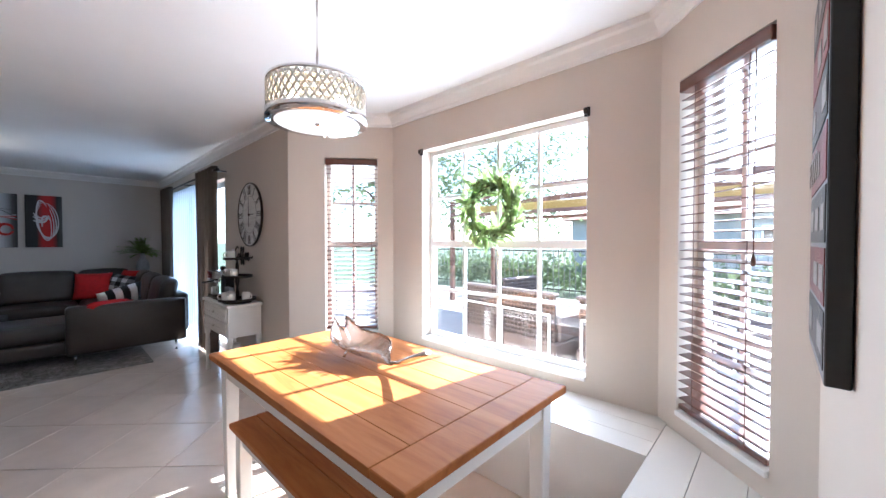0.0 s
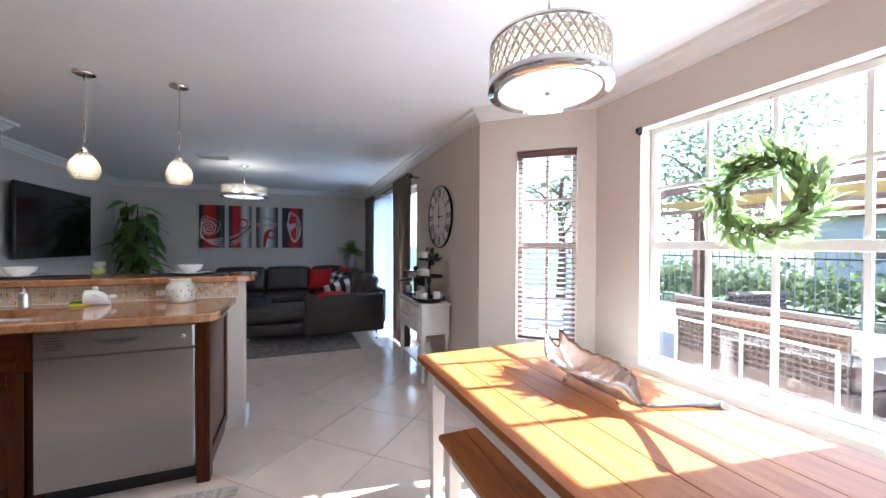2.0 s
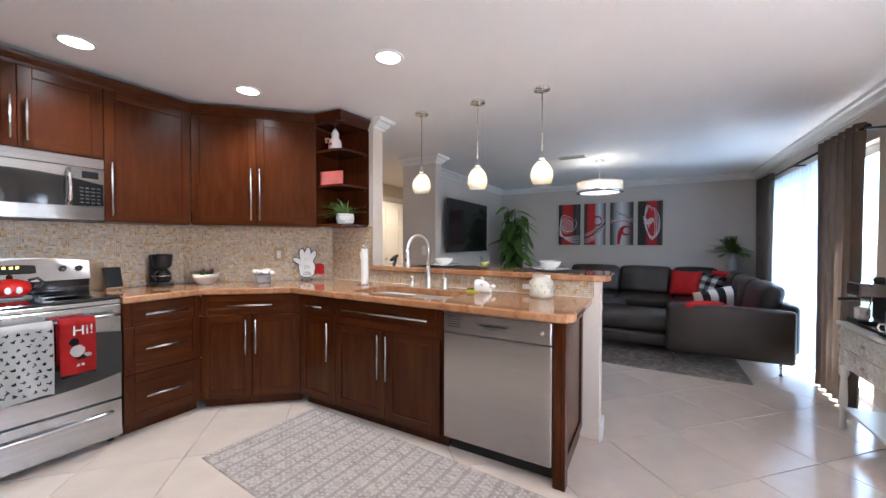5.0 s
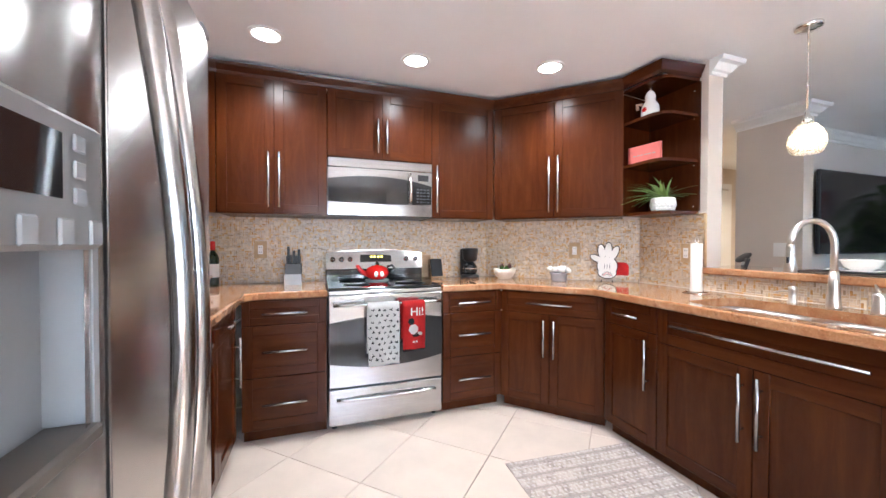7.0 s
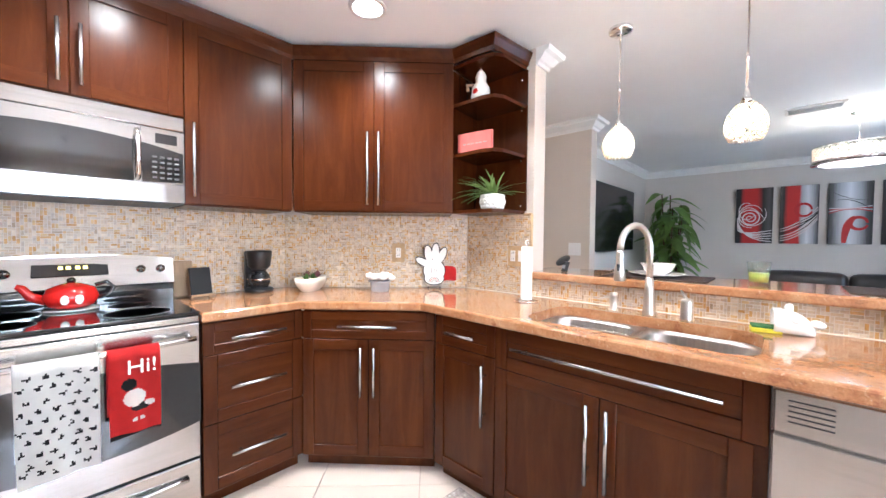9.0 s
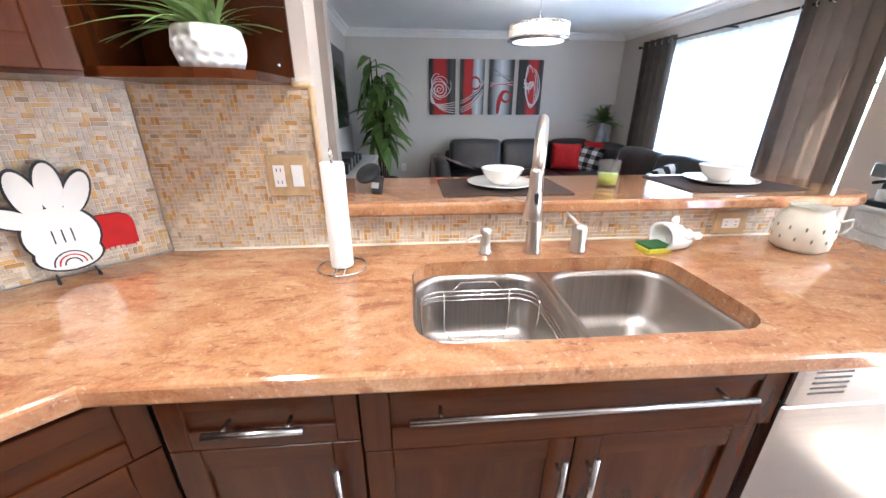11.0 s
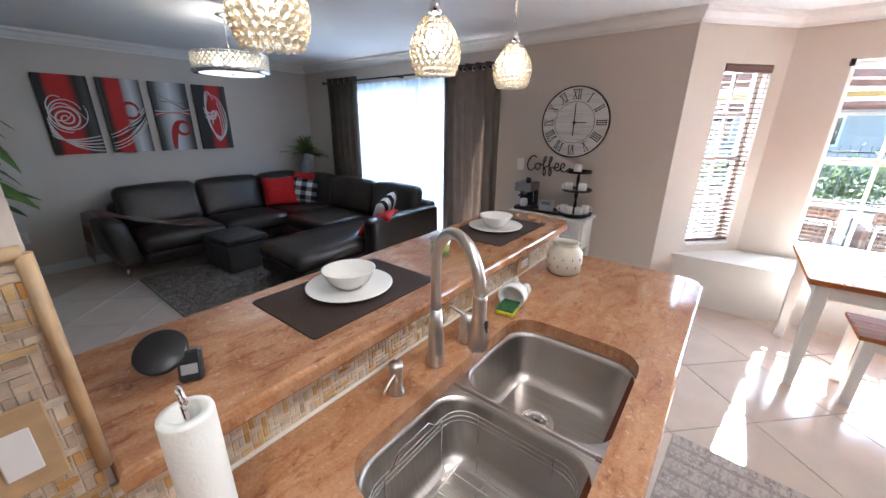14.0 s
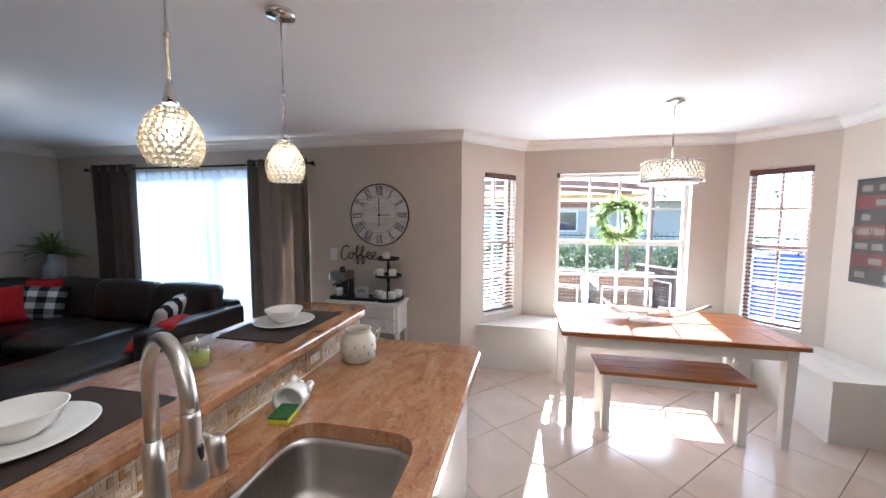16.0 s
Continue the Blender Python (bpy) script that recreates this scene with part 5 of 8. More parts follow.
canvas(-0.825, -0.452, [(0.0, G_), (0.10, K_), (0.22, R_), (0.50, R_), (0.57, S_), (0.72, W_), (0.86, S_), (1.0, K_)],
       [(sweep(0.02, 0.05 + 0.04 * k, 0.55, 0.08 + 0.05 * k, 0.98, 0.42 + 0.04 * k), 0.006, M_PAINTK if k == 3 else M_PAINTW) for k in range(6)] + [(spiral(0.62, 0.58, 0.20, 0.22, 0, 345, 30, 0.5), 0.018, M_PAINTR)] + [(sweep(0.5, 0.22 + 0.08 * k, 0.8, 0.32 + 0.06 * k, 0.985, 0.50 + 0.03 * k), 0.005, M_PAINTK) for k in range(3)] + [(sweep(0.30, 0.30, 0.7, 0.35, 0.98, 0.52), 0.006, M_PAINTK)])
canvas(-0.372, 0.008, [(0.0, K_), (0.10, G_), (0.28, S_), (0.5, W_), (0.7, S_), (0.88, G_), (1.0, K_)],
       [(sweep(0.02, 0.50 + 0.03 * k, 0.45, 0.62 - 0.02 * k, 0.98, 0.52 + 0.03 * k), 0.007, M_PAINTR if k % 2 == 0 else M_PAINTW) for k in range(4)] + [(sweep(0.38, 0.02, 0.40, 0.36, 0.62, 0.44), 0.035, M_PAINTR), (spiral(0.70, 0.34, 0.18, 0.20, 0, 340, 30, 0.5), 0.02, M_PAINTR)] + [(sweep(0.2, 0.72, 0.6, 0.75, 0.95, 0.55), 0.004, M_PAINTK), (sweep(0.1, 0.85, 0.5, 0.7, 0.9, 0.7), 0.003, M_PAINTK)])
canvas(0.078, 0.458, [(0.0, K_), (0.3, K_), (0.48, R_), (0.7, R_), (0.86, K_), (1.0, G_)],
       [(loop(0.50 + 0.03 * k, 0.52, 0.17 + 0.04 * k, 0.40 - 0.02 * k, 16 + 4 * k, 35 + 20 * k, 330), 0.007, M_PAINTW) for k in range(4)] + [(sweep(0.22, 0.66 - 0.07 * k, 0.42, 0.50 - 0.03 * k, 0.56, 0.62 - 0.05 * k), 0.010, M_PAINTW) for k in range(3)] + [(sweep(0.25, 0.62, 0.5, 0.35, 0.62, 0.62), 0.014, M_PAINTW), (sweep(0.45, 0.40, 0.4, 0.75, 0.7, 0.5), 0.010, M_PAINTW)])


# television
tv = thing("television", pose(-5.855, TVY + 0.002, 1.11), "large flat black television on the wall", "television")
part("mount", B(-0.25, 0.25, 0, 0.10, 0.2, 0.6, 0.005), M_BPLAST, tv)
part("case", B(-0.745, 0.745, 0.10, 0.135, 0.0, 0.83, 0.006), M_BPLAST, tv)
part("screen", B(-0.735, 0.735, 0.135, 0.1375, 0.012, 0.818), mat("tv_screen", (0.01, 0.01, 0.011), 0.12, vary=0.02), tv, "dark glossy screen")

# tv stand, white with things on it
sdn = thing("tv_stand", pose(-5.95, TVY + 0.03, 0), "white low media console under the television", "cabinet")
part("top", B(-0.95, 0.95, 0, 0.42, 0.68, 0.715, 0.004), M_WHITEP, sdn)
for x in (-0.95, -0.32, 0.30, 0.93):
    part("panel", B(x, x + 0.02, 0.01, 0.41, 0.06, 0.68), M_WHITEP, sdn)
part("back", B(-0.95, 0.95, 0.0, 0.009, 0.06, 0.68), M_WHITEP, sdn)
part("bottom", B(-0.93, 0.93, 0.01, 0.41, 0.06, 0.08), M_WHITEP, sdn)
for x in (-0.9, 0.88):
    for y in (0.03, 0.36):
        part("foot", B(x - 0.02, x + 0.02, y - 0.02, y + 0.02, 0, 0.06), M_WHITEP, sdn)
for i, (x, h, m_) in enumerate(((0.55, 0.10, M_BPLAST), (0.35, 0.13, M_BPLAST), (0.12, 0.16, M_GREYF), (-0.15, 0.12, M_BPLAST), (-0.45, 0.08, M_BPLAST))):
    b_ = thing("media_box", pose(-5.95 + x, TVY + 0.2, 0.715), "small black electronic box on the media console", "electronics", "media console boxes")
    part("case", B(-0.07, 0.07, -0.08, 0.08, 0, h, 0.006), m_, b_)
    part("front_plate", B(-0.06, 0.06, 0.08, 0.084, 0.01, h - 0.01), M_BGLASS, b_)


# leaves
def leaf_mesh(name, ln, w, material, droop=0.25, n=5):
    bm = bmesh.new()
    rows = []
    for i in range(n + 1):
        t = i / n
        ww = w * math.sin(math.pi * min(1, t * 0.92 + 0.06)) ** 0.8 * (1 - 0.35 * t)
        z = -droop * ln * t * t
        rows.append([bm.verts.new((ln * t, s * ww / 2, z + (0.10 * ww if s else 0))) for s in (-1, 0, 1)])
    for a, b in zip(rows, rows[1:]):
        for k in range(2):
            bm.faces.new((a[k], b[k], b[k + 1], a[k + 1])).smooth = True
    return mesh_of(name, bm, material)


def add_leaf(me, m, parent):
    ob = new("leaf", me)
    ob.parent = parent
    ob.matrix_basis = m
    return ob


random.seed(11)
tr = thing("potted_plant", (-7.08, -1.99, 0.0), "tall leafy green houseplant in a pot", "plant")
part("pot", lathe([(0.10, 0), (0.15, 0.02), (0.19, 0.33), (0.20, 0.36), (0.18, 0.36), (0.17, 0.32), (0, 0.32)], 20), mat("dark_pot", (0.06, 0.05, 0.045), 0.5), tr)
LV = [leaf_mesh("leaf", 0.32, 0.15, M_PALM, 0.9, 6), leaf_mesh("leaf", 0.27, 0.13, M_PALM, 1.0, 6)]
for c in range(6):
    a = c * 1.047 + 0.3
    top = Vector((0.15 * math.cos(a), 0.15 * math.sin(a), 1.50 + 0.48 * random.random()))
    pts = [Vector((0.05 * math.cos(a), 0.05 * math.sin(a), 0.30)).lerp(top, t) + Vector((0, 0, 0.05 * math.sin(t * 3.1))) for t in (0, 0.25, 0.5, 0.75, 1)]
    part("cane", tube(pts, 0.014, 6, taper=0.007), M_STEM, tr)
    for k in range(17):
        t = 0.38 + 0.62 * k / 16
        p = pts[0].lerp(top, t)
        add_leaf(LV[(k + c) % 2], Matrix.Translation(p) @ pose(0, 0, 0, random.uniform(-25, 25), random.uniform(-30, 35), math.degrees(a) + k * 137 % 360), tr)

# vase with fern on a small corner table
tb = thing("corner_table", (-7.40, 1.38, 0), "small dark round side table in the corner", "table")
part("top", lathe([(0.0, 0.60), (0.19, 0.60), (0.20, 0.61), (0.20, 0.625), (0.0, 0.63)], 24), M_BRONZE, tb)
part("stem", lathe([(0.02, 0.02), (0.02, 0.60)], 12), M_BRONZE, tb)
part("base", lathe([(0.16, 0), (0.16, 0.012), (0.03, 0.03)], 20), M_BRONZE, tb)
vz = thing("vase", (-7.40, 1.38, 0.631), "pale grey ceramic bottle vase with fern stems", "vase")
part("body", lathe([(0.065, 0), (0.085, 0.02), (0.09, 0.25), (0.08, 0.33), (0.04, 0.40), (0.035, 0.46), (0.045, 0.48), (0.035, 0.478), (0.03, 0.44)], 24), mat("grey_glaze", (0.50, 0.52, 0.54), 0.4, vary=0.15, scale=12), vz)
FL = leaf_mesh("leaf", 0.10, 0.028, M_FERN, 0.2, 3)
FL2 = leaf_mesh("leaf", 0.085, 0.026, M_BLADE, 0.2, 3)
for c in range(54):
    a = c * 2.399
    el = radians(12 + 74 * random.random() ** 0.8)
    ln = random.uniform(0.27, 0.42) * (0.62 if math.cos(a) < -0.5 or math.sin(a) > 0.5 else 1.0)
    pts = [Vector((ln * t * math.cos(el) * math.cos(a), ln * t * math.cos(el) * math.sin(a), 0.46 + ln * t * math.sin(el) * 0.85 - 0.07 * t * t)) for t in [i / 8 for i in range(9)]]
    part("frond_stem", tube(pts, 0.003, 5, taper=0.001), M_GRASSY, vz)
    for k in range(2, 9):
        d = (pts[k] - pts[k - 1])
        yaw = math.degrees(math.atan2(d.y, d.x))
        for s in (-1, 1):
            add_leaf(FL if (k + c) % 2 else FL2, Matrix.Translation(pts[k]) @ pose(0, 0, 0, 0, -math.degrees(el) * 0.7 + 25 * k / 8, yaw + s * 42), vz)


# ---- window wall: curtains ----
def drape(x0, x1, z0, z1, folds, depth, y, seed=0):
    bm = bmesh.new()
    n = folds * 8
    zs = [z0, z0 + 0.35, (z0 + z1) / 2, z1 - 0.3, z1]
    g = []
    for i in range(n + 1):
        t = i / n
        row = []
        for k, z in enumerate(zs):
            u = t + 0.004 * math.sin(7 * t + k + seed)
            row.append(bm.verts.new((x0 + (x1 - x0) * u, y + depth * math.sin(2 * math.pi * folds * t + 0.15 * k + seed) * (1 - 0.12 * math.sin(k + 5 * t)), z)))
        g.append(row)
    for a, b in zip(g, g[1:]):
        for k in range(len(zs) - 1):
            bm.faces.new((a[k], b[k], b[k + 1], a[k + 1])).smooth = True
    return bm


for nm, x0, x1, f in (("curtain", -7.03, -6.38, 5), ("curtain", -4.89, -4.16, 6)):
    th = thing(nm, (0, 0, 0), "dark taupe grommet curtain panel hanging full length", "curtain", "living room curtains")
    bm = drape(x0, x1, 0.015, 2.15, f, 0.042, 1.60)
    bmesh.ops.solidify(bm, geom=bm.faces, thickness=0.003)
    part("cloth", bm, M_CURT, th)
    for i in range(f * 2):
        x = x0 + (x1 - x0) * (i + 0.5) / (f * 2)
        part("grommet", tube([(x, 1.60 + 0.022 * math.cos(a), 2.10 + 0.022 * math.sin(a)) for a in [2 * math.pi * k / 12 for k in range(12)]], 0.005, 6, closed=True), M_NICKEL, th)
th = thing("sheer_curtain", (0, 0, 0), "thin white sheer curtain over the patio door", "curtain")
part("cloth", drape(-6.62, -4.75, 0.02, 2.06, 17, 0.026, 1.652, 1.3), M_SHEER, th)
th = thing("curtain_rod", (0, 0, 0), "dark metal curtain rod above the patio door", "curtain rod")
part("rod", tube([(-7.09, 1.60, 2.10), (-4.10, 1.60, 2.10)], 0.011, 10), M_BRONZE, th)
for x in (-7.10, -4.09):
    part("finial", sphere((x, 1.60, 2.10), 0.02, seg=12), M_BRONZE, th)
for x in (-7.07, -5.6, -4.13):
    part("bracket", B(x - 0.008, x + 0.008, 1.60, LY - 0.001, 2.085, 2.10), M_BRONZE, th)

# ---- clock ----
ck = thing("wall_clock", pose(-3.41, LY - 0.002, 1.572), "large round whitewashed plank clock with roman numerals", "clock")
R = 0.312
rot = Matrix.Rotation(radians(90), 3, "X")
M_PLANK = ramp_mat("whitewashed_plank", [(0.3, (0.50, 0.46, 0.42)), (0.5, (0.72, 0.69, 0.65)), (0.7, (0.80, 0.78, 0.74))], 3, 8, 0.7, (0.6, 1, 9), 0.3, 0.1)
zs = [-R + 0.004 + (2 * R - 0.008) * i / 9 for i in range(10)]
for a, b in zip(zs, zs[1:]):
    outline = []
    for z in [a + (b - a - 0.0015) * k / 5 for k in range(6)]:
        outline.append((math.sqrt(max(1e-5, (R - 0.003) ** 2 - z * z)), z))
    poly = outline + [(-x, z) for x, z in outline[::-1]]
    bm = prism(poly, 0, 0.014)
    bm.transform(pose(0, 0, 0, 90, 0, 0))
    part("plank", bm, M_PLANK, ck)
part("rim", lathe([(R - 0.006, 0), (R + 0.004, 0), (R + 0.004, 0.02), (R - 0.006, 0.02), (R - 0.006, 0)], 64, rot=rot), M_BRONZE, ck)
part("inner_ring", lathe([(0.182, 0.0142), (0.185, 0.0142), (0.185, 0.0155), (0.182, 0.0155), (0.182, 0.0142)], 48, rot=rot), M_BRONZE, ck)


def text_part(body, size, m, material, parent, name, label="", extrude=0.001):
    cu = bpy.data.curves.new(name, "FONT")
    cu.body, cu.size, cu.extrude, cu.align_x, cu.align_y = body, size, extrude, "CENTER", "CENTER"
    tmp = new("tmp_text", cu)
    me = bpy.data.meshes.new_from_object(tmp.evaluated_get(bpy.context.evaluated_depsgraph_get()))
    bpy.data.objects.remove(tmp)
    bpy.data.curves.remove(cu)
    me.materials.append(material)
    ob = new(name, me)
    ob.parent = parent
    ob.matrix_basis = m
    return tagged(ob, label)


def numeral(s):
    """Roman numeral of bars with serifs, centred, in x-z."""
    bm = bmesh.new()
    h, t = 0.088, 0.008
    width = {"I": 0.018, "V": 0.046, "X": 0.046}
    tot = sum(width[c] for c in s)
    x = -tot / 2
    for c in s:
        w = width[c]
        xc = x + w / 2
        if c == "I":
            box(bm, xc - t / 2, xc + t / 2, -0.0165, -0.0145, -h / 2, h / 2)
        else:
            for sg in (-1, 1):
                tp = xc + sg * w * 0.36
                bt = xc if c == "V" else xc - sg * w * 0.36
                tt = t * (1.0 if sg < 0 else 0.6) / 2
                v = [bm.verts.new((px + d, yy, z)) for yy in (-0.0165, -0.0145) for px, z in ((tp, h / 2), (bt, -h / 2)) for d in (-tt, tt)]
                for q in ((0, 1, 3, 2), (4, 6, 7, 5), (0, 4, 5, 1), (2, 3, 7, 6), (0, 2, 6, 4), (1, 5, 7, 3)):
                    bm.faces.new([v[k] for k in q])
        x += w
    box(bm, -tot / 2, tot / 2, -0.0165, -0.0145, h / 2 - 0.004, h / 2)
    box(bm, -tot / 2, tot / 2, -0.0165, -0.0145, -h / 2, -h / 2 + 0.004)
    bmesh.ops.recalc_face_normals(bm, faces=bm.faces)
    return bm


for i, s in enumerate(("XII", "I", "II", "III", "IIII", "V", "VI", "VII", "VIII", "IX", "X", "XI")):
    bm = numeral(s)
    a = -30 * i
    bm.transform(pose(0, 0, 0, 0, -a, 0) @ pose(0, 0, 0.245))
    part("numeral", bm, M_BRONZE, ck)
part("hour_hand", B(-0.012, 0.115, -0.021, -0.019, -0.004, 0.004), M_BRONZE, ck)
part("minute_hand", B(-0.004, 0.004, -0.024, -0.022, -0.12, 0.17), M_BRONZE, ck)
part("hub", lathe([(0.012, 0.014), (0.012, 0.026), (0, 0.027)], 14, rot=rot), M_BRONZE, ck)
part("dial_mark", B(-0.07, 0.07, -0.0152, -0.0143, 0.073, 0.077), M_GPLAST, ck)


# ---- coffee console ----
cs = thing("console_table", pose(-3.48, 1.40, 0), "white carved two-drawer console table", "table")
part("top", B(-0.385, 0.385, -0.012, 0.292, 0.712, 0.737, 0.005), M_WHITEP, cs)
part("case", B(-0.36, 0.36, 0.006, 0.285, 0.44, 0.712), M_WHITEP, cs)
for z0 in (0.448, 0.58):
    d = part("drawer", B(-0.335, 0.335, -0.008, 0.006, z0, z0 + 0.122, 0.003), M_WHITEP, cs)
    for k in range(10):
        for s in (0, 1):
            x = -0.30 + k * 0.0667
            bm = bmesh.new()
            tube([(x + 0.024 * math.cos(a), -0.010, z0 + 0.033 + 0.056 * s + 0.024 * math.sin(a)) for a in [2 * math.pi * q / 10 for q in range(10)]], 0.004, 5, bm, closed=True)
            part("carved_ring", bm, M_WHITEP, d)
    part("knob", sphere((0, -0.018, z0 + 0.061), 0.011, seg=10), M_NICKEL, d)
for x in (-0.345, 0.345):
    for y in (0.022, 0.268):
        part("leg", lathe([(0.016, 0.0), (0.02, 0.03), (0.014, 0.06), (0.022, 0.22), (0.017, 0.36), (0.026, 0.38), (0.026, 0.44)], 14, at=(x, y, 0)), M_WHITEP, cs)
part("lower_shelf", B(-0.345, 0.345, 0.02, 0.27, 0.14, 0.158, 0.003), M_WHITEP, cs)
jug = thing("white_jug", pose(-3.36, 1.53, 0.159), "white ceramic jug on the console's lower shelf", "jug")
part("body", lathe([(0.05, 0), (0.075, 0.03), (0.08, 0.10), (0.05, 0.15), (0.055, 0.17), (0.048, 0.165)], 20), M_WHITEC, jug)
TOPZ = 0.737
em = thing("espresso_machine", pose(-3.755, 1.53, TOPZ), "black and steel espresso machine with cup", "coffee maker")
part("base", B(-0.085, 0.085, -0.10, 0.10, 0, 0.035, 0.006), M_BPLAST, em)
part("column", B(-0.085, 0.085, 0.02, 0.10, 0.035, 0.20, 0.006), M_BPLAST, em)
part("head", B(-0.09, 0.09, -0.10, 0.10, 0.185, 0.275, 0.008), M_STEELH, em)
part("lid_knob", lathe([(0.025, 0.275), (0.028, 0.30), (0.02, 0.315), (0, 0.317)], 14, at=(0.0, 0.02, 0)), M_BPLAST, em)
part("portafilter", lathe([(0.032, 0.155), (0.032, 0.185)], 16, at=(0, -0.04, 0)), M_CHROME, em)
part("portafilter_handle", tube([(0.0, -0.07, 0.168), (0.0, -0.17, 0.16)], 0.011, 8), M_BPLAST, em)
part("wand", tube([(0.085, -0.04, 0.21), (0.105, -0.06, 0.14), (0.10, -0.07, 0.08)], 0.004, 6), M_CHROME, em)


def mug(m, r=0.036, h=0.075, label="white ceramic coffee mug", group="coffee mugs"):
    th = thing("mug", m, label, "mug", group)
    part("cup", lathe([(r * 0.8, 0), (r, 0.01), (r, h), (r - 0.004, h), (r - 0.005, 0.012), (0, 0.01)], 18), M_WHITEC, th)
    part("handle", tube([(r - 0.003, 0, h * 0.8), (r + 0.02, 0, h * 0.78), (r + 0.026, 0, h * 0.5), (r + 0.018, 0, h * 0.25), (r - 0.003, 0, h * 0.22)], 0.005, 6), M_WHITEC, th)
    return th


m0 = mug(pose(-3.755, 1.475, TOPZ + 0.0355, 0, 0, -30))
ty = thing("black_tray", pose(-3.52, 1.53, TOPZ + 0.001), "flat black serving tray on the console", "tray")
part("base", B(-0.16, 0.17, -0.10, 0.10, 0, 0.006), M_BRONZE, ty)
for a in ((-0.16, 0.17, -0.10, -0.093), (-0.16, 0.17, 0.093, 0.10), (-0.16, -0.153, -0.093, 0.093), (0.163, 0.17, -0.093, 0.093)):
    part("rim", B(*a, 0.006, 0.02), M_BRONZE, ty)
nb = thing("napkin_box", pose(-3.54, 1.54, TOPZ + 0.0072), "small pale acrylic box standing on the tray", "box")
part("case", B(-0.07, 0.07, -0.02, 0.02, 0, 0.11, 0.003), mat("pale_acrylic", (0.66, 0.67, 0.69), 0.25, vary=0.08), nb)
part("label_panel", B(-0.045, 0.045, -0.022, -0.02, 0.06, 0.09), M_GPLAST, nb)
ts = thing("tiered_stand", pose(-3.255, 1.525, TOPZ), "three-tier dark metal stand with white mugs", "stand")
for z, r in ((0.02, 0.155), (0.235, 0.13), (0.40, 0.11)):
    part("tier", lathe([(0.0, z), (r, z), (r + 0.004, z + 0.022), (r - 0.002, z + 0.022), (r - 0.005, z + 0.004), (0, z + 0.004)], 28), M_BRONZE, ts)
part("post", lathe([(0.012, 0.02), (0.018, 0.08), (0.010, 0.15), (0.02, 0.20), (0.01, 0.25), (0.016, 0.33), (0.009, 0.40)], 12), M_BRONZE, ts)
part("foot", lathe([(0.12, 0), (0.12, 0.006), (0.02, 0.02)], 24), M_BRONZE, ts)
for k, (a, r, z) in enumerate(((200, 0.095, 0.024), (255, 0.095, 0.024), (310, 0.095, 0.024), (30, 0.095, 0.024), (220, 0.08, 0.239), (320, 0.08, 0.239), (270, 0.05, 0.404))):
    copy_thing(m0, pose(-3.255 + r * math.cos(radians(a)), 1.525 + r * math.sin(radians(a)), TOPZ + z + 0.0005, 0, 0, a))
# script word on the wall
wd = thing("word_sign", pose(-3.605, LY - 0.012, 1.16), "dark metal cursive Coffee word sign on the wall", "sign")
sc = bmesh.new()
U = 0.055


def cur(pts, n=8):
    out = []
    P = [Vector((p[0], 0, p[1])) for p in pts]
    P = [P[0]] + P + [P[-1]]
    for i in range(1, len(P) - 2):
        for k in range(n):
            t = k / n
            a, b, c, d = P[i - 1], P[i], P[i + 1], P[i + 2]
            out.append(0.5 * ((2 * b) + (c - a) * t + (2 * a - 5 * b + 4 * c - d) * t * t + (3 * b - a - 3 * c + d) * t ** 3))
    out.append(P[-2])
    return out


for stroke in ([(-0.145, 0.075), (-0.165, 0.092), (-0.20, 0.085), (-0.235, 0.03), (-0.235, -0.03), (-0.20, -0.055), (-0.155, -0.025)],
               [(-0.10, 0.012), (-0.135, 0.02), (-0.155, -0.01), (-0.14, -0.04), (-0.11, -0.035), (-0.10, 0.0), (-0.115, 0.018), (-0.075, 0.005)],
               [(-0.075, 0.005), (-0.045, 0.06), (-0.05, 0.09), (-0.065, 0.07), (-0.065, -0.02), (-0.06, -0.085), (-0.045, -0.09), (-0.04, -0.05), (-0.055, -0.02), (-0.02, -0.005)],
               [(-0.02, -0.005), (0.015, 0.06), (0.01, 0.09), (-0.005, 0.07), (-0.005, -0.02), (0.0, -0.085), (0.015, -0.09), (0.02, -0.05), (0.005, -0.02), (0.045, -0.015)],
               [(0.045, -0.02), (0.085, 0.0), (0.085, 0.025), (0.065, 0.03), (0.05, 0.0), (0.06, -0.035), (0.09, -0.04), (0.115, -0.015)],
               [(0.115, -0.015), (0.145, 0.005), (0.145, 0.03), (0.125, 0.032), (0.11, 0.0), (0.12, -0.035), (0.155, -0.045), (0.20, -0.01), (0.23, -0.02), (0.255, 0.0)]):
    tube(cur(stroke), 0.006, 6, sc)
part("letters", sc, M_BRONZE, wd, "cursive word Coffee in black metal")


def plate(m, w, h, slots, label, material=None, category="outlet"):
    th = thing("wall_plate", m, label, category, "wall plates")
    part("cover", B(-w / 2, w / 2, -0.006, -0.0005, -h / 2, h / 2, 0.002), material or M_TRIM, th)
    for x, kind in slots:
        part("insert", B(x - 0.017, x + 0.017, -0.0085, -0.006, -0.033, 0.033, 0.0015), M_TRIM, th)
        if kind == "outlet":
            for z in (-0.018, 0.018):
                for dx in (-0.006, 0.006):
                    part("slot", B(x + dx - 0.0012, x + dx + 0.0012, -0.0089, -0.0084, z - 0.005, z + 0.005), M_BPLAST, th)
    return th


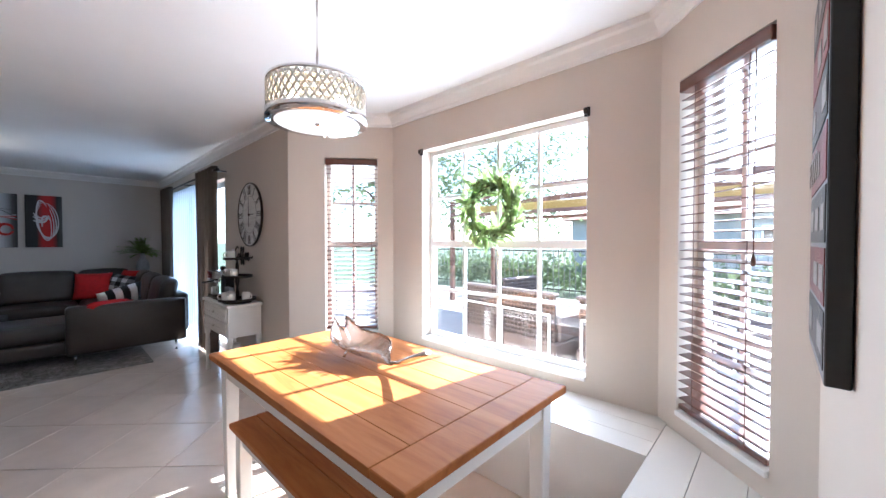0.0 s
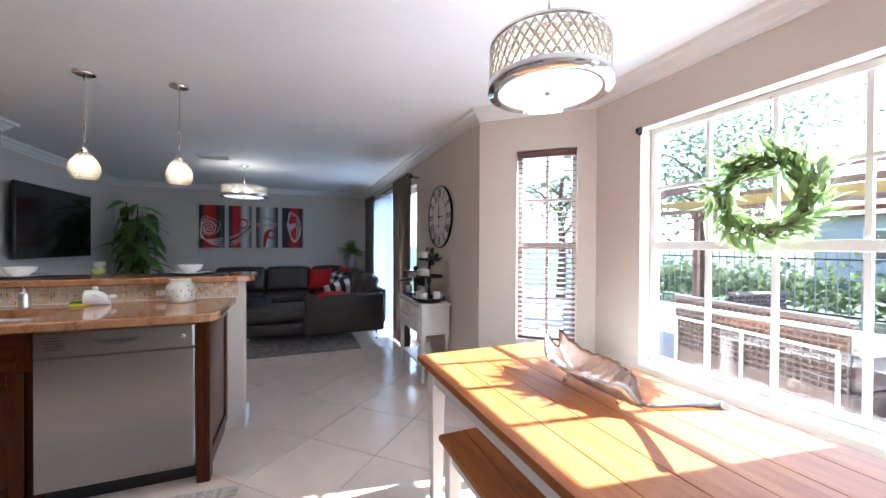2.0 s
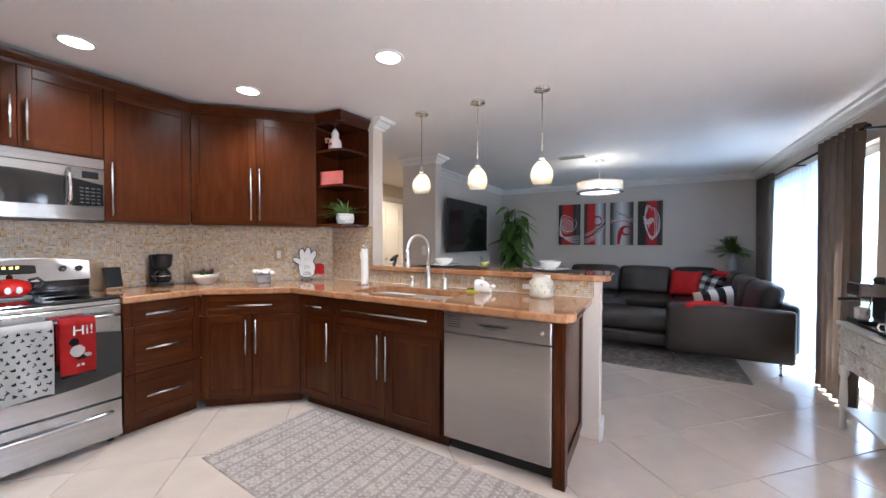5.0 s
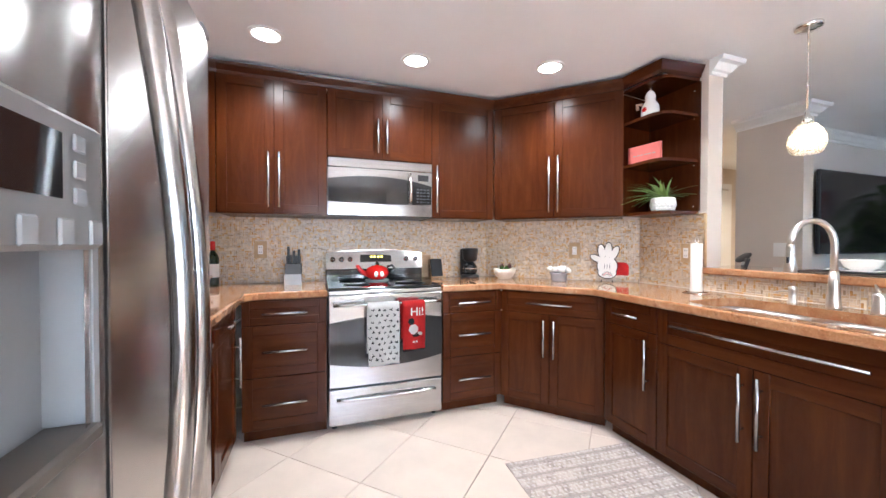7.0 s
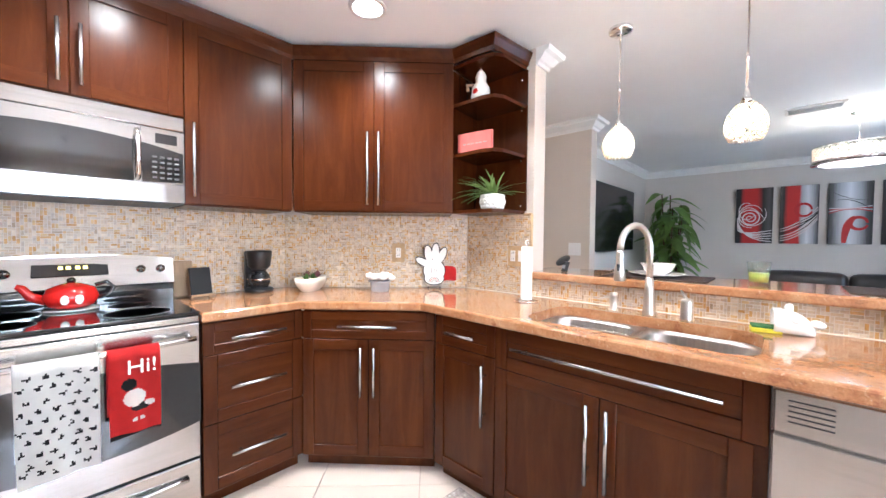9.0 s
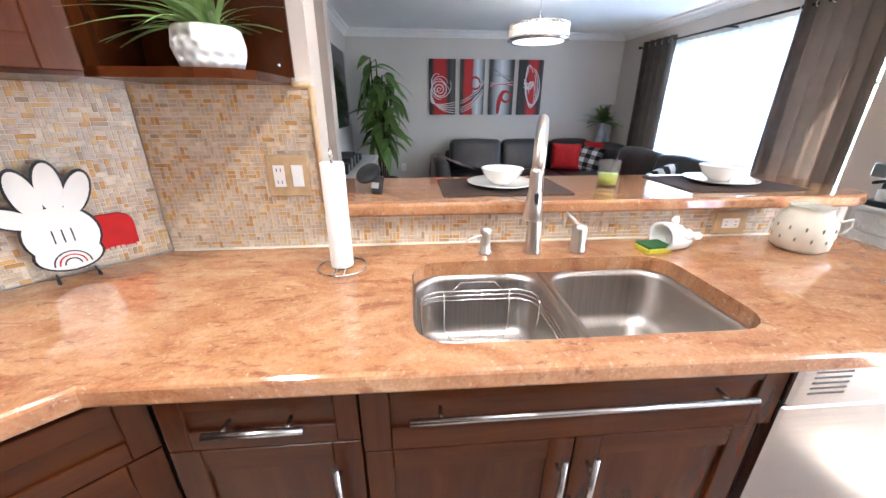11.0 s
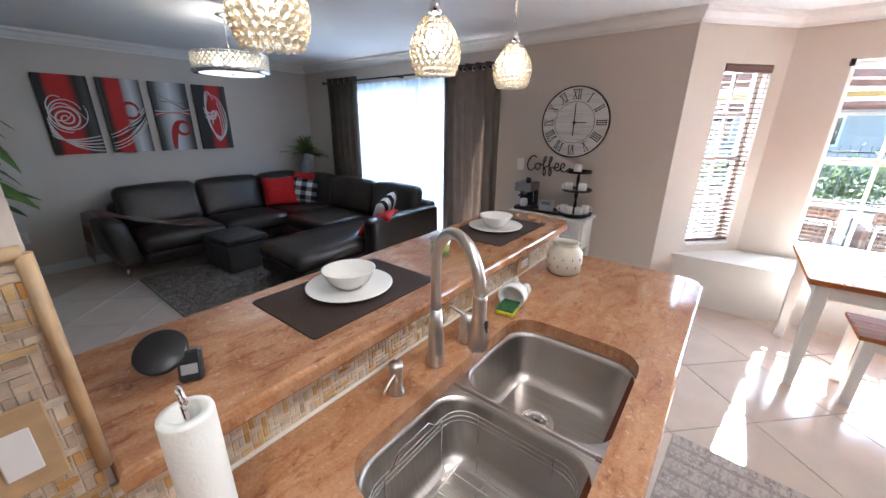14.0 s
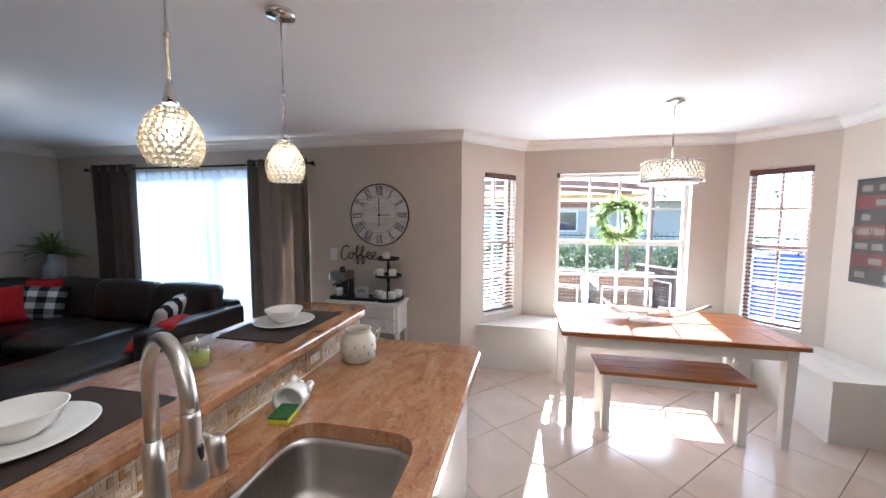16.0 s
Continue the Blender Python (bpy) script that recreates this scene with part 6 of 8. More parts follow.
plate(pose(-3.93, LY - 0.001, 1.16), 0.075, 0.12, [(0, "switch")], "white light switch plate on the wall")
plate(pose(PX + 0.001, -1.72, 0.42, 0, 0, 90), 0.075, 0.12, [(0, "outlet")], "white electrical outlet plate low on the wall")
plate(pose(-4.299, -2.24, 1.16, 0, 0, 90), 0.12, 0.12, [(-0.025, "switch"), (0.025, "switch")], "white double light switch plate")
# hall door far behind
hd_ = tagged(new("door_2"), "white six-panel hall door, closed", "door", "", "structure")
hd_.matrix_world = pose(-6.08, -4.098, 0)
part("leaf", B(-0.42, 0.42, 0.0, 0.03, 0.01, 2.03, 0.002), M_TRIM, hd_)
for x in (-0.2, 0.2):
    for z0, z1 in ((0.2, 0.75), (0.85, 1.5), (1.6, 1.9)):
        part("panel", B(x - 0.13, x + 0.13, 0.03, 0.036, z0, z1, 0.004), M_TRIM, hd_)
for a in ((-0.50, -0.42, 0, 2.05), (0.42, 0.50, 0, 2.05), (-0.50, 0.50, 2.05, 2.13)):
    part("casing", B(a[0], a[1], 0.0, 0.02, a[2], a[3], 0.003), M_TRIM, hd_)
part("knob", sphere((0.34, 0.06, 0.95), 0.025, seg=12), M_NICKEL, hd_)


# ---- dining nook ----
tb = thing("dining_table", (-0.9275, 1.3225, 0), "farmhouse dining table, honey pine top, white legs", "table")
TW, TD, TZ = 0.7615, 0.4255, 0.727
for i, (a, b) in enumerate(((-TW, -TW + 0.14), (TW - 0.14, TW))):
    part("breadboard_end", B(a, b, -TD, TD, TZ - 0.03, TZ, 0.003), M_TABLE, tb)
ys = [-TD + 2 * TD * k / 6 for k in range(7)]
for a, b in zip(ys, ys[1:]):
    part("plank", B(-TW + 0.1415, TW - 0.1415, a + 0.0008, b - 0.0008, TZ - 0.03, TZ, 0.0014), M_TABLE, tb)
part("apron", B(-TW + 0.10, TW - 0.10, -TD + 0.05, -TD + 0.07, TZ - 0.115, TZ - 0.03), M_WHITEP, tb)
part("apron", B(-TW + 0.10, TW - 0.10, TD - 0.07, TD - 0.05, TZ - 0.115, TZ - 0.03), M_WHITEP, tb)
part("apron", B(-TW + 0.05, -TW + 0.07, -TD + 0.10, TD - 0.10, TZ - 0.115, TZ - 0.03), M_WHITEP, tb)
part("apron", B(TW - 0.07, TW - 0.05, -TD + 0.10, TD - 0.10, TZ - 0.115, TZ - 0.03), M_WHITEP, tb)
for sx in (-1, 1):
    for sy in (-1, 1):
        bm = bmesh.new()
        x, y = sx * (TW - 0.075), sy * (TD - 0.075)
        lo = [bm.verts.new((x + a * 0.024, y + b * 0.024, 0)) for a, b in ((-1, -1), (1, -1), (1, 1), (-1, 1))]
        hi = [bm.verts.new((x + a * 0.034, y + b * 0.034, TZ - 0.03)) for a, b in ((-1, -1), (1, -1), (1, 1), (-1, 1))]
        for k in range(4):
            bm.faces.new((lo[k], lo[(k + 1) % 4], hi[(k + 1) % 4], hi[k]))
        bm.faces.new(lo[::-1])
        bm.faces.new(hi)
        bmesh.ops.bevel(bm, geom=list(bm.edges), offset=0.003, segments=1, affect="EDGES")
        part("leg", bm, M_WHITEP, tb)
bn = thing("pine_bench", (-0.935, 1.085, 0), "farmhouse bench with honey pine seat, white legs", "bench")
BW, BD, BZ = 0.485, 0.178, 0.455
for a, b in ((-BD, -0.062), (-0.060, 0.060), (0.062, BD)):
    part("seat_plank", B(-BW, BW, a, b, BZ - 0.025, BZ, 0.003), M_TABLE, bn)
part("apron", B(-BW + 0.06, BW - 0.06, -BD + 0.03, -BD + 0.048, BZ - 0.09, BZ - 0.025), M_WHITEP, bn)
part("apron", B(-BW + 0.06, BW - 0.06, BD - 0.048, BD - 0.03, BZ - 0.09, BZ - 0.025), M_WHITEP, bn)
for sx in (-1, 1):
    for sy in (-1, 1):
        x, y = sx * (BW - 0.055), sy * (BD - 0.045)
        part("leg", B(x - 0.027, x + 0.027, y - 0.027, y + 0.027, 0, BZ - 0.025, 0.003), M_WHITEP, bn)

# built-in banquette
M_SEAT = mat("banquette_white", (0.80, 0.76, 0.70), 0.25, vary=0.03, scale=3, coat=0.15)


def banquette(front, seat, label, boards=()):
    th = thing("window_bench", (0, 0, 0), label, "bench", "built-in window benches")
    part("base", prism(front, 0, 0.425), M_SEAT, th)
    for poly in boards or [seat]:
        part("seat_board", prism(poly, 0.425, 0.455), M_SEAT, th)
    return th


g = 0.004
slant = lambda x: 1.846 + (EX - g - x) * 0.951
banquette([(-2.46, 1.872), (-1.66, 1.872), (-1.66, 2.34), (-1.985, 2.325), (-2.42, 1.88)], [(-2.50, 1.845), (-1.64, 1.845), (-1.64, 2.338), (-1.978, 2.332), (-2.452, 1.848)], "white built-in window bench under the narrow window")
banquette([(-1.655, 1.97), (0.10, 1.97), (0.10, 2.34), (-1.655, 2.34)], [(-1.637, 1.945), (0.075, 1.945), (0.075, 2.341), (-1.637, 2.341)], "white built-in window bench below the large window", [[(-1.637, a), (0.075, a), (0.075, b), (-1.637, b)] for a, b in ((1.945, 2.074), (2.077, 2.206), (2.209, 2.341))])
banquette([(0.10, 1.10), (EX - g, 1.10), (EX - g, 1.84), (0.105, 2.255), (0.105, 1.95)], [(0.078, 1.075), (EX - g, 1.075), (EX - g, 1.846), (0.08, 2.285)], "white built-in bench along the painted wall", [[(a, 1.075), (b, 1.075), (b, slant(b)), (a, slant(a))] for a, b in ((0.078, 0.228), (0.231, 0.381), (0.384, EX - g))])

# leaf-shaped bowl
bw = thing("leaf_bowl", pose(-1.0, 1.39, TZ + 0.024, 0, 0, -8) @ Matrix.Diagonal((1.14, 1.14, 0.86, 1)), "polished silver leaf-shaped bowl with curling stem", "bowl")
bm = bmesh.new()
n, mN = 28, 14
g_ = []
for i in range(n + 1):
    t = i / n
    half = 0.115 * math.sin(math.pi * min(1, 0.05 + 0.93 * t)) ** 0.75
    row = []
    for j in range(mN + 1):
        s = 2 * j / mN - 1
        x = -0.24 + 0.44 * t
        rise = 0.075 * abs(s) ** 1.8 + 0.10 * max(0, 0.28 - t) ** 2 * 12 + 0.30 * max(0, t - 0.82) ** 2
        rip = 0.006 * math.sin(t * 62 - abs(s) * 7) * min(1, abs(s) * 1.6)
        row.append(bm.verts.new((x - 0.05 * abs(s), s * half, rise + rip)))
    g_.append(row)
for i in range(n):
    for j in range(mN):
        bm.faces.new((g_[i][j], g_[i + 1][j], g_[i + 1][j + 1], g_[i][j + 1])).smooth = True
bmesh.ops.solidify(bm, geom=bm.faces, thickness=0.003)
M_SILVER = mat("polished_silver", (0.84, 0.81, 0.77), 0.18, 1.0, vary=0.04)
part("leaf", bm, M_SILVER, bw)
part("stem", tube([(0.16, 0, 0.012), (0.24, 0.005, 0.04), (0.32, 0.015, 0.09), (0.40, 0.02, 0.14)], 0.009, 8, taper=0.014), M_SILVER, bw)
for x, y in ((-0.10, 0.05), (-0.10, -0.05), (0.08, 0.0)):
    part("foot", tube([(x, y, 0.01), (x * 1.1, y * 1.2, -0.028)], 0.006, 6), M_SILVER, bw)

# wreath in the window
random.seed(5)
wr = thing("leaf_wreath", pose(-0.985, 2.40, 1.52), "green leaf wreath hanging on the window", "wreath")
part("ring", tube([(0.17 * math.cos(a), 0, 0.17 * math.sin(a)) for a in [2 * math.pi * k / 24 for k in range(24)]], 0.012, 6, closed=True), M_STEM, wr)
part("hanger", tube([(0, 0, 0.17), (0, 0.03, 0.30), (0, 0.035, 0.48)], 0.002, 4), M_STEM, wr)
WL = [leaf_mesh("leaf", 0.11, 0.040, M_LEAF2, 0.3, 5), leaf_mesh("leaf", 0.095, 0.034, M_BLADE, 0.35, 5), leaf_mesh("leaf", 0.085, 0.030, M_LEAF2, 0.1, 4)]
for k in range(420):
    a = 2 * math.pi * random.random()
    r = 0.175 + random.uniform(-0.05, 0.06)
    out = random.uniform(-45, 75)
    m = Matrix.Translation((r * math.cos(a), random.uniform(-0.05, 0.015), r * math.sin(a))) @ Matrix.Rotation(-a - radians(90) + radians(out) * (1 if k % 5 else -1.4), 4, "Y") @ pose(0, 0, 0, random.uniform(-60, 60), random.uniform(-20, 10), random.uniform(-25, 10))
    add_leaf(WL[k % 3], m, wr)

# framed word board on the east wall
sg = thing("word_board", (EX - 0.002, 1.44, 1.46), "dark red and black framed kitchen word board", "sign")
part("frame", B(-0.032, 0, -0.22, 0.18, -0.397, 0.385, 0.002), M_BPLAST, sg)
part("glazing", B(-0.0385, -0.0372, -0.205, 0.165, -0.385, 0.37), M_GLASS, sg, "glossy glass front")
M_SIGNR = mat("sign_dull_red", (0.20, 0.035, 0.03), 0.6, vary=0.2)
M_SIGNK = mat("sign_charcoal", (0.05, 0.045, 0.042), 0.6, vary=0.2)
M_SIGNW = mat("sign_cream", (0.27, 0.24, 0.21), 0.6, vary=0.1)
for k in range(7):
    z = 0.365 - k * 0.107
    part("band", B(-0.0335, -0.032, -0.205, 0.165, z - 0.098, z, 0.0), M_SIGNR if k % 2 else M_SIGNK, sg)
    for q in range(3):
        w_ = (0.10, 0.07, 0.085)[(k + q) % 3]
        y0 = -0.195 + q * 0.12
        if (k + q) % 4 != 3:
            part("lettering", B(-0.0345, -0.0335, y0, y0 + w_, z - 0.075, z - 0.03), M_SIGNW, sg)
tx = text_part("FOOD", 0.085, pose(-0.0352, 0.07, -0.005, 90, 0, -90), M_SIGNW, sg, "lettering_word", "cream lettering FOOD", 0.0006)


# ---- lamps ----
BEADS = {}


def bead_shade(parent, rings, r, wire_r, wire_z, label):
    """A hoop that carries beads on rings of (radius, z, count, phase)."""
    hoop = part("bead_shade", tube([(wire_r * math.cos(a), wire_r * math.sin(a), wire_z) for a in [2 * math.pi * k / 30 for k in range(30)]], 0.0012, 4, closed=True), M_CHROME, parent, label)
    if r not in BEADS:
        bm = bmesh.new()
        bmesh.ops.create_icosphere(bm, subdivisions=2, radius=r)
        for f in bm.faces:
            f.smooth = True
        BEADS[r] = mesh_of("bead", bm, M_CRYSTAL)
    for R_, z, n, ph in rings:
        for i in range(n):
            a = 2 * math.pi * (i + ph) / n
            o = new("bead", BEADS[r])
            o.parent = hoop
            o.location = (R_ * math.cos(a), R_ * math.sin(a), z)
    return hoop


def pendant():
    th = thing("pendant_lamp", (0, 0, 0), "crystal-bead globe pendant lamp on a chrome rod", "pendant lamp", "bar pendants")
    part("canopy", lathe([(0.0, 0.0), (0.060, 0.0), (0.060, -0.012), (0.054, -0.020), (0.014, -0.026), (0.0, -0.026)], 28), M_CHROME, th)
    part("rod", lathe([(0.0045, -0.02), (0.0045, -0.30), (0.0065, -0.30), (0.0065, -0.33), (0.0045, -0.33), (0.0045, -0.46)], 10), M_CHROME, th)
    part("cap", lathe([(0.0065, -0.445), (0.010, -0.462), (0.014, -0.482), (0.022, -0.506), (0.019, -0.510)], 18), M_CHROME, th)
    rings = []
    for k in range(11):
        t = k / 10
        z = -0.528 - 0.143 * t
        rr = 0.071 * math.sin(math.pi * (0.13 + 0.60 * t)) ** 0.85
        rings.append((rr, z, max(8, int(2 * math.pi * rr / 0.0185)), 0.5 * (k % 2)))
    bead_shade(th, rings, 0.0092, 0.070, -0.60, "globe of clear crystal beads")
    part("bulb", sphere((0, 0, -0.585), 0.026, seg=16, scale=(1, 1, 1.25)), M_BULB, th)
    return th


p0 = pendant()
PEND = [(-2.968, -1.444), (-2.968, -0.919), (-2.968, -0.415)]
p0.matrix_world = pose(*PEND[0], CEIL - 0.001)
for x, y in PEND[1:]:
    copy_thing(p0, pose(x, y, CEIL - 0.001))

def drum_lamp(name, at, r, zb, h, label, n):
    """Drum chandelier: bead lattice between chrome hoops over a frosted plate."""
    th = thing(name, (*at, CEIL - 0.001), label, "chandelier")
    z0 = zb - CEIL
    part("canopy", lathe([(0.0, 0.0), (0.062, 0.0), (0.062, -0.015), (0.012, -0.026), (0, -0.026)], 28), M_CHROME, th)
    part("rod", lathe([(0.005, -0.02), (0.005, z0 + h - 0.01)], 10), M_CHROME, th)
    for z, hh, rr in ((z0 + h - 0.012, 0.012, 0.003), (z0, 0.028, 0.008)):
        part("hoop", lathe([(r - 0.004, z), (r + rr, z), (r + rr, z + hh), (r - 0.004, z + hh), (r - 0.004, z)], 56), M_CHROME, th)
    part("inner_ring", lathe([(r * 0.86, z0 - 0.002), (r + 0.006, z0 - 0.002), (r + 0.006, z0 + 0.004), (r * 0.86, z0 + 0.004), (r * 0.86, z0 - 0.002)], 56), M_CHROME, th)
    part("diffuser", lathe([(0.0, z0 + 0.001), (r * 0.86, z0 + 0.001), (r * 0.86, z0 + 0.006), (0.0, z0 + 0.006)], 48), M_DIFF, th, "frosted glass bottom plate, lit")
    part("finial", lathe([(0.0, z0 - 0.012), (0.010, z0 - 0.010), (0.012, z0 - 0.002), (0.012, z0 + 0.001)], 12), M_CHROME, th)
    for k in range(3):
        a = 2.094 * k
        part("arm", tube([(0, 0, z0 + h + 0.01), (r * 0.98 * math.cos(a), r * 0.98 * math.sin(a), z0 + h - 0.006)], 0.003, 6), M_CHROME, th)
    lat = bmesh.new()
    rows = 5
    dz = (h - 0.042) / rows
    for i in range(n):
        for s in (-1, 1):
            pts = [(r * math.cos(2 * math.pi * (i + s * 0.5 * k) / n), r * math.sin(2 * math.pi * (i + s * 0.5 * k) / n), z0 + 0.028 + dz * k) for k in range(rows + 1)]
            tube(pts, 0.0034, 5, lat)
    part("lattice", lat, M_NICKEL, th, "diagonal chrome lattice")
    bead_shade(th, [(r - 0.006, z0 + 0.028 + dz * k, n, 0.5 * ((k + 1) % 2)) for k in range(1, rows)], round(dz * 0.42, 5), r - 0.012, z0 + h - 0.014, "clear crystal beads")
    part("liner", lathe([(r - 0.03, z0 + 0.01), (r - 0.03, z0 + h - 0.02)], 40), M_LINER, th)
    for k in range(3):
        a = 2.094 * k + 0.5
        part("bulb", sphere((0.10 * math.cos(a), 0.10 * math.sin(a), z0 + h * 0.5), 0.028, seg=12, scale=(1, 1, 1.2)), M_BULB, th)
    return th


M_LINER = sheer_mat("white_organza", (0.72, 0.67, 0.60), 0.6)
DRUM = (-0.96, 1.115)
drum_lamp("dining_chandelier", DRUM, 0.193, 1.793, 0.155, "round chrome and crystal drum chandelier over the table", 40)
lamp("chandelier_glow", "POINT", pose(*DRUM, 1.87), 0.2, WARM, radius=0.10)
LDR = (-5.62, -0.33)
drum_lamp("living_room_chandelier", LDR, 0.285, 1.935, 0.15, "round crystal drum light on the living room ceiling", 44)
lamp("chandelier_glow", "POINT", pose(*LDR, 1.98), 0.5, (1.0, 0.93, 0.84), radius=0.10)


def downlight(x, y, power=3.9, tint=(1.0, 0.91, 0.80)):
    th = thing("recessed_light", (x, y, CEIL), "white recessed ceiling downlight, lit", "downlight", "recessed lights")
    part("trim_ring", lathe([(0.070, -0.0005), (0.092, -0.0005), (0.090, -0.006), (0.072, -0.008), (0.070, -0.0005)], 32), M_TRIM, th)
    part("lens", lathe([(0.0, -0.003), (0.070, -0.003), (0.070, -0.001), (0, -0.001)], 28), M_DOWNL, th)
    lamp("downlight_beam", "SPOT", pose(x, y, CEIL - 0.03), power, tint, radius=0.06, spot=radians(150))


for x, y in ((-0.24, -2.50), (-1.10, -2.50), (-1.955, -2.29), (-2.08, -1.10)):
    downlight(x, y)
downlight(-5.7, -3.4, 8, (1.0, 0.72, 0.42))
vt = thing("ceiling_vent", (-5.24, -0.62, CEIL - 0.001), "white slatted air vent in the ceiling", "vent")
part("backing", B(-0.09, 0.09, -0.17, 0.17, -0.003, 0), M_GPLAST, vt)
for a in ((-0.10, -0.08, -0.18, 0.18), (0.08, 0.10, -0.18, 0.18), (-0.08, 0.08, -0.18, -0.16), (-0.08, 0.08, 0.16, 0.18)):
    part("frame", B(*a, -0.012, 0, 0.002), M_TRIM, vt)
for k in range(8):
    bm = B(-0.008, 0.008, -0.16, 0.16, -0.0008, 0.0008)
    bm.transform(pose(-0.066 + k * 0.019, 0, -0.007, 0, 35, 0))
    part("slat", bm, M_TRIM, vt)

# ---- on the breakfast bar ----
BT = 1.062
for yc, (y0, y1) in ((-1.255, (-1.49, -1.03)), (-0.365, (-0.60, -0.135))):
    th = thing("placemat", pose(-3.028, (y0 + y1) / 2, BT + 0.0005), "dark brown woven placemat on the bar", "placemat", "bar place settings")
    part("mat", prism(round_rect(-0.155, 0.155, (y0 - y1) / 2, (y1 - y0) / 2, 0.012), 0, 0.003), mat("dark_brown_weave", (0.050, 0.030, 0.022), 0.75, vary=0.15, scale=90, bump=0.4, bscale=500) if yc < -1 else bpy.data.materials["dark_brown_weave"], th)
    th = thing("dinner_plate", pose(-3.035, yc, BT + 0.004), "white oval dinner plate on the placemat", "plate", "bar place settings")
    bm = lathe([(0.0, 0.0), (0.075, 0.0), (0.09, 0.004), (0.128, 0.014), (0.131, 0.017), (0.127, 0.018), (0.09, 0.009), (0.0, 0.007)], 40)
    part("disc", bm, M_WHITEC, th)
    th = thing("soup_bowl", pose(-3.035, yc, BT + 0.012), "white ceramic bowl standing on a plate", "bowl", "bar place settings")
    part("shell", lathe([(0.0, 0.0), (0.036, 0.0), (0.040, 0.006), (0.062, 0.022), (0.079, 0.055), (0.081, 0.058), (0.077, 0.058), (0.058, 0.026), (0.03, 0.011), (0, 0.010)], 40), M_WHITEC, th)
M_TUMB = glass_mat("thin_glass", (0.88, 0.92, 0.92))
M_TUMB.node_tree.nodes["Mix Shader"].inputs[0].default_value = 0.16
cn = thing("glass_candle", pose(-2.99, -0.86, BT), "green wax candle in a clear glass tumbler", "candle")
part("tumbler", lathe([(0.0, 0.0), (0.034, 0.0), (0.042, 0.10), (0.040, 0.10), (0.032, 0.012), (0, 0.010)], 28), M_TUMB, cn).visible_shadow = False
part("wax", lathe([(0.0, 0.013), (0.0315, 0.013), (0.0355, 0.052), (0.0, 0.052)], 24), mat("lime_wax", (0.45, 0.48, 0.08), 0.4, vary=0.08), cn)
part("wick", tube([(0, 0, 0.052), (0, 0, 0.066)], 0.0015, 5), M_BPLAST, cn)
dt = thing("round_speaker", pose(-2.975, -1.74, BT), "round black gadget leaning on its stand", "speaker")
bm = lathe([(0.0, 0.0), (0.042, 0.0), (0.046, 0.004), (0.046, 0.010), (0.042, 0.013), (0.0, 0.012)], 30)
bm.transform(pose(-0.012, -0.006, 0.058, 38, 0, 60))
part("disc", bm, M_BPLAST, dt)
bm = B(-0.020, 0.020, -0.010, 0.010, 0, 0.062, 0.004)
bm.transform(pose(0.035, 0.02, 0.001, -18, 0, 60))
part("stand", bm, M_BPLAST, dt)
bm = B(-0.014, 0.014, -0.0135, -0.0125, 0.016, 0.036)
bm.transform(pose(0.035, 0.02, 0.001, -18, 0, 60))
part("label_patch", bm, M_GPLAST, dt)

# ---- on the worktops ----
jr = thing("ceramic_jar", pose(-2.688, -0.338, CT), "cream pierced ceramic jar with handle", "jar")
M_CREAM = mat("cream_glaze", (0.70, 0.65, 0.53), 0.3, vary=0.08, scale=15)
part("body", lathe([(0.058, 0), (0.073, 0.012), (0.078, 0.06), (0.075, 0.10), (0.056, 0.124), (0.054, 0.138), (0.058, 0.142), (0.050, 0.142), (0.049, 0.12), (0.066, 0.09), (0.066, 0.02), (0, 0.012)], 32), M_CREAM, jr)
part("handle", tube([(0.058, 0.045, 0.105), (0.065, 0.075, 0.115), (0.06, 0.085, 0.09), (0.055, 0.065, 0.065)], 0.0035, 7), M_CREAM, jr)
for k in range(12):
    for q in range(2):
        a = 2 * math.pi * (k + 0.5 * q) / 12
        part("piercing", sphere((0.0765 * math.cos(a), 0.0765 * math.sin(a), 0.045 + 0.035 * q), 0.007, seg=8, scale=(0.45, 0.45, 1.0)), mat("piercing_shade", (0.30, 0.29, 0.22), 0.7) if k == q == 0 else bpy.data.materials["piercing_shade"], jr)
sh = thing("sponge_holder", pose(-2.715, -0.755, CT, 0, 0, 8), "white ceramic animal-shaped sponge holder", "sponge holder")
bm = bmesh.new()
rows = []
for k in range(13):
    t = k / 12
    y = -0.055 + 0.115 * t
    hw_, hh = (0.050 * (1 - 0.8 * t ** 4), 0.092 * (1 - 0.62 * t ** 3))
    rows.append([bm.verts.new((hw_ * math.cos(a), y, 0.5 * hh + 0.5 * hh * math.sin(a))) for a in [2 * math.pi * q / 20 for q in range(20)]])
rows.append([bm.verts.new((v.co.x * 0.78, -0.050, 0.046 + (v.co.z - 0.048) * 0.78)) for v in rows[0]])
rows.append([bm.verts.new((v.co.x * 0.7, -0.005, 0.046 + (v.co.z - 0.048) * 0.7)) for v in rows[0]])
for a, b in zip(rows[:12], rows[1:13]):
    for q in range(20):
        bm.faces.new((a[q], a[(q + 1) % 20], b[(q + 1) % 20], b[q])).smooth = True
for a, b in ((rows[0], rows[13]), (rows[13], rows[14])):
    for q in range(20):
        bm.faces.new((a[q], b[q], b[(q + 1) % 20], a[(q + 1) % 20])).smooth = True
bm.faces.new(rows[12])
bm.faces.new(rows[14][::-1])
bmesh.ops.recalc_face_normals(bm, faces=bm.faces)
part("body", bm, M_WHITEC, sh)
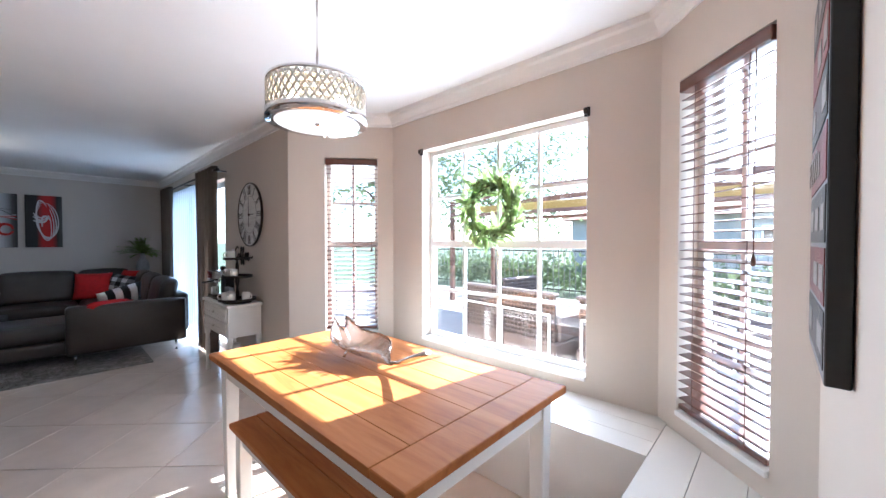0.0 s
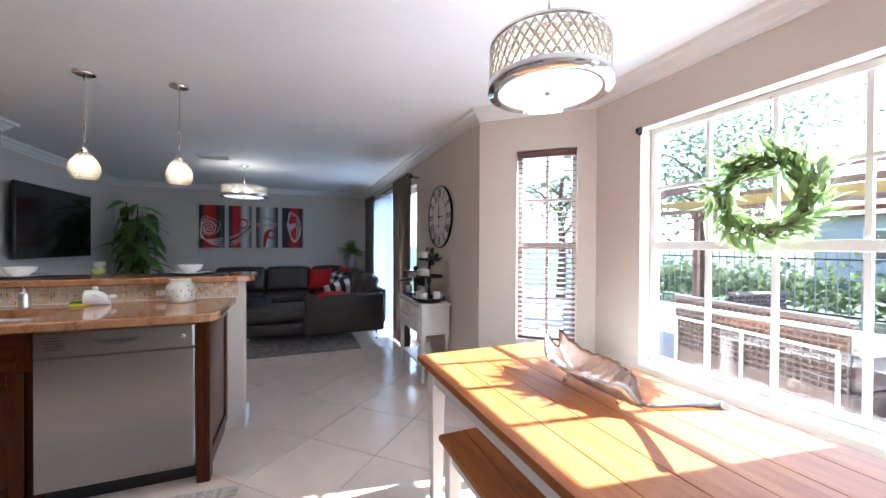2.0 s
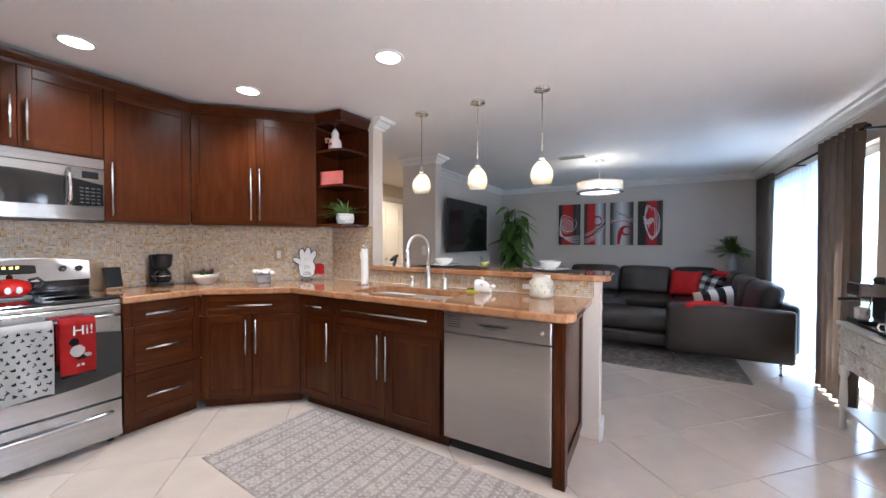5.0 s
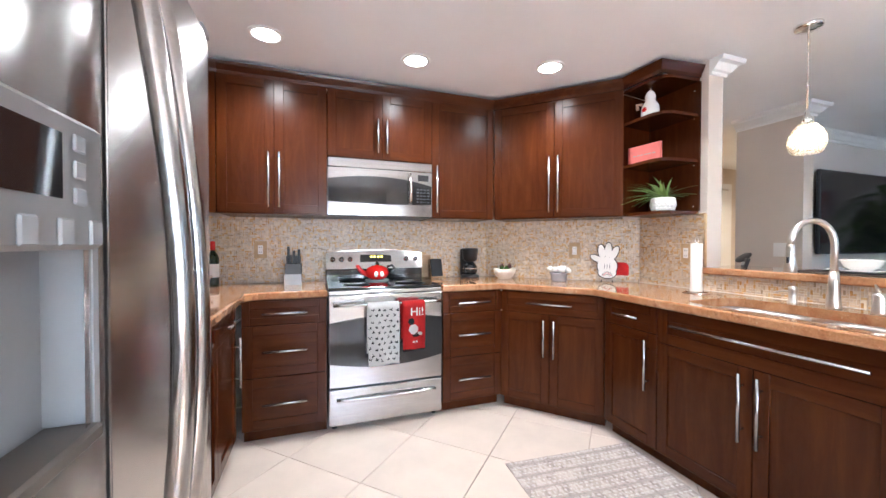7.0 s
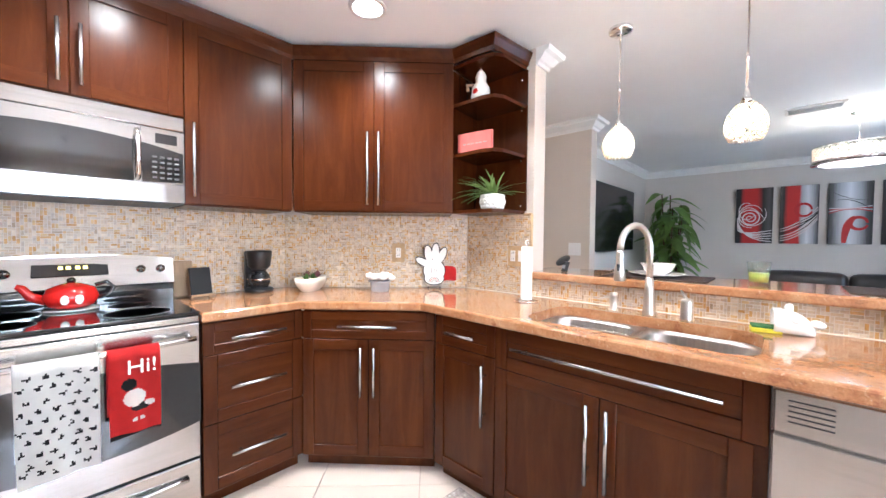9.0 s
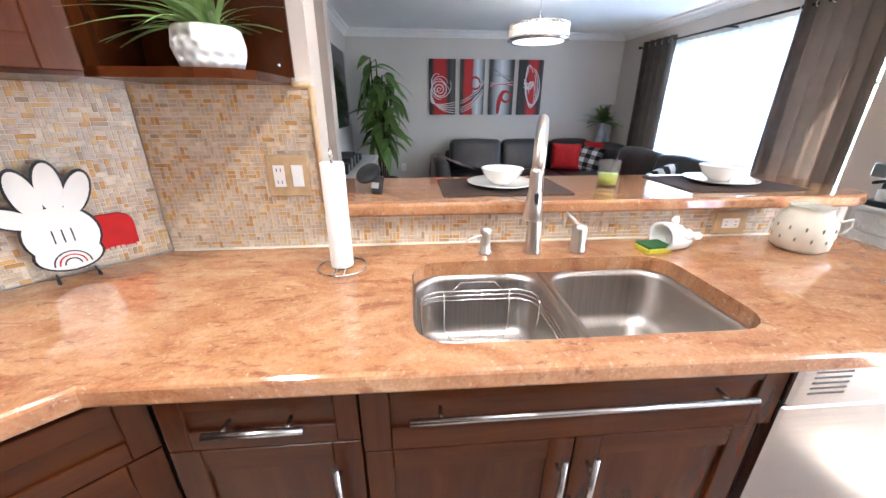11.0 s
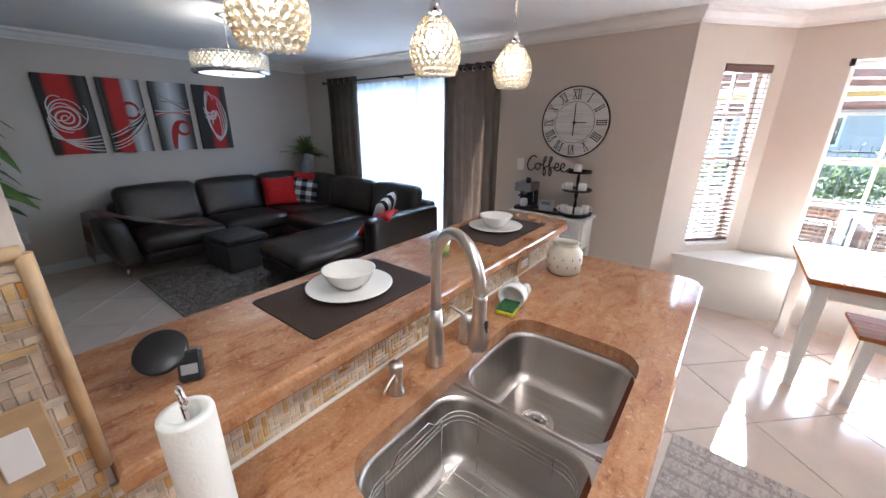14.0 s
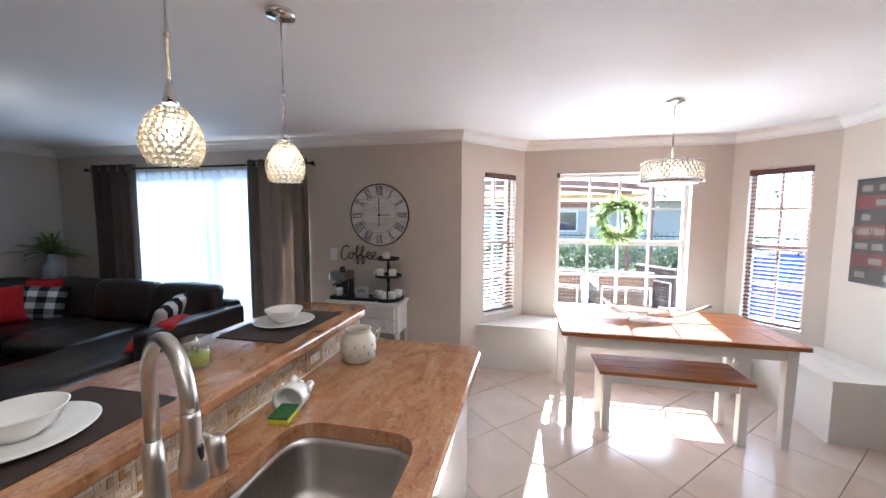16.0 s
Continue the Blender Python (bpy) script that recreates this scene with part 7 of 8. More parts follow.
part("fin", sphere((0, -0.01, 0.094), 0.014, seg=10, scale=(0.8, 1.0, 1.3)), M_WHITEC, sh)
for sx in (-1, 1):
    part("tail_fluke", sphere((0.018 * sx, 0.066, 0.045), 0.016, seg=10, scale=(1.0, 1.2, 0.8)), M_WHITEC, sh)
    part("side_fin", sphere((0.047 * sx, 0.005, 0.060), 0.014, seg=10, scale=(0.5, 1.2, 1.0)), M_WHITEC, sh)
spg = thing("sponge", pose(-2.705, -0.838, CT - 0.0055, 0, 0, 8), "yellow and green kitchen sponge", "sponge")
part("foam", B(-0.033, 0.033, -0.032, 0.055, 0.006, 0.022, 0.003), mat("yellow_foam", (0.62, 0.56, 0.03), 0.9, vary=0.1, scale=60, bump=0.4, bscale=300), spg)
part("scour_pad", B(-0.032, 0.032, -0.031, 0.054, 0.0222, 0.030, 0.002), mat("green_scour", (0.05, 0.16, 0.05), 0.95, vary=0.2, scale=80, bump=0.5, bscale=400), spg)
pt = thing("paper_towel_holder", pose(-2.65, -1.80, CT), "white paper towel roll on a chrome wire stand", "paper towel")
part("roll", lathe([(0.019, 0.008), (0.0300, 0.008), (0.0310, 0.012), (0.0310, 0.292), (0.0300, 0.296), (0.019, 0.296), (0.019, 0.008)], 28), mat("paper_white", (0.80, 0.77, 0.70), 0.9, vary=0.03, bump=0.3, bscale=160), pt)
part("post", tube([(0, 0, 0.004), (0, 0, 0.305)], 0.004, 8), M_CHROME, pt)
part("loop", tube([(0.014 * math.cos(a), 0, 0.318 + 0.014 * math.sin(a)) for a in [2 * math.pi * k / 12 for k in range(12)]], 0.003, 6, closed=True), M_CHROME, pt)
part("base_ring", tube([(0.068 * math.cos(a), 0.068 * math.sin(a), 0.003) for a in [2 * math.pi * k / 28 for k in range(28)]], 0.003, 6, closed=True), M_CHROME, pt)
for y in (-0.012, 0.012):
    part("base_bar", tube([(-0.066, y, 0.003), (0.066, y, 0.003)], 0.003, 6), M_CHROME, pt)
tp_ = thing("teapot", pose(-0.945, -3.07, 0.9265), "red glazed teapot with white dots and black lid knob", "teapot")
part("trivet", lathe([(0.0, -0.003), (0.09, -0.003), (0.09, 0.004), (0, 0.004)], 28), M_GPLAST, tp_)
part("body", lathe([(0.05, 0.005), (0.078, 0.02), (0.092, 0.055), (0.078, 0.092), (0.045, 0.108), (0.03, 0.113), (0, 0.118)], 30), M_RED, tp_)
part("lid_knob", lathe([(0.012, 0.115), (0.016, 0.128), (0.008, 0.138), (0, 0.14)], 14), M_BGLASS, tp_)
part("spout", tube([(0.075, 0, 0.045), (0.12, 0, 0.065), (0.145, 0, 0.105), (0.16, 0, 0.112)], 0.022, 10, taper=0.010), M_RED, tp_)
part("handle", tube([(-0.075, 0, 0.10), (-0.115, 0, 0.112), (-0.14, 0, 0.085), (-0.125, 0, 0.05), (-0.088, 0, 0.04)], 0.009, 8), M_BGLASS, tp_)
for x in (-0.022, 0.022):
    part("dot", sphere((x, 0.088, 0.05), 0.018, seg=12, scale=(0.8, 0.25, 1.15)), M_WHITEC, tp_)
kb = thing("knife_block", pose(-0.345, -3.06, CT), "grey knife block with black-handled knives", "knife block")
bm = B(-0.055, 0.055, -0.045, 0.055, 0, 0.15, 0.004)
for v in bm.verts:
    v.co.y -= 0.25 * v.co.z * 0.3
part("block", bm, mat("block_grey", (0.045, 0.042, 0.04), 0.4, vary=0.1), kb)
part("front_plate", B(-0.056, 0.056, 0.055, 0.058, 0.0, 0.075), mat("plate_silver", (0.24, 0.235, 0.23), 0.4, 0.6), kb)
for k, (x, y, h) in enumerate(((-0.035, -0.02, 0.10), (0.0, -0.03, 0.09), (0.035, -0.02, 0.12), (-0.02, 0.015, 0.055), (0.02, 0.015, 0.06), (0.04, 0.02, 0.05), (-0.04, 0.02, 0.05))):
    part("knife_handle", B(x - 0.009, x + 0.009, y - 0.018, y - 0.006, 0.148, 0.150 + h, 0.003), M_BPLAST, kb)
ea = thing("mini_easel", pose(-1.435, -3.09, CT, 0, 0, 12), "small blackboard on a wooden easel", "easel")
M_PALEW = mat("pale_wood", (0.45, 0.30, 0.17), 0.6, vary=0.12, scale=10, stretch=(5, 5, 0.6))
bm = B(-0.052, 0.052, -0.006, 0.006, 0.025, 0.17, 0.002)
bm.transform(pose(0, 0.02, 0, 12, 0, 0))
part("board", bm, M_BPLAST, ea)
for x in (-0.045, 0.045):
    bm = B(x - 0.006, x + 0.006, -0.018, -0.007, 0, 0.17)
    bm.transform(pose(0, 0.02, 0, 12, 0, 0))
    part("leg", bm, M_PALEW, ea)
part("rest", B(-0.06, 0.06, 0.006, 0.034, 0.012, 0.024, 0.002), M_PALEW, ea)
part("back_leg", tube([(0.0, -0.02, 0.15), (0, -0.085, 0.004)], 0.005, 6), M_PALEW, ea)
bd = thing("cutting_board", pose(-1.375, -3.215, CT, 0, 0, 0), "pale wooden board leaning on the mosaic wall", "cutting board")
bm = B(-0.05, 0.05, -0.009, 0.009, 0, 0.20, 0.006)
bm.transform(pose(0, 0.03, 0.002, 10, 0, 0))
part("board", bm, M_PALEW, bd)
cm = thing("coffee_maker", pose(-1.745, -3.11, CT), "small black drip coffee maker with glass carafe", "coffee maker")
part("base", lathe([(0.0, 0), (0.078, 0), (0.08, 0.02), (0.07, 0.028), (0, 0.03)], 26), M_BPLAST, cm)
part("tower", B(-0.06, 0.06, -0.085, -0.045, 0.01, 0.25, 0.008), M_BPLAST, cm)
part("carafe", lathe([(0.0, 0.031), (0.05, 0.031), (0.062, 0.06), (0.058, 0.10), (0.042, 0.125), (0.038, 0.128)], 26), mat("carafe_glass", (0.03, 0.03, 0.03), 0.05, vary=0, trans=0.4), cm)
part("carafe_handle", tube([(0.04, 0.03, 0.12), (0.07, 0.05, 0.115), (0.075, 0.055, 0.07), (0.055, 0.04, 0.05)], 0.007, 7), M_BPLAST, cm)
part("basket", lathe([(0.045, 0.14), (0.062, 0.16), (0.072, 0.24), (0.070, 0.252), (0, 0.256)], 26), M_BPLAST, cm)
part("band", lathe([(0.0635, 0.078), (0.066, 0.078), (0.066, 0.086), (0.0635, 0.086), (0.0635, 0.078)], 26), M_CHROME, cm)
random.seed(8)
su = thing("succulent_planter", pose(-2.01, -2.975, CT, 0, 0, 35) @ Matrix.Scale(1.2, 4), "succulents in a long ribbed white planter", "plant")
bm = bmesh.new()
prof = [(0.55, 0.0), (0.72, 0.012), (0.95, 0.045), (1.0, 0.07), (0.94, 0.07), (0.80, 0.05), (0, 0.05)]
rings = []
for r, z in prof:
    rings.append([bm.verts.new((0.125 * r * math.cos(a) * (1 + 0.03 * math.sin(16 * a) * (r > 0.5)), 0.062 * r * math.sin(a), z)) for a in [2 * math.pi * k / 40 for k in range(40)]])
for a, b in zip(rings, rings[1:]):
    for i in range(40):
        bm.faces.new((a[i], a[(i + 1) % 40], b[(i + 1) % 40], b[i])).smooth = True
bmesh.ops.remove_doubles(bm, verts=bm.verts, dist=1e-5)
part("planter", bm, mat("bisque_white", (0.72, 0.66, 0.56), 0.5, vary=0.06, scale=10), su)
SL = [leaf_mesh("leaf", 0.034, 0.016, M_GRASSY, -0.4, 3), leaf_mesh("leaf", 0.036, 0.016, mat("succulent_plum", (0.20, 0.07, 0.075), 0.5, vary=0.2), -0.4, 3)]
for cx, cy, w_ in ((-0.045, 0.0, 0), (0.0, 0.012, 0), (0.03, -0.01, 0), (0.005, -0.02, 1), (-0.02, 0.025, 1)):
    for k in range(13):
        add_leaf(SL[w_], Matrix.Translation((cx, cy, 0.055 + 0.012 * w_)) @ pose(0, 0, 0, 0, -15 - 5 * k, k * 137.5), su)
cd = thing("covered_dish", pose(-2.30, -2.64, CT) @ Matrix.Scale(1.22, 4), "small glass dish piled with white shells", "dish")
part("dish", lathe([(0.045, 0), (0.048, 0.01), (0.05, 0.045), (0.062, 0.055), (0.058, 0.056), (0.046, 0.045), (0.0, 0.02)], 26), mat("ribbed_glass", (0.55, 0.57, 0.60), 0.12, vary=0.1, trans=0.3), cd)
for k in range(16):
    a = k * 2.4
    r = 0.012 * math.sqrt(k) * 1.35
    part("shell", sphere((r * math.cos(a), r * math.sin(a), 0.068 + 0.018 * random.random()), 0.019, seg=10, scale=(1.2, 0.9, 0.85)), M_WHITEC, cd)
gv = thing("glove_plaque", pose(-2.645, -2.500, CT, 0, 0, -45), "white cartoon-glove shaped trivet on a small stand", "plaque")
gy = 0.0
for nm, cx, cz, rx, rz, tilt in (("cuff", 0, 0.045, 0.052, 0.034, 0), ("palm", 0, 0.088, 0.058, 0.060, 0), ("thumb", -0.062, 0.135, 0.042, 0.018, -28), ("finger", -0.032, 0.178, 0.020, 0.048, 8), ("finger", 0.006, 0.188, 0.020, 0.05, -4), ("finger", 0.042, 0.172, 0.019, 0.046, -24)):
    gy += 0.0006
    c_, s_ = math.cos(radians(tilt)), math.sin(radians(tilt))
    lobe = None
    for off, y0, y1 in ((0.005, -0.010 - gy, -gy), (0.0, 0.0002 + gy, 0.004 + gy)):
        pts = []
        for k in range(24):
            a = 2 * math.pi * k / 24
            x, z = (rx + off) * math.cos(a), (rz + off) * math.sin(a)
            pts.append((1.22 * (cx + x * c_ - z * s_), 0.012 + 1.22 * (cz + x * s_ + z * c_)))
        bm = prism(pts, y0, y1)
        bm.transform(pose(0, 0, 0, 90, 0, 180))
        if lobe is None:
            lobe = part(nm, bm, M_BPLAST, gv, "black outline")
        else:
            part(nm + "_face", bm, M_WHITEC, lobe, "white glazed face")
for r in (0.016, 0.026, 0.036):
    part("arch_line", tube([(r * math.cos(a), 0.0065, 0.028 + 0.012 + r * math.sin(a)) for a in [math.pi * k / 12 for k in range(13)]], 0.0018, 5), M_REDF if r == 0.026 else M_BPLAST, gv)
for x in (-0.018, 0, 0.018):
    part("seam", B(x - 0.0015, x + 0.0015, 0.0052, 0.0068, 0.10, 0.135), M_BPLAST, gv)
part("stand", tube([(-0.04, 0.035, 0.004), (-0.04, 0.008, 0.008), (-0.04, -0.05, 0.004), (0.04, -0.05, 0.004), (0.04, 0.008, 0.008), (0.04, 0.035, 0.004)], 0.004, 6), M_BPLAST, gv)
pm_ = thing("pot_holder", pose(-2.705, -2.452, CT, 0, 0, -45), "red quilted pot holder behind the glove plaque", "pot holder")
bm = prism(round_rect(-0.055, 0.055, 0.0, 0.15, 0.035), -0.004, 0.004)
bm.transform(pose(-0.02, -0.045, 0.002, 78, 0, 0))
part("pad", bm, M_REDF, pm_)
# fruit basket and bottle in the corner
fb = thing("fruit_basket", pose(0.25, -2.86, CT), "chrome wire fruit basket with banana hook", "basket")
for z, r in ((0.012, 0.08), (0.05, 0.115), (0.085, 0.135)):
    part("hoop", tube([(r * math.cos(a), r * math.sin(a), z) for a in [2 * math.pi * k / 28 for k in range(28)]], 0.003, 6, closed=True), M_CHROME, fb)
for k in range(14):
    a = 2 * math.pi * k / 14
    part("wire", tube([(r * math.cos(a), r * math.sin(a), z) for z, r in ((0.004, 0.0), (0.012, 0.08), (0.05, 0.115), (0.085, 0.135))], 0.002, 5), M_CHROME, fb)
part("hook", tube([(0.13, 0, 0.085), (0.17, 0, 0.2), (0.16, 0, 0.36), (0.08, 0, 0.43), (0.0, 0, 0.42), (-0.01, 0, 0.40)], 0.005, 8), M_CHROME, fb)
for k, a in enumerate((0, 72, 144, 216, 288)):
    th = thing("apple", pose(0.25 + 0.065 * math.cos(radians(a)), -2.86 + 0.065 * math.sin(radians(a)), CT + 0.052), "red apple lying in the wire basket", "apple", "basket apples")
    part("flesh", lathe([(0.0, -0.026), (0.02, -0.034), (0.036, -0.01), (0.036, 0.012), (0.02, 0.034), (0.006, 0.030), (0, 0.024)], 16), M_RED, th)
    part("stalk", tube([(0, 0, 0.024), (0.003, 0, 0.042)], 0.0015, 5), M_STEM, th)
bb = thing("banana_bunch", pose(0.242, -2.86, CT + 0.40), "yellow bananas hanging from the basket hook", "bananas")
M_BAN = mat("banana_skin", (0.72, 0.47, 0.03), 0.5, vary=0.1, scale=12)
for k in range(4):
    a = radians(200 + k * 28)
    pts = [Vector((0.02 * t * math.cos(a) + 0.075 * math.sin(t * 2.2) * math.cos(a), 0.075 * math.sin(t * 2.2) * math.sin(a), -0.16 * t)) for t in [i / 8 for i in range(9)]]
    bm = tube(pts, 0.016, 8)
    part("banana", bm, M_BAN, bb)
part("stalk", sphere((0, 0, 0), 0.014, seg=8), M_STEM, bb)
wb = thing("wine_bottle", pose(0.17, -3.12, CT), "dark green wine bottle with red neck foil", "bottle")
part("glass", lathe([(0.0, 0), (0.036, 0), (0.037, 0.01), (0.037, 0.19), (0.03, 0.215), (0.015, 0.235), (0.014, 0.30)], 22), mat("bottle_green", (0.012, 0.022, 0.008), 0.06, vary=0.1, coat=0.5), wb)
part("foil", lathe([(0.0152, 0.245), (0.0155, 0.305), (0, 0.307)], 16), M_RED, wb)
part("label_band", lathe([(0.0376, 0.06), (0.0378, 0.061), (0.0378, 0.15), (0.0376, 0.151)], 22), M_WHITEP, wb)

# ---- towels on the oven ----
def towel(xc, w, z0, y, mats, label, pattern):
    th = thing("dish_towel", pose(xc, FB, 0), label, "towel", "oven towels")
    bm = bmesh.new()
    prof = [(0.0905, z0 + 0.07), (0.088, 0.80), (0.0905, 0.828), (0.108, 0.837), (0.129, 0.831), (y, 0.805)] + [(y, 0.805 - (0.805 - z0) * k / 64) for k in range(1, 65)]
    nx = 40
    g = []
    for i in range(nx + 1):
        u = i / nx
        g.append([bm.verts.new((-w / 2 + w * u * (1 - 0.03 * k / len(prof)), yy + (0.006 * math.sin(u * 9 + k * 0.05) if k > 4 else 0), z + 0.006 * math.sin(u * 5) * (k == len(prof) - 1))) for k, (yy, z) in enumerate(prof)])
    for i in range(nx):
        for k in range(len(prof) - 1):
            f = bm.faces.new((g[i][k], g[i + 1][k], g[i + 1][k + 1], g[i][k + 1]))
            f.smooth = True
            f.material_index = pattern((i + 0.5) / nx, (k - 5) / 64) if k > 4 else 0
    bmesh.ops.solidify(bm, geom=bm.faces, thickness=0.002)
    part("cloth", bm, mats, th)
    return th


random.seed(21)
spots = [(0.12 + 0.19 * (k % 5) + 0.09 * ((k // 5) % 2) - 0.05 + random.uniform(-0.02, 0.02), 0.05 + 0.095 * (k // 5) + random.uniform(-0.015, 0.015), random.uniform(-1, 1)) for k in range(50)]


def dotted(u, v):
    for a, b, s in spots:
        du, dv = (u - a) * 0.2, (v - b) * 0.365
        if du * du + dv * dv < 0.0055 ** 2 or (du - 0.008) ** 2 + (dv + 0.006 * s) ** 2 < 0.0036 ** 2 or (du + 0.007 * s) ** 2 + (dv + 0.008) ** 2 < 0.0036 ** 2:
            return 1
    return 0


def oval(u, v, a, b, ra, rb):
    return ((u - a) / ra) ** 2 + ((v - b) / rb) ** 2 < 1


def printed(u, v):
    if oval(u, v, 0.52, 0.52, 0.22, 0.11) or oval(u, v, 0.22, 0.62, 0.10, 0.04) or oval(u, v, 0.52, 0.80, 0.05, 0.025) or oval(u, v, 0.38, 0.80, 0.05, 0.025):
        return 1
    if oval(u, v, 0.62, 0.34, 0.15, 0.075) or oval(u, v, 0.40, 0.65, 0.20, 0.05) or v > 0.96:
        return 2
    return 0


towel(-0.9, 0.20, 0.44, 0.137, [M_WHITEF, M_BLACKF], "white dish towel with scattered small dark prints", dotted)
tw = towel(-1.095, 0.15, 0.515, 0.139, [M_REDF, M_WHITEF, M_BLACKF], "red dish towel printed with white and black shapes", printed)
text_part("Hi!", 0.075, pose(-0.02, 0.1445, 0.765, 90, 0, 180), M_WHITEF, tw, "lettering", "white lettering Hi!", 0.001)

# ---- shelf ornaments ----
ob_ = thing("oil_bottle", pose(-2.615, -2.10, 2.05) @ Matrix.Scale(1.2, 4), "white ceramic figure-shaped oil bottle with spout", "bottle")
part("body", lathe([(0.042, 0), (0.048, 0.02), (0.044, 0.065), (0.025, 0.095), (0.028, 0.12), (0.02, 0.14), (0.012, 0.15), (0, 0.152)], 22), M_WHITEC, ob_)
part("spout", tube([(0, 0, 0.15), (0, 0, 0.185)], 0.006, 8, taper=0.004), M_CHROME, ob_)
part("arm", tube([(0.02, -0.035, 0.085), (0.03, -0.06, 0.09), (0.03, -0.055, 0.06)], 0.009, 8), mat("tan_glaze", (0.55, 0.33, 0.20), 0.4), ob_)
part("red_patch", sphere((0.043, 0.0, 0.04), 0.016, seg=10, scale=(0.35, 1, 1)), M_RED, ob_)
sp_ = thing("small_sign", pose(-2.585, -2.115, 1.755, 0, 0, 8), "small coral wooden plaque with script writing", "sign")
part("plaque", B(-0.01, 0.01, -0.115, 0.115, 0, 0.118, 0.002), mat("coral_paint", (0.55, 0.12, 0.10), 0.6, vary=0.08, scale=20), sp_)
for k in range(6):
    part("writing_bar", B(0.0102, 0.0112, -0.075 + k * 0.027, -0.057 + k * 0.027 + 0.004 * (k % 2), 0.048, 0.056), M_SIGNW, sp_)
hp_ = thing("shelf_planter", pose(-2.69, -2.06, 1.42), "white dimpled pot with trailing grassy plant", "plant")
bm = lathe([(0.05, 0), (0.068, 0.012), (0.079, 0.05), (0.072, 0.09), (0.064, 0.095), (0.06, 0.086), (0, 0.084)], 128)
bmesh.ops.subdivide_edges(bm, edges=[e for e in bm.edges if abs(e.verts[0].co.z - e.verts[1].co.z) > 0.015], cuts=9)
for v in bm.verts:
    if 0.004 < v.co.z < 0.08:
        a = math.atan2(v.co.y, v.co.x)
        row = math.floor(v.co.z / 0.02)
        k = 0.5 + 0.5 * math.cos(16 * a + math.pi * row)
        f = 1 - 0.09 * k * (0.5 + 0.5 * math.cos(2 * math.pi * (v.co.z / 0.02 - row - 0.5)))
        v.co.x *= f
        v.co.y *= f
part("pot", bm, mat("matt_white", (0.76, 0.73, 0.69), 0.4, vary=0.03), hp_)
SPL = leaf_mesh("leaf", 0.18, 0.016, M_BLADE, 0.9, 7)
SPL2 = leaf_mesh("leaf", 0.13, 0.014, M_BLADE, 0.5, 6)
for k in range(110):
    if math.sin(radians(k * 137.5)) > 0.7:
        continue
    add_leaf(SPL if k % 2 else SPL2, Matrix.Translation((0.02 * math.cos(k), 0.02 * math.sin(k), 0.078)) @ pose(0, 0, 0, random.uniform(-15, 15), random.uniform(-80, -30), k * 137.5), hp_)

# plates on the mosaic walls
M_BEIGE = mat("travertine_plate", (0.56, 0.38, 0.20), 0.4, vary=0.15, scale=20)
plate(pose(KX + 0.0115, -1.968, 1.148, 0, 0, 90), 0.125, 0.125, [(-0.027, "outlet"), (0.027, "switch")], "travertine double plate with switch and outlet", M_BEIGE)
plate(local_frame((KX, -2.374), (-1.962, KY)) @ pose(0.47, 0.0115, 1.152, 0, 0, 180), 0.085, 0.125, [(0, "outlet")], "travertine outlet plate on the mosaic", M_BEIGE)
plate(pose(-0.11, KY + 0.0115, 1.16, 0, 0, 180), 0.085, 0.125, [(0, "outlet")], "travertine outlet plate on the mosaic", M_BEIGE)
plate(pose(KX + 0.0115, -0.47, 0.962, 0, 90, 90), 0.082, 0.12, [(0, "outlet")], "travertine outlet plate lying on the bar mosaic", M_BEIGE)
# kitchen runner
M_RUN = ramp_mat("woven_runner", [(0.3, (0.25, 0.20, 0.18)), (0.5, (0.42, 0.36, 0.32)), (0.7, (0.56, 0.50, 0.45))], 60, 4, 0.95, (1, 0.25, 1), 0.3, 0.5)
M_RUN2 = ramp_mat("woven_runner_pale", [(0.3, (0.44, 0.39, 0.35)), (0.7, (0.64, 0.58, 0.53))], 80, 4, 0.95, (1, 0.3, 1), 0.3, 0.5)
M_RUND = ramp_mat("woven_runner_dark", [(0.3, (0.27, 0.225, 0.20)), (0.7, (0.41, 0.355, 0.32))], 90, 4, 0.95, (1, 0.4, 1), 0.3, 0.5)
rn = thing("runner_rug", pose(-1.80, -0.97, 0.0, 0, 0, -4), "grey woven runner rug with knotted stripes", "rug")
part("base", B(-0.40, 0.40, -1.0, 1.0, 0.0, 0.007, 0.002), M_RUN, rn)
vs, fs = [], []
for i in range(84):
    y = -0.985 + i * 0.0235
    if i % 4 == 1:
        part("dark_stripe", B(-0.398, 0.398, y - 0.007, y + 0.007, 0.0068, 0.0085, 0.0005), M_RUND, rn)
        continue
    for j in range(26):
        x = -0.378 + j * 0.030 + (0.015 if i % 2 else 0)
        w_, l_ = (0.006, 0.009) if i % 4 == 3 else (0.012, 0.007)
        k = len(vs)
        vs += [(x - w_, y, 0.0072), (x, y - l_, 0.0072), (x + w_, y, 0.0072), (x, y + l_, 0.0072), (x, y, 0.0115)]
        fs += [(k, k + 1, k + 4), (k + 1, k + 2, k + 4), (k + 2, k + 3, k + 4), (k + 3, k, k + 4)]
me = bpy.data.meshes.new("knots")
me.from_pydata(vs, [], fs)
me.materials.append(M_RUN2)
kn = new("weave", me)
kn.parent = rn
tagged(kn, kind="stuff")

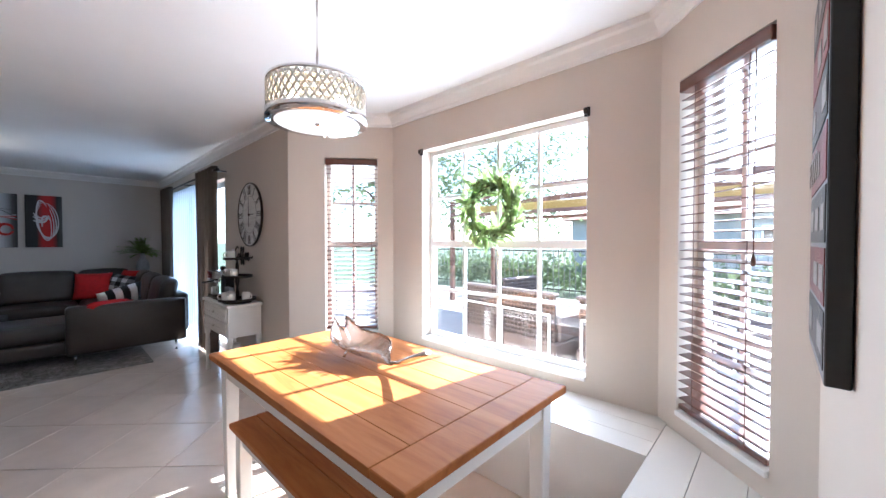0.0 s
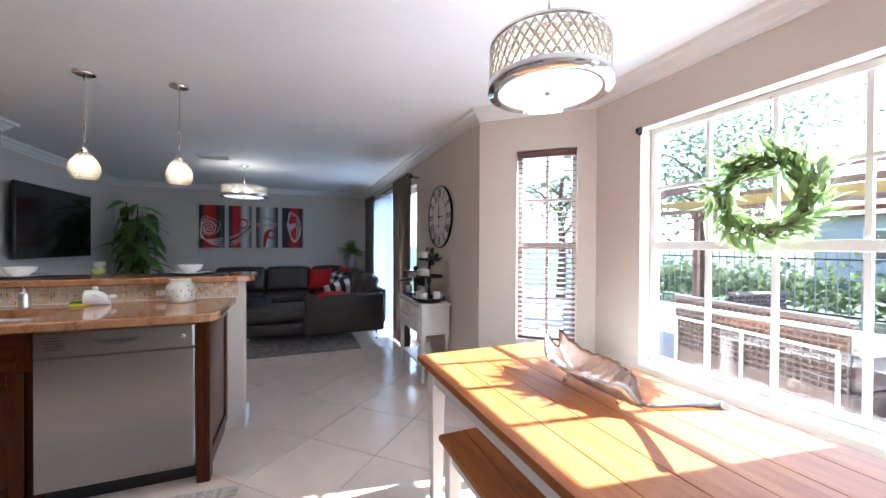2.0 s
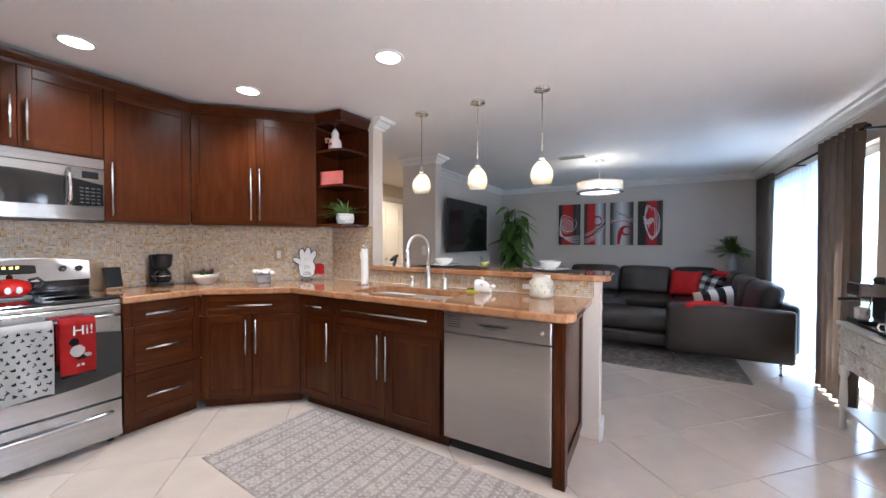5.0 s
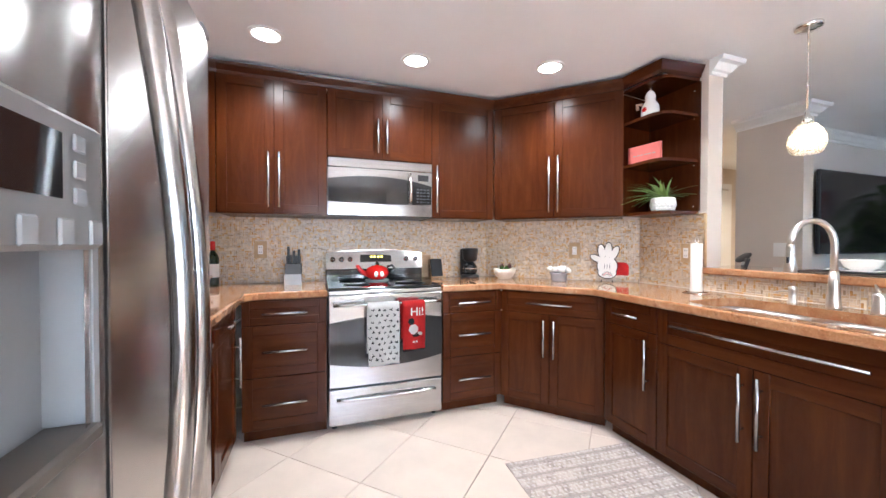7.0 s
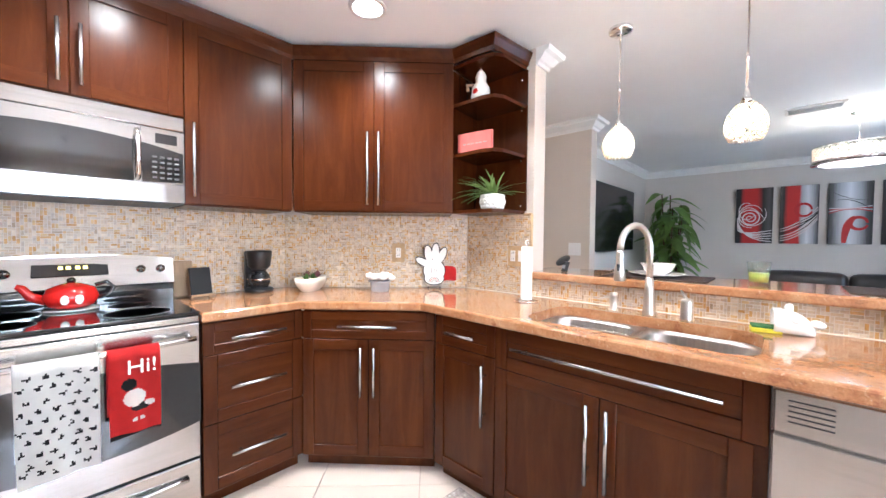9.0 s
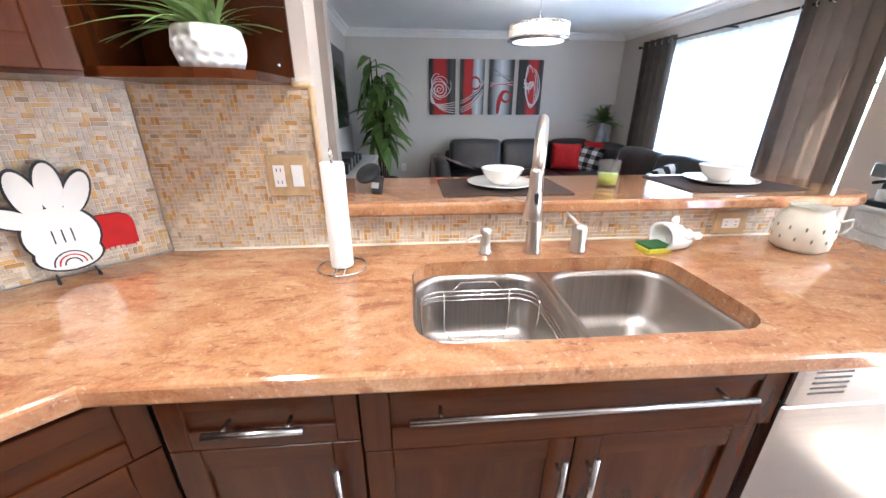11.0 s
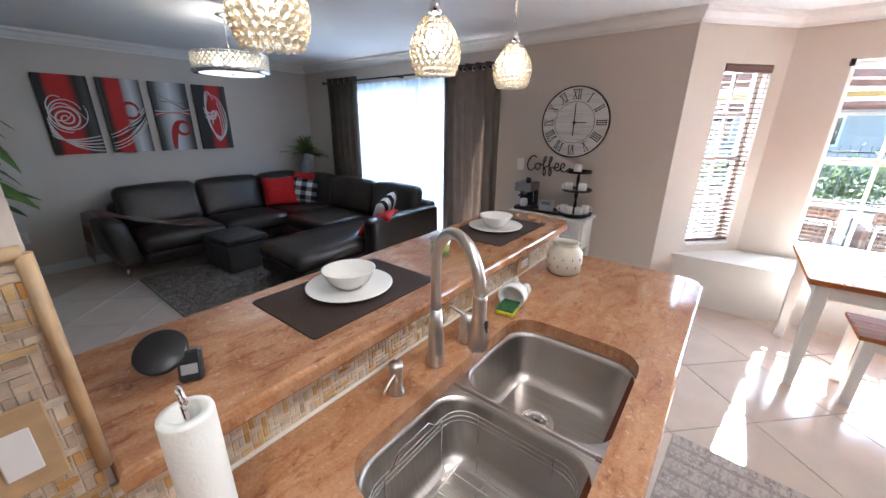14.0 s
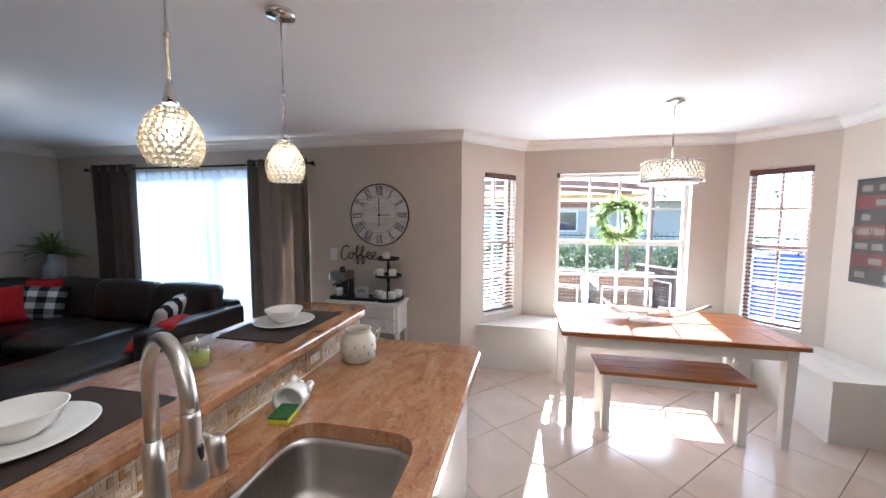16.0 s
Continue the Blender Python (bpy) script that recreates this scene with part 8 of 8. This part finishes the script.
# ---- outdoors ----
M_PAVE = mat("patio_concrete", (0.34, 0.31, 0.285), 0.85, vary=0.1, scale=3, bump=0.2, bscale=60)
M_GRND = mat("lawn_ground", (0.060, 0.090, 0.035), 0.95, vary=0.3, scale=4, bump=0.4, bscale=60)
structure("ground", B(-400, 400, 3.0, 800, -0.30, -0.10), M_GRND, "lawn stretching away outside", "ground")
structure("patio", B(-9, 4.5, 2.55, 8.5, -0.14, -0.03), M_PAVE, "pale concrete patio outside the windows", "patio")
# brown wicker paled towards grey, with the outdoor haze put into its colour
M_WICK = mat("hazed_brown_wicker", (0.20, 0.15, 0.13), 0.7, vary=0.3, scale=60, bump=0.8, bscale=160)
# added slab, out of view: keeps direct sun off the sheer and living room
structure("porch_roof", B(-7.3, -4.2, 2.16, 4.4, 2.42, 2.56), M_TRIM, "unseen white roof slab added to shade the patio door", "roof")
M_WICKD = mat("dark_wicker", (0.09, 0.07, 0.06), 0.8, vary=0.3, scale=60)
M_BRICK = mat("red_brown_timber", (0.20, 0.105, 0.075), 0.7, vary=0.2, scale=6)


def wicker_chair(m, w):
    th = thing("wicker_armchair", m, "brown wicker patio armchair with white cushion", "chair", "patio chairs")
    part("seat_base", B(-w / 2, w / 2, -0.35, 0.35, 0.10, 0.34, 0.02), M_WICK, th)
    back = part("backrest", B(-w / 2 + 0.02, w / 2 - 0.02, 0.31, 0.325, 0.34, 0.80), M_WICKD, th)
    part("top_rail", B(-w / 2, w / 2, 0.27, 0.37, 0.79, 0.83, 0.015), M_WICK, back)
    wv = bmesh.new()
    nx, nz = int(w / 0.05), 15
    for k in range(nx):
        x = -w / 2 + 0.03 + (w - 0.06) * k / (nx - 1)
        tube([(x, 0.33 + 0.006 * (-1) ** (q + k), 0.10 + 0.7 * q / nz) for q in range(nz + 1)], 0.008, 5, wv)
    for q in range(nz):
        z = 0.12 + 0.7 * (q + 0.5) / nz
        tube([(-w / 2 + 0.03 + (w - 0.06) * k / (nx - 1), 0.334 - 0.007 * (-1) ** (q + k), z) for k in range(nx)], 0.011, 5, wv)
    part("weave", wv, M_WICK, back)
    frame_ = part("back_frame", B(-w / 2 + 0.06, w / 2 - 0.06, 0.352, 0.372, 0.605, 0.625), M_WHITEP, th, "white metal back rail")
    for x in (-w / 2 + 0.06, 0, w / 2 - 0.06):
        part("post", B(x - 0.009, x + 0.009, 0.352, 0.372, 0.02, 0.60), M_WHITEP, frame_)
    for s in (-1, 1):
        part("armrest", B(s * w / 2 - s * 0.09, s * w / 2, -0.35, 0.27, 0.34, 0.60, 0.02), M_WICK, th)
        for y in (-0.3, 0.3):
            part("leg", B(s * (w / 2 - 0.05) - 0.02, s * (w / 2 - 0.05) + 0.02, y - 0.02, y + 0.02, 0, 0.10), M_WICK, th)
    part("seat_cushion", cushion(-w / 2 + 0.10, w / 2 - 0.10, -0.33, 0.26, 0.34, 0.44, 0.03, 0.02), M_WHITEF, th)
    return th


wicker_chair(pose(-0.55, 4.0, -0.03, 0, 0, 180), 0.75)
wicker_chair(pose(-1.75, 4.1, -0.03, 0, 0, 172), 1.35)
wicker_chair(pose(0.35, 4.6, -0.03, 0, 0, 120), 0.75)
wicker_chair(pose(-2.6, 5.0, -0.03, 0, 0, -100), 0.75)
pt_ = thing("patio_table", pose(-1.2, 5.1, -0.03), "low white patio table", "table")
part("top", B(-0.55, 0.55, -0.35, 0.35, 0.44, 0.48, 0.01), M_WHITEP, pt_)
for x in (-0.5, 0.5):
    for y in (-0.3, 0.3):
        part("leg", B(x - 0.025, x + 0.025, y - 0.025, y + 0.025, 0, 0.44), M_WHITEP, pt_)
gc = thing("covered_grill", pose(1.95, 4.9, -0.03, 0, 0, 15), "garden grill under a bright blue cover", "grill")
bm = bmesh.new()
rows = []
for z, k in ((0.06, 1.06), (0.35, 1.0), (0.75, 0.97), (0.98, 0.86), (1.06, 0.6)):
    rows.append([bm.verts.new((0.40 * k * math.copysign(abs(math.cos(a)) ** 0.55, math.cos(a)) + 0.012 * math.sin(9 * a + z * 5), 0.30 * k * math.copysign(abs(math.sin(a)) ** 0.55, math.sin(a)), z)) for a in [2 * math.pi * q / 36 for q in range(36)]])
for a, b in zip(rows, rows[1:]):
    for q in range(36):
        bm.faces.new((a[q], a[(q + 1) % 36], b[(q + 1) % 36], b[q])).smooth = True
bm.faces.new(rows[-1])
part("cover", bm, mat("blue_cover_cloth", (0.05, 0.12, 0.50), 0.7, vary=0.15, scale=6, bump=0.3, bscale=20), gc)
for x in (-0.3, 0.3):
    for y in (-0.2, 0.2):
        part("leg", tube([(x, y, 0), (x, y, 0.3)], 0.015, 8), M_BRONZE, gc)
# gazebo
M_PARA = mat("yellow_canvas", (0.42, 0.30, 0.10), 0.8, vary=0.05)
gz = thing("gazebo", pose(-2.2, 6.6, -0.03), "red-brown timber garden gazebo with yellow canvas roof", "gazebo")
for y in (0.0, 1.6):
    part("beam", prism([(2.9 * t / 8, 2.16 + 0.16 * (1 - (t / 8) ** 2)) for t in range(-8, 9)] + [(2.9 * t / 8, 2.27 + 0.16 * (1 - (t / 8) ** 2)) for t in range(8, -9, -1)], y - 0.03, y + 0.03), M_BRICK, gz).matrix_local = pose(0, 0, 0, 90, 0, 0) @ pose(0, 0, -2 * y, 0, 0, 0)
    part("lower_rail", B(-2.9, 2.9, y - 0.025, y + 0.025, 1.88, 1.95, 0.005), M_BRICK, gz)
    for x in (-2.85, 2.85):
        part("post", B(x - 0.045, x + 0.045, y - 0.045, y + 0.045, 0, 2.2, 0.006), M_BRICK, gz)
part("canopy", B(-2.85, 2.85, 0.04, 1.56, 2.09, 2.10), M_PARA, gz, "pale yellow canvas")
# garden fence and neighbouring house
M_FENCE = mat("weathered_metal", (0.20, 0.19, 0.18), 0.6, vary=0.1)
fn = thing("garden_fence", pose(0, 9.3, -0.10), "dark metal picket garden fence", "fence")
for z in (0.15, 1.15):
    part("rail", B(-9, 6, -0.015, 0.015, z, z + 0.03), M_BRONZE, fn)
pm = mesh_of("picket", B(-0.007, 0.007, -0.007, 0.007, 0, 1.3), M_FENCE)
for k in range(100):
    o = new("picket", pm)
    o.parent = fn
    o.location = (-9 + 0.15 * k, 0, 0)
hs = thing("neighbour_house", pose(1.0, 20.0, -0.10), "pale neighbouring house with terracotta tile roof", "house")
M_STUC = mat("pale_stucco", (0.46, 0.42, 0.37), 0.9, vary=0.06, scale=3)
M_ROOF = mat("terracotta_roof", (0.33, 0.13, 0.08), 0.8, vary=0.25, scale=8, stretch=(6, 1, 1))
part("wall", B(-9, 6, 0, 8, 0, 2.7), M_STUC, hs)
bm = bmesh.new()
v = [bm.verts.new(c) for c in ((-9.6, -0.6, 2.6), (6.6, -0.6, 2.6), (6.6, 8.6, 2.6), (-9.6, 8.6, 2.6), (-6, 4, 4.3), (3, 4, 4.3))]
for f in ((0, 1, 5, 4), (1, 2, 5), (2, 3, 4, 5), (3, 0, 4), (3, 2, 1, 0)):
    bm.faces.new([v[k] for k in f])
part("roof", bm, M_ROOF, hs)
for x in (-7, -4, -0.5, 3):
    wv = part("window", B(x - 0.6, x + 0.6, -0.03, 0.0, 0.9, 2.1), M_TRIM, hs)
    part("pane", B(x - 0.52, x + 0.52, -0.035, -0.03, 0.98, 2.02), M_BGLASS, wv)


def tree(m, h, spread, seed, label):
    rnd = random.Random(seed)
    th = thing("tree", m, label, "tree", "garden trees")
    part("trunk", tube([(0, 0, 0), (0.05, 0.02, h * 0.25), (0.02, -0.05, h * 0.5), (0.08, 0, h * 0.8)], 0.13, 8, taper=0.04), M_STEM, th)
    ends = []
    lb = bmesh.new()
    for k in range(9):
        a = k * 2.4
        z = h * (0.35 + 0.5 * k / 9)
        e = Vector((spread * rnd.uniform(0.5, 0.9) * math.cos(a), spread * rnd.uniform(0.5, 0.9) * math.sin(a), z + h * 0.18))
        tube([(0.04, 0, z), Vector((0.04, 0, z)).lerp(e, 0.5) + Vector((0, 0, 0.15)), e], 0.045, 6, lb, taper=0.012)
        ends.append(e)
    part("limbs", lb, M_STEM, th)
    vs, fs = [], []
    for e in ends + [Vector((0, 0, h))]:
        for _ in range(330):
            p = e + Vector((rnd.gauss(0, 1), rnd.gauss(0, 1), rnd.gauss(0, 0.7))) * spread * 0.28
            d = Vector((rnd.uniform(-1, 1), rnd.uniform(-1, 1), rnd.uniform(-0.6, 0.6))).normalized()
            s = d.orthogonal().normalized() * 0.04
            k = len(vs)
            vs += [p, p + d * 0.07 + s, p + d * 0.16, p + d * 0.07 - s]
            fs.append((k, k + 1, k + 2, k + 3))
    me = bpy.data.meshes.new("crown")
    me.from_pydata([tuple(v) for v in vs], [], fs)
    me.materials.append(M_TREE)
    c = new("crown", me)
    c.parent = th


tree(pose(-6.0, 9.8, -0.1), 4.2, 1.9, 4, "leafy green garden tree beyond the patio")
tree(pose(-7.4, 6.6, -0.1), 4.6, 2.0, 9, "leafy green garden tree beside the patio")
tree(pose(4.6, 12.0, -0.1), 5.0, 2.2, 13, "leafy green garden tree by the fence")
rnd = random.Random(2)
vs, fs = [], []
for _ in range(6500):
    p = Vector((rnd.uniform(-9, 6), 10.2 + rnd.gauss(0, 0.25), abs(rnd.gauss(0.35, 0.25))))
    d = Vector((rnd.uniform(-1, 1), rnd.uniform(-1, 1), rnd.uniform(-0.5, 1))).normalized()
    s = d.orthogonal().normalized() * 0.045
    k = len(vs)
    vs += [tuple(p), tuple(p + d * 0.08 + s), tuple(p + d * 0.17), tuple(p + d * 0.08 - s)]
    fs.append((k, k + 1, k + 2, k + 3))
me = bpy.data.meshes.new("hedge")
me.from_pydata(vs, [], fs)
me.materials.append(M_TREE)
tagged(new("hedge", me), "low leafy green hedge along the fence", "hedge", "", "stuff")


# ---- floor tiles ----
def tile_poly_ok(x, y):
    return -7.9 < x < 0.9 and -3.6 < y < 2.75


TS = 0.36
half = TS - 0.0028
bm = bmesh.new()
ring0 = [(half, 0), (0, half), (-half, 0), (0, -half)]
lo = [bm.verts.new((a, b, -0.011)) for a, b in ring0]
mi = [bm.verts.new((a, b, -0.0018)) for a, b in ring0]
k_ = (half - 0.0022) / half
hi = [bm.verts.new((a * k_, b * k_, 0.0)) for a, b in ring0]
for A_, B_ in ((lo, mi), (mi, hi)):
    for i in range(4):
        bm.faces.new((A_[i], A_[(i + 1) % 4], B_[(i + 1) % 4], B_[i]))
bm.faces.new(hi)
TILE = mesh_of("tile", bm, M_TILE)
floor_ob = bpy.data.objects["floor"]
cnt = 0
for i in range(-24, 10):
    for j in range(-12, 24):
        if (i + j) % 2 == 0:
            continue
        x, y = -1.425 + i * TS, -2.10 + j * TS
        if -8.0 < x < 0.8 and -5.2 < y < 2.6:
            o = new("tile", TILE)
            o.parent = floor_ob
            o.location = (x, y, 0)
            cnt += 1

# ---- mosaic ----
random.seed(17)
CREAMS = [(0.64, 0.48, 0.32), (0.70, 0.56, 0.40), (0.58, 0.44, 0.31), (0.74, 0.62, 0.47), (0.64, 0.51, 0.37), (0.64, 0.37, 0.13), (0.55, 0.29, 0.08), (0.66, 0.45, 0.21), (0.42, 0.31, 0.20), (0.60, 0.50, 0.40)]
M_MOS = [mat("mosaic_stone", c, 0.35, vary=0.14, scale=40, rand=0.06) for c in CREAMS]
WTS = [6, 6, 6, 5, 6, 3.4, 2.2, 3.4, 1.2, 4]
M_MGROUT = mat("mosaic_grout", (0.74, 0.66, 0.57), 0.9, vary=0.06)
CELL = 0.0118


def mosaic_layout(w, h):
    nx, nz = int(w / CELL), int(h / CELL)
    used = [[False] * nz for _ in range(nx)]
    out = []
    for j in range(nz):
        for i in range(nx):
            if used[i][j]:
                continue
            opts = [(3, 1), (2, 1), (2, 1), (1, 2), (1, 2), (1, 1)]
            random.shuffle(opts)
            opts.sort(key=lambda o: random.random() * (1.6 if o in ((1, 1), (2, 2)) else 1))
            for a, b in opts + [(1, 1)]:
                if i + a <= nx and j + b <= nz and all(not used[i + p][j + q] for p in range(a) for q in range(b)):
                    for p in range(a):
                        for q in range(b):
                            used[i + p][j + q] = True
                    out.append((i, j, a, b))
                    break
    return out, w / nx, h / nz


STONES = {}


def stone_mesh(a, b, cx, cz, mi_):
    key = (a, b, round(cx, 4), round(cz, 4), mi_)
    if key not in STONES:
        bm = bmesh.new()
        w, h, g = a * cx - 0.0015, b * cz - 0.0015, 0.001
        back_ = [bm.verts.new((x, 0, z)) for x, z in ((0, 0), (w, 0), (w, h), (0, h))]
        face_ = [bm.verts.new((x, -0.002, z)) for x, z in ((g, g), (w - g, g), (w - g, h - g), (g, h - g))]
        for k in range(4):
            bm.faces.new((back_[k], back_[(k + 1) % 4], face_[(k + 1) % 4], face_[k]))
        bm.faces.new(face_)
        STONES[key] = mesh_of("stone", bm, M_MOS[mi_])
    return STONES[key]


def mosaic(name, m, w, z0, z1, near=None):
    """A mosaic field: local x along the wall, face to -y. near: the stretch of x whose stones stand alone."""
    bed = structure(name, B(0, w, -0.006, -0.0005, z0, z1), M_MGROUT, "small stone mosaic backsplash", "backsplash")
    bed.matrix_world = m
    lay, cx, cz = mosaic_layout(w, z1 - z0)
    vs, fs, mi_ = [], [], []
    single = 0
    for i, j, a, b in lay:
        k = random.choices(range(len(M_MOS)), WTS)[0]
        x, z = i * cx + 0.00075, z0 + j * cz + 0.00075
        if near and near[0] <= x <= near[1] and single < 300:
            o = new("stone", stone_mesh(a, b, cx, cz, k))
            o.parent = bed
            o.location = (x, -0.0062, z)
            single += 1
            continue
        w_, h_, g = a * cx - 0.0015, b * cz - 0.0015, 0.001
        q = len(vs)
        vs += [(x, -0.0062, z), (x + w_, -0.0062, z), (x + w_, -0.0062, z + h_), (x, -0.0062, z + h_),
               (x + g, -0.0082, z + g), (x + w_ - g, -0.0082, z + g), (x + w_ - g, -0.0082, z + h_ - g), (x + g, -0.0082, z + h_ - g)]
        fs += [(q, q + 1, q + 5, q + 4), (q + 1, q + 2, q + 6, q + 5), (q + 2, q + 3, q + 7, q + 6), (q + 3, q, q + 4, q + 7), (q + 4, q + 5, q + 6, q + 7)]
        mi_ += [k] * 5
    if vs:
        me = bpy.data.meshes.new("stones")
        me.from_pydata(vs, [], fs)
        for mm in M_MOS:
            me.materials.append(mm)
        me.polygons.foreach_set("material_index", mi_)
        o = new("stones", me)
        o.parent = bed
        tagged(o, kind="stuff")


mosaic("backsplash_side", pose(KX, -1.878, 0, 0, 0, -90) @ pose(0.486, 0, 0, 0, 0, 180), 0.486, CT + 0.001, 1.40, (0.12, 0.47))
mosaic("backsplash_bar", pose(KX, -1.878, 0, 0, 0, 90), 1.84, CT + 0.001, 1.019, (0.25, 1.3))
dg = math.hypot(-1.962 - KX, KY + 2.374)
mosaic("backsplash_diagonal", local_frame((-1.962, KY), (KX, -2.374)), dg, CT + 0.001, 1.40)
mosaic("backsplash_stove", pose(EX, KY, 0, 0, 0, 180), EX + 1.962, CT + 0.001, 1.40)
structure("mosaic_trim_1", tube([(KX + 0.008, -1.874, 1.062), (KX + 0.008, -1.874, 1.398)], 0.009, 8), M_BEIGE, "honey stone pencil trim", "trim")
structure("mosaic_trim_2", tube([(KX + 0.008, -1.874, 1.40), (KX + 0.008, -1.925, 1.40)], 0.009, 8), M_BEIGE, "honey stone pencil trim", "trim")
